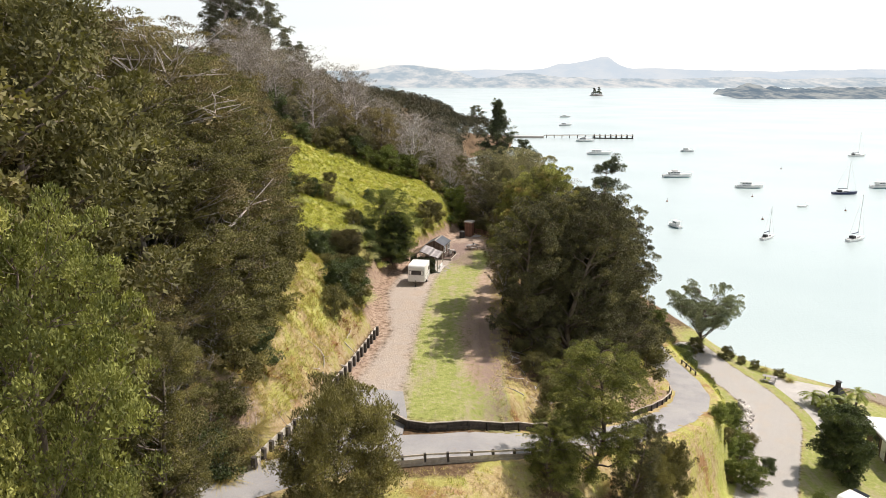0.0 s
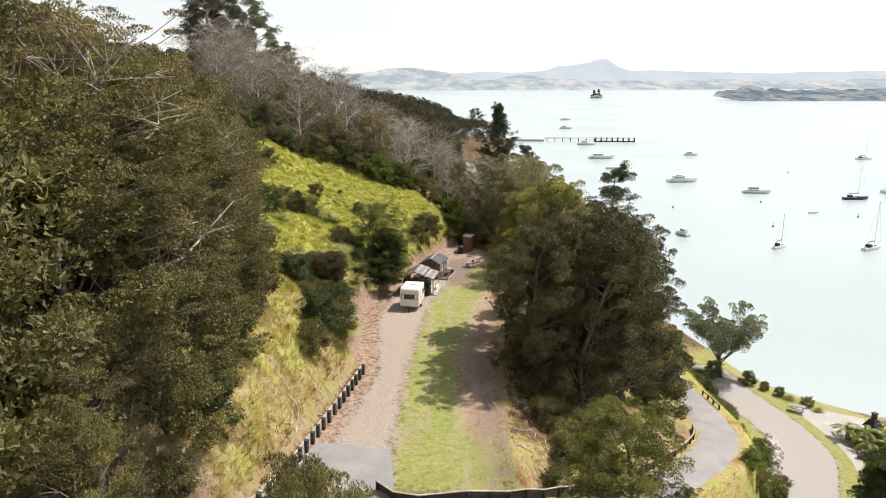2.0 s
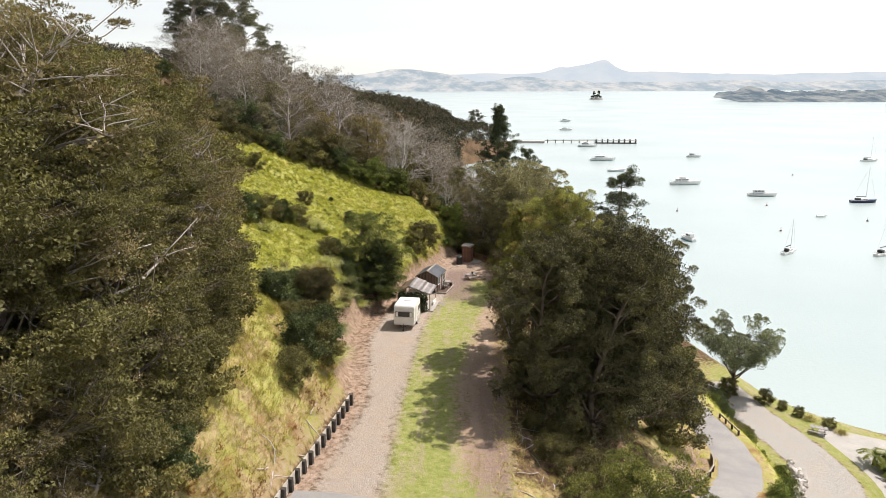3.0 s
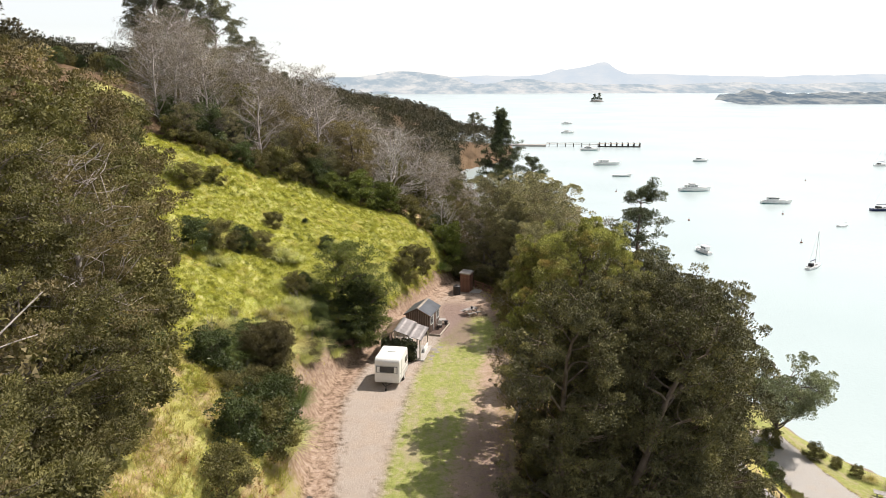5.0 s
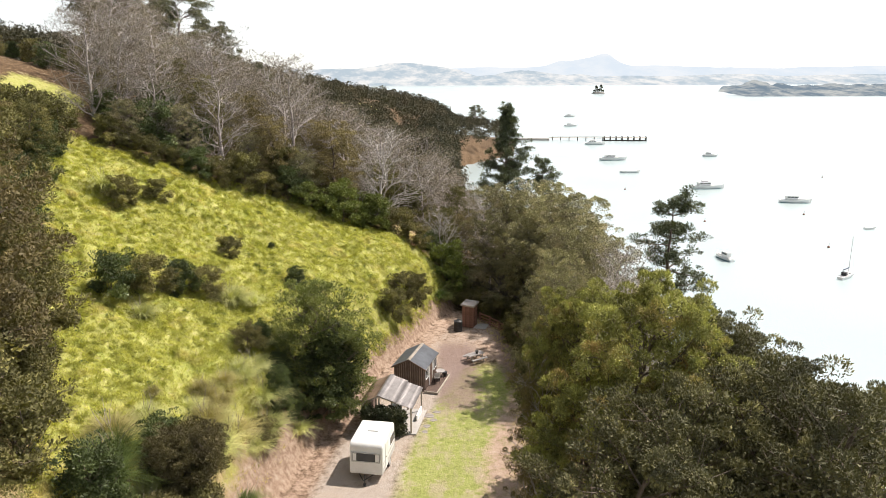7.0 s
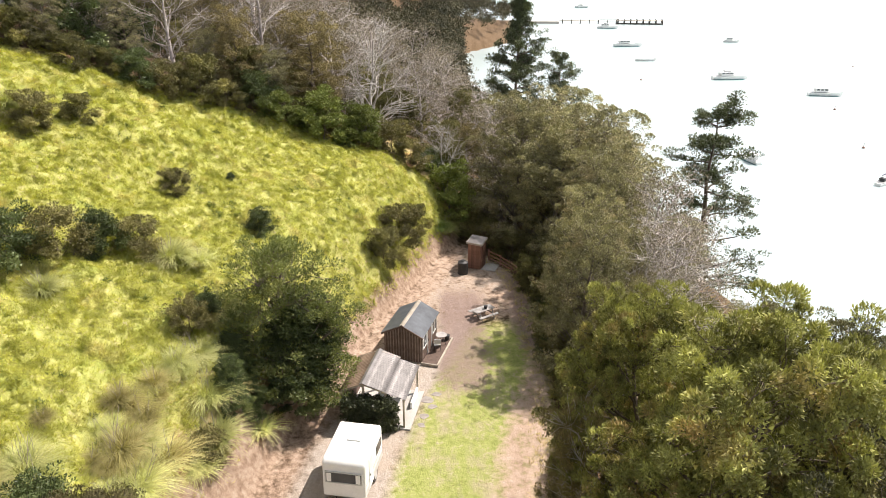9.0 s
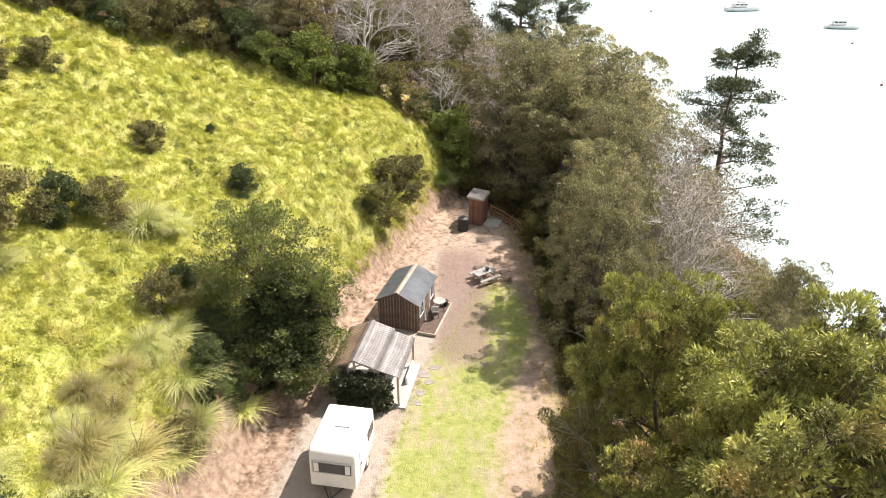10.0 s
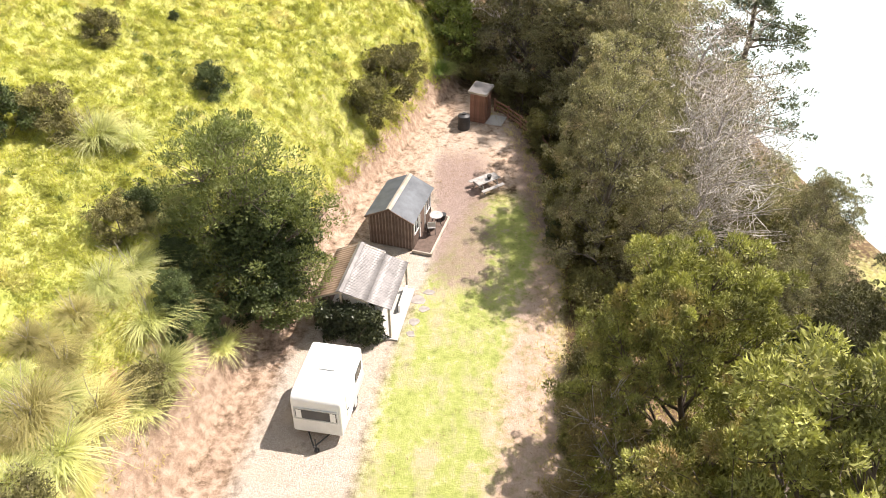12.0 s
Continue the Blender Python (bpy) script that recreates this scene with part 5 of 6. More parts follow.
def privy():
    h = thing("privy", pose(3.95, 102.35, PLATFORM, 0, 0, -20), "narrow red-brown timber outdoor toilet with flat roof", "outhouse")
    w, d, t = 1.0, 1.35, 2.05
    part("wall", box(bmesh.new(), (w, d, t), (0, 0, t / 2 + 0.03), bevel=0.01), RED_WOOD, h)
    slat = bmesh.new()
    box(slat, (0.115, 0.025, t - 0.06), (0, 0, t / 2 + 0.03), bevel=0.008)
    me = bpy.data.meshes.new("plank")
    slat.to_mesh(me)
    slat.free()
    me.materials.append(RED_WOOD)
    for i in range(8):
        for sy in (-1, 1):
            b = new("plank", me)
            b.parent = h
            b.matrix_basis = pose(-w / 2 + 0.0625 + 0.125 * i, sy * (d / 2 + 0.012), 0)
    for i in range(11):
        for sx in (-1, 1):
            b = new("plank", me)
            b.parent = h
            b.matrix_basis = pose(sx * (w / 2 + 0.012), -d / 2 + 0.062 + 0.1226 * i, 0, 0, 0, 90)
    part("roof", box(bmesh.new(), (w + 0.26, d + 0.26, 0.06), (0, 0, t + 0.17), (0, 3, 0), 0.01), TIN, h, "flat iron roof")
    bm = bmesh.new()
    for sy in (-1, 1):
        box(bm, (w + 0.28, 0.04, 0.15), (0, sy * (d / 2 + 0.13), t + 0.11), (0, 3, 0), 0.008)
    for sx in (-1, 1):
        box(bm, (0.04, d + 0.22, 0.15), (sx * (w / 2 + 0.13), 0, t + 0.11 - sx * 0.03), bevel=0.008)
    part("fascia", bm, PALE_WOOD, h, "pale fascia board")
    dr = part("door", box(bmesh.new(), (0.05, 0.72, 1.82), (w / 2 + 0.04, 0.1, 0.98), bevel=0.01), RED_WOOD, h)
    part("latch", box(bmesh.new(), (0.04, 0.10, 0.04), (w / 2 + 0.08, -0.18, 1.0), bevel=0.008), BLACK, dr)
    part("step_slab", box(bmesh.new(), (1.1, 1.3, 0.08), (w / 2 + 0.62, 0.05, 0.02), bevel=0.02), CONCRETE, h, "pale concrete door slab")
    k = thing("water_tank", pose(2.82, 100.95, PLATFORM), "black ribbed plastic water tank beside the outdoor toilet", "water tank")
    part("body", rod(bmesh.new(), (0, 0, 0), (0, 0, 0.96), 0.385, 0.385, 24), BLACK, k)
    for i in range(6):
        part("rib", rod(bmesh.new(), (0, 0, 0.16 * i + 0.01), (0, 0, 0.16 * i + 0.12), 0.40, 0.40, 24), BLACK, k)
    part("dome", rod(bmesh.new(), (0, 0, 0.95), (0, 0, 1.05), 0.39, 0.18, 24), BLACK, k)
    part("lid", rod(bmesh.new(), (0, 0, 1.05), (0, 0, 1.12), 0.15, 0.14, 18), BLACK, k)


privy()


def picnic_table(m, label):
    t = thing("picnic_table", m, label, "picnic table")
    for i in range(5):
        part("top_board", box(bmesh.new(), (1.8, 0.14, 0.04), (0, -0.31 + 0.155 * i, 0.74), bevel=0.008), GREY_WOOD, t)
    for sy in (-1, 1):
        for k in (0, 1):
            part("seat_board", box(bmesh.new(), (1.8, 0.13, 0.04), (0, sy * (0.66 + 0.145 * k), 0.44), bevel=0.008), GREY_WOOD, t)
    for x in (-0.6, 0.6):
        part("cross_bar", box(bmesh.new(), (0.05, 1.6, 0.10), (x, 0, 0.37), bevel=0.008), GREY_WOOD, t)
        for sy in (-1, 1):
            part("leg", box(bmesh.new(), (0.05, 0.10, 0.86), (x + 0.05, sy * 0.42, 0.36), (sy * 28, 0, 0), 0.008), GREY_WOOD, t)
    return t


picnic_table(pose(4.05, 93.9, PLATFORM, 0, 0, 35) @ Matrix.Scale(0.86, 4), "weathered grey timber picnic table on the terrace")
picnic_table(pose(43.4, 86.0, level(43.4, 86.0), 0, 0, -30), "weathered timber picnic table on the shore lawn")
b = thing("bucket", pose(4.2, 93.9, PLATFORM + 0.655), "small black bucket on the picnic table", "bucket")
part("body", rod(bmesh.new(), (0, 0, 0), (0, 0, 0.22), 0.09, 0.13, 16), BLACK, b)
part("rim", rod(bmesh.new(), (0, 0, 0.20), (0, 0, 0.23), 0.14, 0.14, 16), BLACK, b)


# ---- walls and fences ----
def post_row(name, label, pts, gap, high, boards, cap, post_mat, board_mat, cap_mat, lift=0.0, thick=0.16, rails=(), category="fence"):
    """Posts along a line with boards, rails or a cap between each pair."""
    line = [Vector((q.x, q.y, 0)) for q in glide([(*p[:2], 0) for p in pts], 0.2)]
    spots, run, last = [line[0]], 0.0, line[0]
    for q in line[1:]:
        run += (q - last).length
        last = q
        if run >= gap:
            spots.append(q)
            run = 0.0
    root = thing(name, pose(spots[0].x, spots[0].y, level(spots[0].x, spots[0].y)), label, category)
    inv = root.matrix_basis.inverted()
    pm = bpy.data.meshes.new("post")
    bm = box(bmesh.new(), (thick, thick, high + 0.5), (0, 0, (high - 0.5) / 2), bevel=0.02)
    bm.to_mesh(pm)
    bm.free()
    pm.materials.append(post_mat)
    r = random.Random(len(spots))
    feet = []
    for i, q in enumerate(spots):
        a, b2 = spots[max(i - 1, 0)], spots[min(i + 1, len(spots) - 1)]
        yaw = math.degrees(math.atan2((b2 - a).y, (b2 - a).x))
        g = Vector((q.x, q.y, level(q.x, q.y) + lift))
        feet.append(g)
        ob = new("post", pm)
        ob.parent = root
        ob.matrix_basis = inv @ pose(g.x, g.y, g.z, r.gauss(0, 1.2), r.gauss(0, 1.2), yaw)
    for a, b2 in zip(feet, feet[1:]):
        mid, run = (a + b2) / 2, b2 - a
        yaw, ln = math.degrees(math.atan2(run.y, run.x)), math.hypot(run.x, run.y)
        slope = -math.degrees(math.atan2(run.z, ln))
        away = Vector((-run.y, run.x, 0)).normalized()
        if cap:
            part("cap_rail", box(bmesh.new(), (run.length + 0.02, cap[0], cap[1]), tuple(inv @ (mid + Vector((0, 0, high + cap[1] / 2 + 0.005)))), (0, slope, yaw), 0.01), cap_mat, root)
        for k in range(boards):
            z = high * (k + 0.5) / boards
            part("board", box(bmesh.new(), (run.length, 0.045, high / boards - 0.012), tuple(inv @ (mid + away * 0.07 + Vector((0, 0, z)))), (0, slope, yaw), 0.006), board_mat, root)
        for z, rh in rails:
            part("rail", box(bmesh.new(), (run.length + 0.03, 0.05, rh), tuple(inv @ (mid - away * 0.06 + Vector((0, 0, z)))), (0, slope + r.gauss(0, 0.6), yaw), 0.006), cap_mat, root)
    return root


def beside(line, a, b, off):
    """Points along a road line, a set distance to its side."""
    out = []
    for i in range(a, b, 4):
        t = (line[i + 1] - line[i - 1])
        t = Vector((t.x, t.y, 0)).normalized()
        q = line[i] + Vector((-t.y, t.x, 0)) * off
        out.append((q.x, q.y))
    return out


near = lambda x, y: min(range(len(DRIVE_LINE)), key=lambda i: (DRIVE_LINE[i].x - x) ** 2 + (DRIVE_LINE[i].y - y) ** 2)
post_row("retaining_wall", "low retaining wall of stout black posts and pale boards", [(-11.3, 37.6), (-10.4, 40.8), (-9.05, 45.0), (-8.2, 49.0), (-7.0, 55.0), (-6.0, 60.8)], 0.9, 0.85, 3, None,
         POST_WOOD, PALE_BOARD, PALE_BOARD, thick=0.30, category="retaining wall")
post_row("retaining_wall", "low dark timber retaining wall with pale cap above the driveway", [(-3.4, 43.9), (-2.4, 42.9)] + beside(DRIVE_LINE, near(-1, 40.5), near(26.8, 71), 2.15), 1.35, 0.62, 3, (0.14, 0.05),
         POST_WOOD, DARK_BOARD, PALE_WOOD, category="retaining wall")
post_row("roadside_fence", "dark post-and-board roadside fence with weathered top rail", beside(DRIVE_LINE, near(-6, 39), near(12, 49), -2.0), 1.35, 0.78, 0, None,
         POST_WOOD, DARK_BOARD, PALE_WOOD, rails=((0.70, 0.12), (0.34, 0.22), (0.10, 0.22)))
post_row("roadside_rail", "short weathered timber guard rail beside the lower drive", beside(DRIVE_LINE, near(27, 75), near(27, 80.5), -2.1), 1.4, 0.5, 0, None, POST_WOOD, DARK_BOARD, PALE_WOOD, rails=((0.40, 0.2),))
post_row("timber_fence", "brown post-and-rail timber fence closing the terrace", [(5.0, 103.4), (6.3, 101.6), (7.6, 99.2), (8.4, 97)], 1.25, 0.95, 0, None, RED_WOOD, RED_WOOD, RED_WOOD, thick=0.11, rails=((0.28, 0.10), (0.55, 0.10), (0.84, 0.11)))


def slab(name, corners, z, mat, label, cat, thick=0.12):
    bm = bmesh.new()
    f = bm.faces.new([bm.verts.new((x, y, z)) for x, y in corners])
    if f.normal.z < 0:
        f.normal_flip()
    r = bmesh.ops.extrude_face_region(bm, geom=[f])
    bmesh.ops.translate(bm, vec=(0, 0, -thick), verts=[g for g in r["geom"] if isinstance(g, bmesh.types.BMVert)])
    bmesh.ops.recalc_face_normals(bm, faces=bm.faces)
    me = bpy.data.meshes.new(name)
    bm.to_mesh(me)
    bm.free()
    me.materials.append(mat)
    return tagged(new(name, me), label, cat, kind="structure")


slab("pavement", [(-7.9, 49.3), (-5.4, 49.0), (-3.0, 48.4), (-2.5, 44.5), (-2.7, 42.0), (-5.0, 40.6), (-9.4, 38.6), (-10.2, 40.5), (-8.9, 45.0)], PLATFORM + 0.085, ASPHALT, "grey sealed parking pad at the head of the driveway", "paving", 0.4)


# ---- grasses ----
def blades(bases, ln, width, lean, rs, seg=3, spread=1.0):
    """Arching strap leaves from many feet: verts and faces."""
    n = len(bases)
    ang = rs.uniform(0, 6.283, n)
    out = np.stack([np.cos(ang), np.sin(ang), np.zeros(n)], 1) * spread
    L = ln * rs.uniform(0.6, 1.15, n)
    a = lean * rs.uniform(0.3, 1.3, n)
    side = np.stack([-np.sin(ang), np.cos(ang), np.zeros(n)], 1)
    rows = []
    for k in range(seg + 1):
        t = k / seg
        p = bases + out * (L * (a * t * 0.55 + a * 0.45 * t ** 2))[:, None] + np.array([0, 0, 1.0]) * (L * (t - 0.62 * np.minimum(a, 1.3) * t ** 2.4))[:, None]
        w = width * (1 - 0.9 * t) * 0.5
        rows.append((p - side * w, p + side * w))
    v = np.stack([r for pair in rows for r in pair], 1).reshape(-1, 3)
    per = 2 * (seg + 1)
    f = []
    for k in range(seg):
        o = np.arange(n) * per + 2 * k
        f.append(np.stack([o, o + 1, o + 3, o + 2], 1))
    return v, np.concatenate(f)


def quad_object(name, v, f, mat, parent=None):
    me = bpy.data.meshes.new(name)
    me.from_pydata(v.tolist(), [], f.tolist())
    me.materials.append(mat)
    ob = new(name, me)
    ob.parent = parent
    return ob


def pampas(seed, label, leaf, ln=1.4, n=800):
    rs = np.random.RandomState(seed)
    root = thing("pampas_grass", Matrix(), label, "tussock grass")
    b = np.zeros((n, 3))
    b[:, :2] = rs.normal(0, 0.17, (n, 2))
    b[:, 2] = -0.1
    v, f = blades(b, ln, 0.036, 1.0, rs, 5)
    quad_object("leaves", v, f, leaf, root)
    r = random.Random(seed)
    runs = [bend((r.gauss(0, 0.1), r.gauss(0, 0.1), 0), (r.gauss(0, 0.5), r.gauss(0, 0.5), ln * r.uniform(0.9, 1.25)), 0.012, 0.006, r, 0.06, 4) for _ in range(5)]
    v2, f2 = tubes(runs, 4)
    mesh_object("stalk", v2, f2, PALE_WOOD, root)
    return root


pamps = [pampas(1, "big clump of arching pampas grass, pale green with straw tips", PAMPAS_LEAF), pampas(2, "big clump of arching pampas grass, straw coloured", STRAW_LEAF), pampas(3, "clump of green flax-like tussock on the bank", GREEN_BLADE, 1.35)]
spots = [(-13.0, 85.6, 1.15, 0), (-11.6, 85.9, 0.7, 0), (-14.2, 86.0, 0.75, 1), (-10.0, 83.6, 1.2, 0), (-10.5, 82.6, 0.9, 1), (-9.4, 78.6, 1.15, 0), (-8.9, 77.4, 1.1, 0), (-9.9, 74.4, 1.25, 1), (-10.9, 73.4, 1.2, 1), (-10.2, 72.6, 1.1, 0), (-9.2, 75.8, 0.9, 0),
         (-24.2, 92.6, 1.3, 0), (-12.8, 67.4, 1.2, 2), (-13.4, 68.6, 1.2, 1), (-12.2, 65.6, 1.2, 2), (-8.4, 68.6, 1.0, 2), (-8.2, 64.6, 1.0, 0), (-7.9, 62.8, 1.1, 0), (-8.0, 66.2, 1.1, 2), (-13.8, 37.6, 0.8, 1), (-8.6, 71.2, 0.9, 2), (-7.6, 80.0, 0.8, 0), (1.0, 106.3, 0.9, 2),
         (1.6, 107.4, 0.9, 0), (-12.6, 70.6, 1.0, 0), (-11.6, 69.0, 1.1, 2), (30.8, 92.6, 0.9, 2), (44.2, 89.4, 0.7, 1), (46.0, 86.0, 0.6, 1), (-16.8, 80.2, 0.9, 0)]
for k, (x, y, s) in enumerate(band):
    if k % 4 in (1, 2):
        spots.append((x, y, s * 1.0, rng.choice((0, 0, 0, 1, 1))))
for k in range(9):
    y = rng.uniform(69, 78)
    spots.append((float(toe_x(y)) - rng.uniform(2.0, 6.2), y, rng.uniform(0.4, 0.8), rng.choice((0, 1, 1))))
for x, y, s, k in spots:
    tagged(place(pamps[k], x, y, s, rng.uniform(0, 360), -0.05, s * rng.uniform(0.95, 1.15)), group="pampas and tussocks")
dryheap = pampas(7, "collapsed heap of dead straw-coloured flax leaves", DRY_LEAF, 1.3, 400)
for x, y, s in ((-11.6, 39.2, 1.0), (-12.3, 40.2, 1.1), (-12.9, 36.4, 0.8)):
    c = place(dryheap, x, y, s, rng.uniform(0, 360), 0.0, s * 1.35)
    c.scale = (s * 1.5, s * 1.5, s * 0.45)
    tagged(c, group="dead flax heaps")
for ob in pamps + [dryheap]:
    forget(ob)


def tuft_field(name, label, count, x0, x1, y0, y1, keep, ln, per, mat, seed, lean=0.9, width=0.03):
    rs = np.random.RandomState(seed)
    x, y = rs.uniform(x0, x1, count), rs.uniform(y0, y1, count)
    ok = keep(x, y, rs)
    x, y = x[ok], y[ok]
    z = height(x, y)
    b = np.repeat(np.stack([x, y, z - 0.03], 1), per, axis=0)
    b[:, :2] += rs.normal(0, 0.07, (len(b), 2))
    v, f = blades(b, ln, width, lean, rs, 1)
    n = len(b)
    tri = np.stack([np.arange(n) * 4, np.arange(n) * 4 + 1, np.arange(n) * 4 + 3], 1)
    return tagged(quad_object(name, v, tri, mat), label, "grass", kind="stuff")


def on_turf(x, y, rs):
    d = toe_x(y) - x
    back = np.interp(x, [-60, -28, -20.5, -15, -9.5, -4, 3], [88, 99, 102, 105, 108, 109, 110])
    front = np.interp(x, [-40, -23, -21.5, -17.5, -15, -12, -8], [100, 84, 77, 71, 66, 61, 58])
    te = np.interp(y, [60, 66, 72, 78, 84, 90, 96, 104, 112], [6, 3.4, 2.8, 2.8, 1.9, 1.3, 1.0, 1.0, 1.2])
    patch = waves(x, y, 3.0, 41) + 0.6 * waves(x, y, 1.3, 42)
    return (d > te - 0.4) & (y < back + 0.8) & (y > front - 1) & (patch + rs.normal(0, 0.35, len(x)) > -0.8)


def on_bank(x, y, rs):
    d = toe_x(y) - x
    return (d > 0.9) & (d < 7) & (y < 68) & (waves(x, y, 2.5, 43) + rs.normal(0, 0.4, len(x)) > -0.15)


def on_clay(x, y, rs):
    d = toe_x(y) - x
    return (d > 0.7) & (d < 3.4) & (waves(x, y, 2.2, 45) + 0.25 * (d - 1.8) + rs.normal(0, 0.4, len(x)) > 0.1)


def on_low(x, y, rs):
    dd, _ = near_line(x, y, DRIVE_LINE)
    td, _ = near_line(x, y, TRACK_LINE)
    return (dd > 2.6) & (td > 4.0) & (x > 19) & (x < shelf_x(y) + 1) & (y < 94) & (waves(x, y, 3.5, 44) + rs.normal(0, 0.4, len(x)) > -0.2)


def on_edge(x, y, rs):
    dd, _ = near_line(x, y, DRIVE_LINE)
    return (dd > 2.6) & (x > edge_x(y) - 1.2) & (x < edge_x(y) + 6) & (y < 104) | (dd > 2.6) & (y < 38.5) & (x > -8) & (x < 14)


def mound_field(name, label, count, x0, x1, y0, y1, keep, radius, ln, per, mat, seed):
    """Turf grown into low mounds: short blades lying outwards over each mound."""
    rs = np.random.RandomState(seed)
    x, y = rs.uniform(x0, x1, count), rs.uniform(y0, y1, count)
    ok = keep(x, y, rs)
    x, y = x[ok], y[ok]
    size = rs.uniform(0.5, 1.3, len(x)) * radius
    n = len(x) * per
    a, q = rs.uniform(0, 6.283, n), np.sqrt(rs.rand(n))
    rr = np.repeat(size, per) * q
    bx, by = np.repeat(x, per) + np.cos(a) * rr, np.repeat(y, per) + np.sin(a) * rr
    bz = np.repeat(height(x, y), per) * 0.35 + height(bx, by) * 0.65 - 0.04 + np.repeat(size, per) * 0.55 * (1 - q ** 2)
    base = np.stack([bx, by, bz], 1)
    out = np.stack([np.cos(a), np.sin(a), np.full(n, 0.55)], 1) + rs.normal(0, 0.45, (n, 3))
    out /= np.linalg.norm(out, axis=1)[:, None]
    side = np.cross(out, np.array([0, 0, 1.0]))
    side /= np.linalg.norm(side, axis=1)[:, None] + 1e-9
    L = (ln * rs.uniform(0.6, 1.3, n))[:, None]
    v = np.stack([base - side * 0.022, base + side * 0.022, base + out * L], 1).reshape(-1, 3)
    return tagged(leaf_object(name, v, mat, None), label, "grass", kind="stuff")


mound_field("turf_mounds", "long yellow-green kikuyu turf grown into low mounds over the hillside", 27000, -30, 2, 60, 110, on_turf, 0.25, 0.17, 36, TURF_LEAF, 51)
tuft_field("turf_tufts", "loose yellow-green kikuyu turf between the mounds", 26000, -28, 2, 60, 110, on_turf, 0.28, 8, TURF_LEAF, 58)
def on_weed(x, y, rs):
    return on_turf(x, y, rs) & (waves(x, y, 6.0, 71) + 0.5 * waves(x, y, 2.0, 72) > 0.12)


mound_field("turf_weeds", "small dark green weed tufts scattered through the turf", 1500, -28, 1, 62, 109, on_weed, 0.22, 0.2, 50, GREEN_BLADE, 59)
tuft_field("bank_grass", "dry straw and green grass on the bank", 24000, -20, -6, 28, 68, on_bank, 0.42, 8, DRY_LEAF, 52)
def on_bank_green(x, y, rs):
    d = toe_x(y) - x
    return (d > 0.8) & (d < 6) & (y < 66) & (waves(x, y, 5.0, 47) + 0.4 * waves(x, y, 1.5, 48) + rs.normal(0, 0.2, len(x)) > 0.0)


def on_fern(x, y, rs):
    d = toe_x(y) - x
    return (d > 0.6) & (d < 5.5) & (waves(x, y, 5.5, 49) + 0.4 * waves(x, y, 1.6, 50) + rs.normal(0, 0.15, len(x)) > 0.3)


tuft_field("bank_green_grass", "bright yellow-green grass in patches on the bank", 16000, -20, -6, 34, 66, on_bank_green, 0.40, 8, TURF_LEAF, 56)
tuft_field("dead_bracken", "rusty dead bracken in patches on the bank", 7000, -18, -6, 36, 62, on_fern, 0.38, 8, FERN_LEAF, 57, 1.1, 0.04)
tuft_field("clay_bank_grass", "thin dry grass on the clay bank behind the huts", 9000, -12, 3, 64, 108, on_clay, 0.30, 7, DRY_LEAF, 55)
tuft_field("roadside_grass", "rank green and yellow grass beside the lower drive", 9000, 19, 37, 44, 95, on_low, 0.55, 8, TURF_LEAF, 53)
tuft_field("verge_grass", "dry tufted grass along the terrace's edge", 14000, -8, 16, 24, 104, on_edge, 0.40, 8, DRY_LEAF, 54)


def litter(name, label, count, keep, x0, x1, y0, y1, size, mat, seed):
    """Fallen leaves and bark lying about."""
    rs = np.random.RandomState(seed)
    x, y = rs.uniform(x0, x1, count), rs.uniform(y0, y1, count)
    ok = keep(x, y)
    x, y = x[ok], y[ok]
    c = np.stack([x, y, height(x, y) + 0.02], 1)
    n = len(c)
    a = rs.uniform(0, 6.283, n)
    s = size * rs.uniform(0.5, 1.5, n)
    u = np.stack([np.cos(a) * s, np.sin(a) * s, rs.normal(0, 0.25, n) * s], 1)
    w = np.stack([-np.sin(a) * s, np.cos(a) * s, rs.normal(0, 0.25, n) * s], 1) * 0.35
    v = np.stack([c - u, c + w, c + u], 1).reshape(-1, 3)
    return tagged(leaf_object(name, v, mat, None), label, "leaf litter", kind="stuff")


litter("leaf_litter", "brown fallen leaves scattered over the terrace", 9000, lambda x, y: (x > toe_x(y) + 0.2) & (x < edge_x(y)) & (waves(x, y, 4, 61) + 0.12 * (x - 3) > 0.0), -8, 9, 50, 106, 0.06, LITTER_LEAF, 62)
litter("clay_rubble", "crumbled clay clods at the bank's foot", 16000, lambda x, y: (x > toe_x(y) - 2.2) & (x < toe_x(y) + 1.2), -15, 3, 32, 107, 0.09, CLAY_CLOD, 63)


def fallen_wood():
    """Cut branches and brushwood dumped along the terrace's edge and on the slopes."""
    r = random.Random(12)
    for k in range(46):
        if k < 26:
            x, y = r.uniform(5.6, 9.2), r.uniform(46, 60)
        elif k < 36:
            x, y = r.uniform(-14, -10.5), r.uniform(36, 43)
        else:
            x, y = r.uniform(-9.5, -8.0), r.uniform(44, 58)
        ln, a = r.uniform(0.7, 2.4), r.uniform(0, 6.283)
        e = (x + ln * math.cos(a), y + ln * math.sin(a))
        z0, z1 = level(x, y) + 0.06, level(*e) + 0.08
        root = thing("fallen_branch", pose(x, y, z0), "grey fallen branch lying on the slope", "branch", "fallen branches")
        runs = [bend((0, 0, 0), (e[0] - x, e[1] - y, z1 - z0), r.uniform(0.02, 0.06), 0.012, r, 0.06, 5)]
        part_runs = [bend(runs[0][2][0], runs[0][2][0] + Vector((r.gauss(0, 0.5), r.gauss(0, 0.5), 0.25)), 0.018, 0.006, r, 0.1, 3)]
        v, f = tubes(runs)
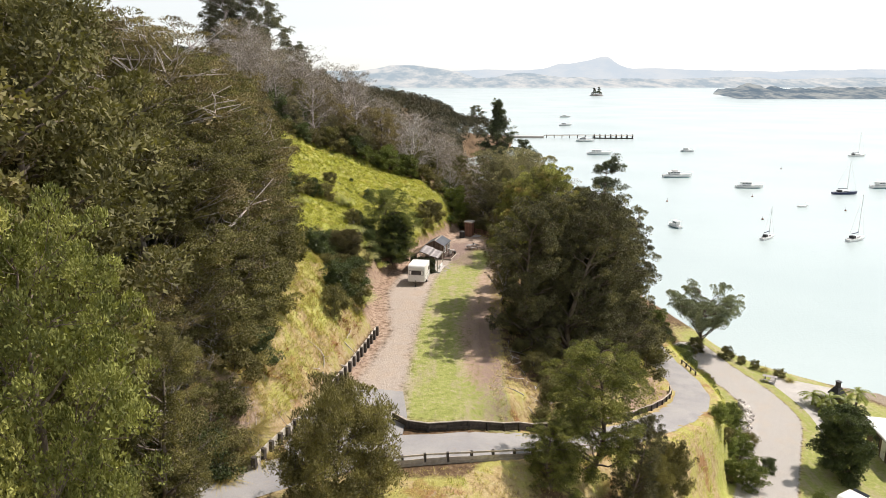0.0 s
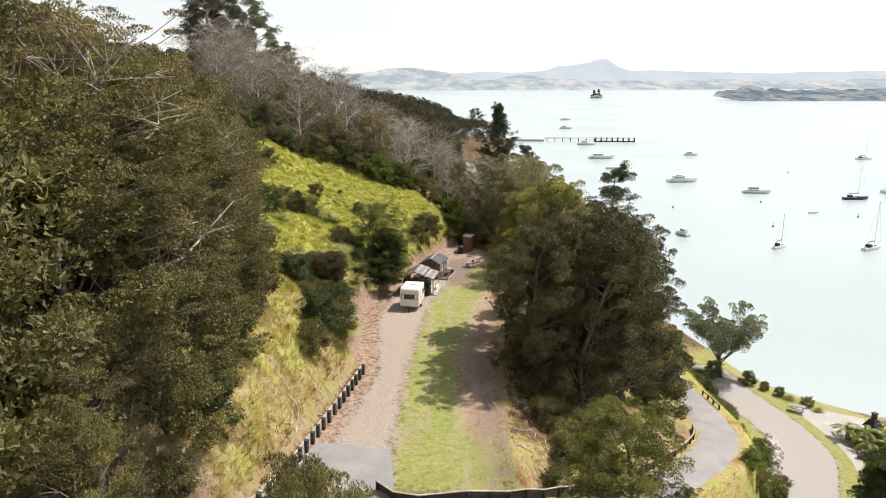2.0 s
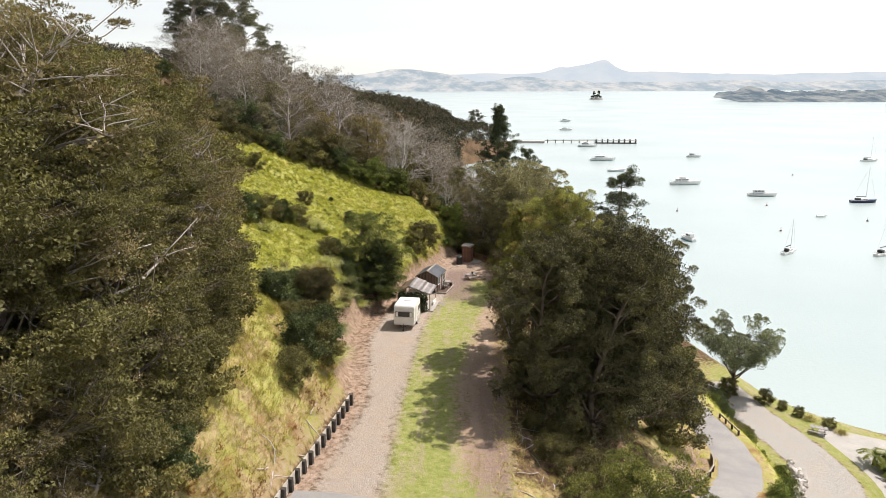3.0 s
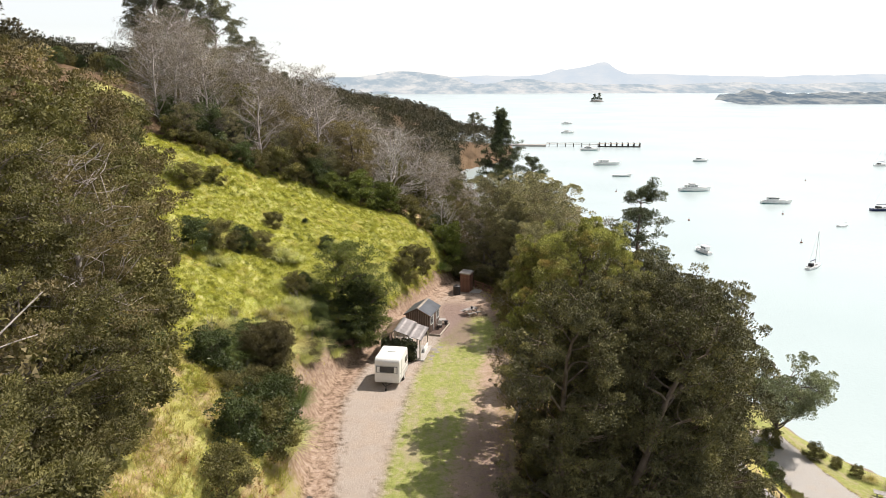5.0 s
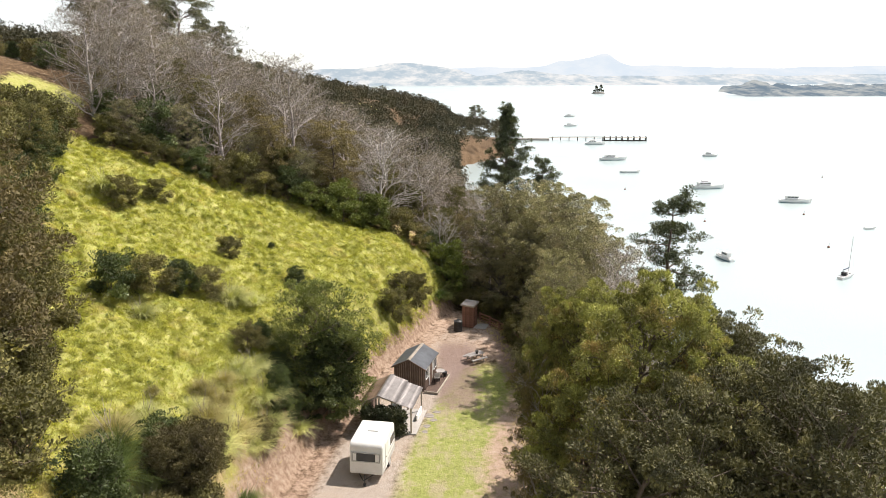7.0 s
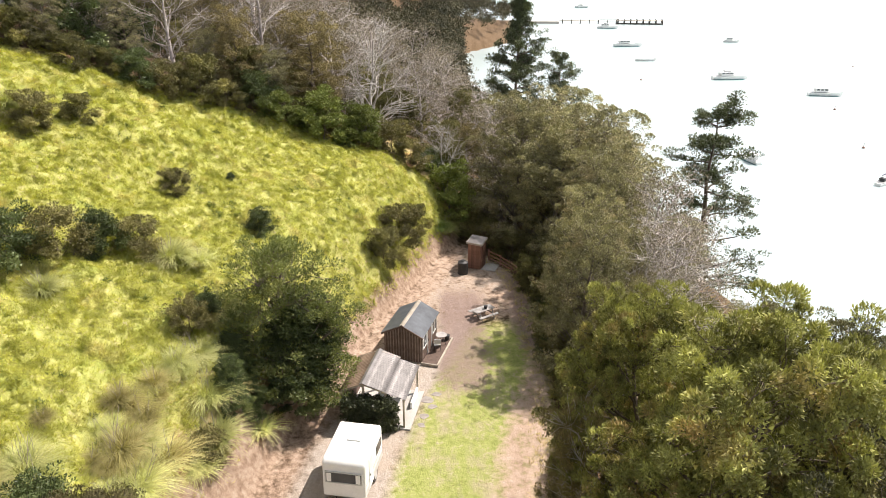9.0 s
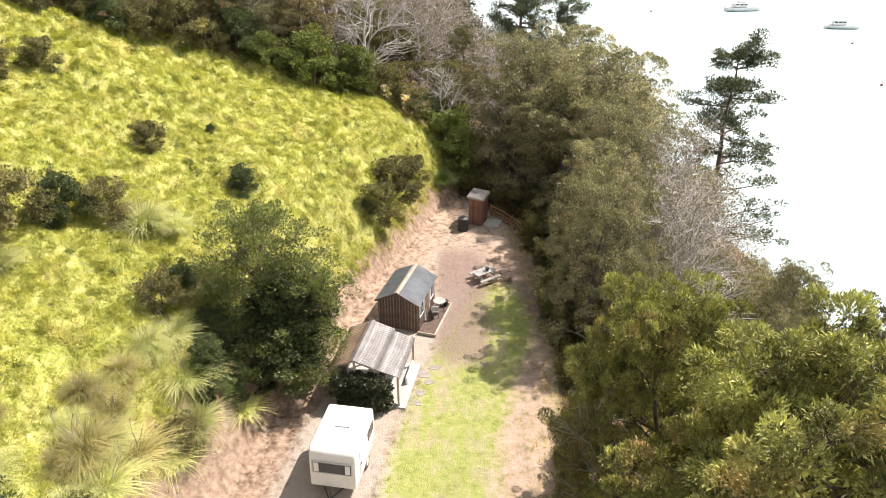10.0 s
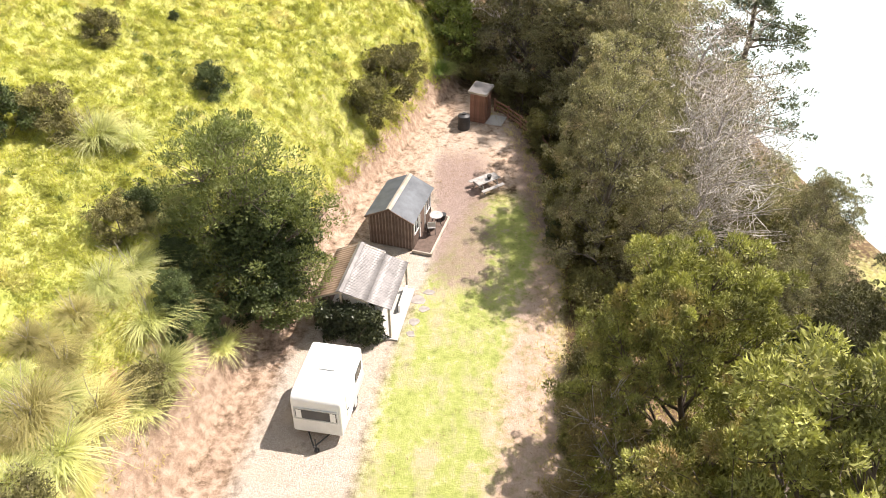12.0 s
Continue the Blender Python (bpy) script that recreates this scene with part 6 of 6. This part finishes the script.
        mesh_object("stick", v, f, PALE_BARK, root, False)
        v, f = tubes(part_runs)
        mesh_object("side_twig", v, f, PALE_BARK, root, False)


fallen_wood()


# ---- the shore ----
slab("pavement_apron", [(41.2, 79.5), (42.2, 84.6), (44.5, 87.6), (50.5, 84.0), (48.0, 79.6), (45.6, 75.5), (43.0, 72.0), (41.0, 73.0)], 2.42, CONCRETE, "pale concrete boat apron down to the beach", "paving", 0.8)


def stone_wall():
    """Piled pale boulders that hold the bank above the gravel track."""
    root = thing("boulder_wall", pose(33.5, 68, 3.0), "bank of piled pale boulders beside the gravel track", "stone wall")
    inv = root.matrix_basis.inverted()
    r = random.Random(8)
    kinds = []
    for k in range(6):
        bm = bmesh.new()
        bmesh.ops.create_icosphere(bm, subdivisions=1, radius=0.5)
        for v in bm.verts:
            v.co *= r.uniform(0.75, 1.15)
        me = bpy.data.meshes.new("stone")
        bm.to_mesh(me)
        bm.free()
        me.materials.append(STONE)
        kinds.append(me)
    line = [q for q in TRACK_LINE if 64 < q.y < 80]
    for i in range(len(line) - 1):
        t = line[i + 1] - line[i]
        nrm = Vector((-t.y, t.x, 0)).normalized()
        for k in range(5):
            p = line[i] + nrm * (2.75 + 0.22 * k + r.uniform(-0.1, 0.1)) + Vector((r.uniform(-0.3, 0.3), r.uniform(-0.3, 0.3), 0))
            ob = new("stone", r.choice(kinds))
            ob.parent = root
            s = r.uniform(0.5, 0.95)
            ob.matrix_basis = inv @ pose(p.x, p.y, line[i].z + 0.1 + 0.24 * k, r.uniform(0, 360), r.uniform(0, 360), r.uniform(0, 360)) @ Matrix.Diagonal((s, s * r.uniform(0.7, 1.1), s * 0.8, 1))


def garden_wall():
    pts = [(44.8, 75.2), (46.4, 74.4), (48.4, 72.6), (50.2, 71.6)]
    root = thing("garden_wall", pose(46.5, 74, 2.4), "curved dark stone garden wall", "garden wall")
    inv = root.matrix_basis.inverted()
    r = random.Random(3)
    line = glide([(*p, 0) for p in pts], 0.42)
    bm = box(bmesh.new(), (0.46, 0.36, 0.24), bevel=0.05)
    me = bpy.data.meshes.new("stone")
    bm.to_mesh(me)
    bm.free()
    me.materials.append(plain_material("dark_stone", (0.14, 0.125, 0.11), (0.24, 0.215, 0.19), 2.5, 0.85, bump=0.5, distance=0.02, fine=14, spread=0.3))
    for i in range(len(line) - 1):
        t = line[i + 1] - line[i]
        for k in range(4):
            ob = new("stone", me)
            ob.parent = root
            q = line[i] + t * (0.5 * (k % 2))
            ob.matrix_basis = inv @ pose(q.x, q.y, level(q.x, q.y) + 0.1 + 0.23 * k, 0, 0, math.degrees(math.atan2(t.y, t.x)) + r.gauss(0, 4))


stone_wall()
garden_wall()


def palm(x, y, tall, seed):
    root = thing("palm", pose(x, y, level(x, y)), "short garden palm with arching yellow-green fronds", "palm", "garden palms")
    r, rs = random.Random(seed), np.random.RandomState(seed)
    v, f = tubes([bend((0, 0, -0.2), (0.1, 0, tall), 0.16, 0.11, r, 0.04, 5)], 7)
    mesh_object("trunk", v, f, BARK, root, False)
    for k in range(16):
        a = k * 2.4
        ln = r.uniform(1.3, 1.9)
        rise = r.uniform(0.1, 0.9)
        pts = [Vector((math.cos(a) * ln * t, math.sin(a) * ln * t, tall + ln * (rise * t - 0.75 * t * t))) for t in (0, 0.2, 0.4, 0.6, 0.8, 1.0)]
        side = Vector((-math.sin(a), math.cos(a), 0))
        vv, ff = [], []
        for p, q in zip(pts, pts[1:]):
            for s in (0, 0.33, 0.66):
                b = p.lerp(q, s)
                for sg in (-1, 1):
                    o = len(vv)
                    vv += [b, b + (q - p) * 0.35, b + side * sg * 0.38 + (q - p) * 0.5 + Vector((0, 0, -0.12))]
                    ff.append((o, o + 1, o + 2))
        mesh_object("frond", vv, ff, PALM_LEAF, root)


for i, (x, y, t) in enumerate(((45.6, 79.2, 1.2), (46.9, 78.0, 1.5), (48.6, 77.6, 1.3), (50.4, 78.2, 2.2), (46.4, 76.6, 1.0))):
    palm(x, y, t, 30 + i)


def fireplace():
    x, y = 49.2, 80.4
    root = thing("outdoor_fireplace", pose(x, y, level(x, y), 0, 0, 20), "dark outdoor fireplace with stepped hood and chimney", "fireplace")
    part("hearth", box(bmesh.new(), (1.5, 0.9, 0.9), (0, 0, 0.45), bevel=0.04), BLACK, root)
    bm = bmesh.new()
    bmesh.ops.create_cone(bm, cap_ends=True, segments=4, radius1=1.1, radius2=0.45, depth=0.9, matrix=pose(0, 0, 1.35, 0, 0, 45))
    part("hood", bm, BLACK, root)
    part("chimney", box(bmesh.new(), (0.45, 0.45, 0.8), (0, 0, 2.1), bevel=0.03), BLACK, root)
    part("cap", box(bmesh.new(), (0.6, 0.6, 0.08), (0, 0, 2.55), bevel=0.02), BLACK, root)
    part("mantel", box(bmesh.new(), (1.9, 0.35, 0.08), (0, -0.6, 0.92), bevel=0.02), PALE_WOOD, root, "pale mantel shelf")


def house():
    x, y = 48.9, 66.2
    z = level(x, y)
    root = thing("house", pose(x, y, z, 0, 0, -8), "low shore house with a pale flat iron roof and dark walls", "house")
    part("wall", box(bmesh.new(), (5.2, 7.0, 2.5), (0, 0, 1.2), bevel=0.03), DARK_WOOD, root)
    part("roof", box(bmesh.new(), (6.2, 8.0, 0.14), (0, 0, 2.62), (0, 3, 0), 0.02), WHITE_PAINT, root, "pale roof")
    part("gutter", box(bmesh.new(), (0.12, 8.0, 0.12), (-3.1, 0, 2.72), bevel=0.02), GREY_PAINT, root)
    for yy in (-2.0, 1.4):
        w = part("window", box(bmesh.new(), (0.06, 1.3, 1.1), (-2.62, yy, 1.35), bevel=0.01), GLASS, root)
        part("window_frame", box(bmesh.new(), (0.05, 1.5, 0.08), (-2.63, yy, 0.76), bevel=0.01), WHITE_PAINT, w)
    d = part("door", box(bmesh.new(), (0.06, 0.9, 2.0), (-2.62, -0.3, 1.05), bevel=0.01), WHITE_PAINT, root)
    part("handle", box(bmesh.new(), (0.06, 0.03, 0.12), (-2.68, -0.62, 1.05), bevel=0.008), BLACK, d)


def car():
    x, y = 38.0, 57.2
    root = thing("car", pose(x, y, level(x, y) + 0.02, 0, 0, -60), "small white parked car beside the track", "car")
    bm = bmesh.new()
    prof = [(-2.05, 0.3), (2.0, 0.3), (2.05, 0.75), (1.25, 0.92), (0.6, 1.45), (-1.2, 1.48), (-1.9, 0.98), (-2.08, 0.8)]
    f = bm.faces.new([bm.verts.new((-0.84, a, b)) for a, b in prof])
    q = bmesh.ops.extrude_face_region(bm, geom=[f])
    bmesh.ops.translate(bm, vec=(1.68, 0, 0), verts=[g for g in q["geom"] if isinstance(g, bmesh.types.BMVert)])
    bmesh.ops.recalc_face_normals(bm, faces=bm.faces)
    bmesh.ops.bevel(bm, geom=list(bm.edges), offset=0.07, segments=2, affect="EDGES", profile=0.5)
    part("body", bm, WHITE_PAINT, root)
    part("windscreen", box(bmesh.new(), (1.45, 0.03, 0.66), (0, 0.95, 1.2), (-50, 0, 0), 0.01), GLASS, root)
    part("rear_window", box(bmesh.new(), (1.4, 0.03, 0.66), (0, -1.58, 1.24), (52, 0, 0), 0.01), GLASS, root)
    for sx in (-1, 1):
        part("side_window", box(bmesh.new(), (0.03, 1.9, 0.36), (sx * 0.842, -0.3, 1.18), bevel=0.01), GLASS, root)
        for yy in (-1.3, 1.3):
            w = part("wheel", rod(bmesh.new(), (sx * 0.70, yy, 0.31), (sx * 0.87, yy, 0.31), 0.31, sides=20), BLACK, root)
            part("rim", rod(bmesh.new(), (sx * 0.85, yy, 0.31), (sx * 0.885, yy, 0.31), 0.19, sides=16), GREY_PAINT, w)
        part("headlight", box(bmesh.new(), (0.3, 0.06, 0.14), (sx * 0.6, 2.03, 0.68), bevel=0.02), GLASS, root)


def hilltop_house():
    x, y = -95.0, 200.0
    root = thing("hilltop_house", pose(x, y, level(x, y) - 0.3, 0, 0, 25), "low grey house with wide windows on the hilltop", "house")
    part("wall", box(bmesh.new(), (12, 7, 3.0), (0, 0, 1.5), bevel=0.05), GREY_PAINT, root)
    part("roof", box(bmesh.new(), (13, 8, 0.3), (0, 0, 3.15), (0, 2, 0), 0.05), TIN, root, "grey iron roof")
    for k in range(4):
        w = part("window", box(bmesh.new(), (2.0, 0.1, 1.6), (-4.2 + 2.8 * k, -3.5, 1.6), bevel=0.02), GLASS, root)
        part("window_frame", box(bmesh.new(), (2.2, 0.12, 0.12), (-4.2 + 2.8 * k, -3.52, 0.75), bevel=0.02), WHITE_PAINT, w)


fireplace()
house()
hilltop_house()
car()


# ---- boats ----
def hull_mesh(ln, beam, deck, mat, parent, flare=0.8):
    """A hull: fine bow, full stern, sheer rising to the bow."""
    n, k = 12, 6
    v, f = [], []
    for i in range(n + 1):
        t = i / n
        half = beam / 2 * (min(1, 0.72 + 0.7 * t) if t < 0.4 else math.sqrt(max(0.0, 1 - ((t - 0.4) / 0.6) ** 2.2)))
        z1 = deck * (0.85 + 0.4 * t * t)
        for j in range(k + 1):
            u = j / k
            s = u * 2 - 1
            x = half * s
            z = z1 if abs(s) == 1 else -0.25
            x = half * s if abs(s) == 1 else half * flare * s * 1.2
            v.append((x, -ln / 2 + ln * t + (0.35 if z > 0 and t == 1 else 0), z))
    for i in range(n):
        for j in range(k):
            o = i * (k + 1) + j
            f.append((o, o + 1, o + k + 2, o + k + 1))
    f.append(tuple(range(k + 1)))
    for i in range(n):
        a, b = i * (k + 1), (i + 1) * (k + 1)
        f.append((a, b, b + k, a + k))
    ob = mesh_object("hull", v, f, mat, parent)
    return ob


def motor_launch(x, y, yaw, ln, label, cabin=True, stripe=True, fly=False):
    root = thing("motor_launch", pose(x, y, 0, 0, 0, yaw), label, "boat", "moored boats")
    beam, deck = ln * 0.31, 0.09 * ln + 0.25
    h = hull_mesh(ln, beam, deck, WHITE_PAINT, root)
    if stripe:
        part("boot_stripe", box(bmesh.new(), (beam * 0.86, ln * 0.86, 0.14), (0, -ln * 0.06, 0.08), bevel=0.03), HULL_TRIM, root, "teal waterline stripe")
    if cabin:
        part("foredeck", box(bmesh.new(), (beam * 0.6, ln * 0.30, 0.3), (0, ln * 0.16, deck + 0.2), bevel=0.1), WHITE_PAINT, root)
        c = part("cabin", box(bmesh.new(), (beam * 0.72, ln * 0.36, 1.15), (0, -ln * 0.12, deck + 0.58), bevel=0.10), WHITE_PAINT, root)
        for sx in (-1, 1):
            for k in range(3):
                part("window", box(bmesh.new(), (0.05, ln * 0.085, 0.42), (sx * beam * 0.362, -ln * 0.24 + k * ln * 0.115, deck + 0.78), bevel=0.02), GLASS, c)
        part("windscreen", box(bmesh.new(), (beam * 0.6, 0.06, 0.45), (0, ln * 0.065, deck + 0.8), bevel=0.02), GLASS, c)
        part("cabin_roof", box(bmesh.new(), (beam * 0.78, ln * 0.44, 0.08), (0, -ln * 0.13, deck + 1.2), bevel=0.03), WHITE_PAINT, root)
        if fly:
            part("flybridge", box(bmesh.new(), (beam * 0.5, ln * 0.18, 0.5), (0, -ln * 0.1, deck + 1.5), bevel=0.08), GREY_PAINT, root)
    part("cockpit", box(bmesh.new(), (beam * 0.66, ln * 0.16, 0.2), (0, -ln * 0.38, deck * 0.86), bevel=0.04), GREY_PAINT, root)
    part("rail", rod(rod(bmesh.new(), (-beam * 0.3, ln * 0.2, deck + 0.75), (0, ln * 0.5, deck + 0.95), 0.025), (beam * 0.3, ln * 0.2, deck + 0.75), (0, ln * 0.5, deck + 0.95), 0.025), GREY_PAINT, root)
    return root


def yacht(x, y, yaw, ln, mast, label, paint):
    root = thing("sailing_yacht", pose(x, y, 0, 0, 0, yaw), label, "boat", "moored boats")
    beam, deck = ln * 0.28, 0.08 * ln + 0.2
    hull_mesh(ln, beam, deck, paint, root)
    c = part("cabin", box(bmesh.new(), (beam * 0.55, ln * 0.34, 0.45), (0, ln * 0.02, deck + 0.2), bevel=0.1), WHITE_PAINT, root)
    for sx in (-1, 1):
        part("window", box(bmesh.new(), (0.04, ln * 0.2, 0.16), (sx * beam * 0.275, ln * 0.02, deck + 0.26), bevel=0.02), GLASS, c)
    part("deck", box(bmesh.new(), (beam * 0.8, ln * 0.62, 0.06), (0, -ln * 0.08, deck * 0.9 + 0.04), bevel=0.02), GREY_PAINT, root)
    part("mast", rod(bmesh.new(), (0, ln * 0.1, deck), (0, ln * 0.1, deck + mast), 0.07, 0.045), GREY_PAINT, root)
    part("boom", rod(bmesh.new(), (0, ln * 0.1, deck + 1.2), (0, -ln * 0.32, deck + 1.15), 0.05), GREY_PAINT, root)
    part("furled_sail", rod(bmesh.new(), (0, ln * 0.08, deck + 1.32), (0, -ln * 0.3, deck + 1.26), 0.13, 0.09), NAVY, root, "furled sail under a dark cover")
    for a in ((0, ln * 0.48, deck + 0.3), (0, -ln * 0.48, deck)):
        part("stay", rod(bmesh.new(), a, (0, ln * 0.1, deck + mast), 0.018), GREY_PAINT, root)
    part("cockpit_cover", box(bmesh.new(), (beam * 0.6, ln * 0.16, 0.7), (0, -ln * 0.22, deck + 0.35), bevel=0.1), BLACK, root, "dark spray hood")
    return root


L = "white motor launch moored in the bay"
motor_launch(101.6, 301.8, -86, 12.5, "long low white motor launch moored in the bay", fly=True)
motor_launch(119.7, 271.2, -98, 10.0, "white cabin launch with dark windows moored in the bay")
motor_launch(66.8, 197.1, 14, 5.8, "small white motor boat seen stern-on at its mooring")
motor_launch(172.5, 271.2, -80, 11, L)
motor_launch(143.0, 410.6, -96, 7.5, L)
motor_launch(96.5, 478.7, -95, 12, L, fly=True)
motor_launch(88.0, 394.9, -88, 13.5, L)
motor_launch(111.0, 643.5, -88, 11, L)
motor_launch(135.5, 787.4, -80, 12, L)
motor_launch(64.0, 700.0, -80, 8, L)
motor_launch(52.0, 900.0, -80, 9, L)
motor_launch(84.0, 347.0, -90, 8.5, "low open white boat at its mooring", cabin=False)
motor_launch(119.6, 229.1, -90, 3.0, "small white dinghy at its mooring", cabin=False, stripe=False)
yacht(86.6, 181.7, -52, 6.2, 8.0, "small white sailing yacht with a dark spray hood", WHITE_PAINT)
yacht(109.0, 179.7, -60, 7.4, 11.5, "white sailing yacht with bare mast at its mooring", WHITE_PAINT)
yacht(148.6, 256.0, -88, 9.0, 11.5, "navy-hulled sailing yacht with bare mast", NAVY)
yacht(228.0, 386.0, -86, 9.0, 12.0, "white sailing yacht with bare mast at its mooring", WHITE_PAINT)


def buoy(x, y):
    root = thing("mooring_buoy", pose(x, y, 0), "small dark mooring buoy on the water", "buoy", "mooring buoys")
    bm = bmesh.new()
    bmesh.ops.create_icosphere(bm, subdivisions=2, radius=0.35, matrix=pose(0, 0, 0.1))
    part("float", bm, RED_WOOD, root)
    part("pole", rod(bmesh.new(), (0, 0, 0.3), (0, 0, 1.2), 0.04), BLACK, root)


for q in ((78, 240), (97, 208), (130, 222), (160, 330), (70, 300), (112, 250)):
    buoy(*q)


def jetty():
    root = thing("jetty", pose(54, 512, 0, 0, 0, -7), "long low timber jetty with a dark floating pontoon at its end", "jetty")
    part("causeway", box(bmesh.new(), (26, 5, 1.6), (6, 0, 0.6), bevel=0.4), STONE, root, "stone causeway")
    part("deck", box(bmesh.new(), (36, 2.2, 0.3), (37, 0, 1.75), bevel=0.05), PALE_WOOD, root)
    for k in range(7):
        for sy in (-0.9, 0.9):
            part("pile", rod(bmesh.new(), (21 + k * 5.5, sy, -1), (21 + k * 5.5, sy, 2.3), 0.22), POST_WOOD, root)
    part("rail", box(bmesh.new(), (36, 0.08, 0.12), (37, -1.05, 2.7), bevel=0.02), PALE_WOOD, root)
    part("pontoon", box(bmesh.new(), (28, 4.0, 0.5), (68, 0, 0.25), bevel=0.08), POST_WOOD, root, "dark pontoon")
    part("upper_deck", box(bmesh.new(), (28, 4.2, 0.25), (68, 0, 2.2), bevel=0.05), PALE_WOOD, root)
    for k in range(8):
        for sy in (-1.8, 1.8):
            part("pile", rod(bmesh.new(), (55 + k * 3.8, sy, -1), (55 + k * 3.8, sy, 2.9), 0.3), POST_WOOD, root)


jetty()


def islet():
    root = thing("islet", pose(385, 1794, 0), "tiny rocky islet with a few dark trees", "islet")
    bm = bmesh.new()
    bmesh.ops.create_icosphere(bm, subdivisions=3, radius=1.0, matrix=Matrix.Diagonal((17, 12, 5, 1)))
    for v in bm.verts:
        v.co *= 1 + 0.16 * noise.noise(v.co * 0.3)
    part("rock", bm, plain_material("islet_rock", (0.16, 0.15, 0.14), (0.26, 0.25, 0.23), 0.2, 0.9, fine=2), root)
    rs = np.random.RandomState(2)
    c = np.array([(-5, 0, 8), (-5, 0, 13), (-6, 0, 17), (5, 0, 9), (6, 0, 15), (6, 0, 19), (0, 0, 7), (10, 0, 6), (-10, 0, 6)], float)
    leaf_object("trees", leaves(c, np.array([4, 3, 2, 4.5, 3, 2, 4, 3, 3.0]), 160, 1.6, rs, 0.5, 0.5), DARK_LEAF, root)


islet()


# ---- distance ----
def far_hills(name, dist, profile, tone, label, depth=500.0, rough=0.0, grain=0.006):
    """A range of hills far over the water, distance haze painted in as glowing colour; profile: (place along the range,
    height).
    """
    px, ph = [float(q[0]) for q in profile], [float(q[1]) for q in profile]
    xs = np.linspace(px[0], px[-1], 520)
    h = np.interp(xs, px, ph)
    h = np.convolve(np.pad(h, 2, mode="edge"), np.array([0.1, 0.2, 0.4, 0.2, 0.1]), mode="valid")
    h += 2.0 * (waves(xs, xs * 0, 160, 7) + 0.5 * waves(xs, xs * 0, 60, 8)) * np.clip(h / 60, 0, 1)
    h += rough * (waves(xs, xs * 0, 30, 17) + 0.8 * waves(xs, xs * 0, 13, 18)) * np.clip(h / 20, 0, 1)
    h = np.maximum(h, 2)
    n = 10
    verts, faces = [], []
    for j in range(n):
        f = j / (n - 1)
        for i, x in enumerate(xs):
            verts.append((x, dist + depth * f, -0.5 + h[i] * f ** 0.9 * (1 + 0.12 * math.sin(i * 0.31 + j * 2.1) * (0 < j < n - 1))))
    for j in range(n - 1):
        for i in range(len(xs) - 1):
            o = j * len(xs) + i
            faces.append((o, o + 1, o + len(xs) + 1, o + len(xs)))
    m, nn, l, p = nodes_of(name + "_haze_tone")
    flat = nn.new("ShaderNodeVectorMath")
    flat.operation = "MULTIPLY"
    flat.inputs[1].default_value = (1.0, 0.4, 3.0)
    l.new(position(nn), flat.inputs[0])
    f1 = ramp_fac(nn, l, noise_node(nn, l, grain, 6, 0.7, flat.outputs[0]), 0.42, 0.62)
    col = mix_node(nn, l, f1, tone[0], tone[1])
    # Black base, unlit: the air's haze is mixed into the emitted colour.
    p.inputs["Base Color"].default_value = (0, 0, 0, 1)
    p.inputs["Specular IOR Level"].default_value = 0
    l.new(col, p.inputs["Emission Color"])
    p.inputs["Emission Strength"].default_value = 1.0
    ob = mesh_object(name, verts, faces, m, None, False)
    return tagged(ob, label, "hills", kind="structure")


# Tones get paler from headland to mountain: haze put into the colour.
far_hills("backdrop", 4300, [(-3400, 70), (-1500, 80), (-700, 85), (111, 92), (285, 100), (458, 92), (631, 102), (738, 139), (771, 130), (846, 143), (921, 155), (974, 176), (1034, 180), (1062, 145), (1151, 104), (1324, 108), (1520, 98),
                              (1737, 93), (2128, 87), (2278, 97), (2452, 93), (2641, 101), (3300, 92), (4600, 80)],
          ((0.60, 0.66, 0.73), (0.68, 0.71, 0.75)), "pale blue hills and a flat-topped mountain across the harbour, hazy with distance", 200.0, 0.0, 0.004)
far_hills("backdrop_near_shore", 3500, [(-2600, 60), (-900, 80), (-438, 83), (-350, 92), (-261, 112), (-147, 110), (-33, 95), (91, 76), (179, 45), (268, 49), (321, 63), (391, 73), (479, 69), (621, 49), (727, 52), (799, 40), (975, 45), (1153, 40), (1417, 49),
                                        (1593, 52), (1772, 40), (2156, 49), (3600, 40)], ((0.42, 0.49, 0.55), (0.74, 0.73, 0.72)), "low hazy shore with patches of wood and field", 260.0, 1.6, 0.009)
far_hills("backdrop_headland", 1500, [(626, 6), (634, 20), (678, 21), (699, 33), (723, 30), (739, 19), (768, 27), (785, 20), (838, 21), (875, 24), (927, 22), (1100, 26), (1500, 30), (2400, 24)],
          ((0.17, 0.22, 0.27), (0.46, 0.47, 0.46)), "low wooded headland across the water, haze painted into its tones", 160.0, 2.0, 0.03)
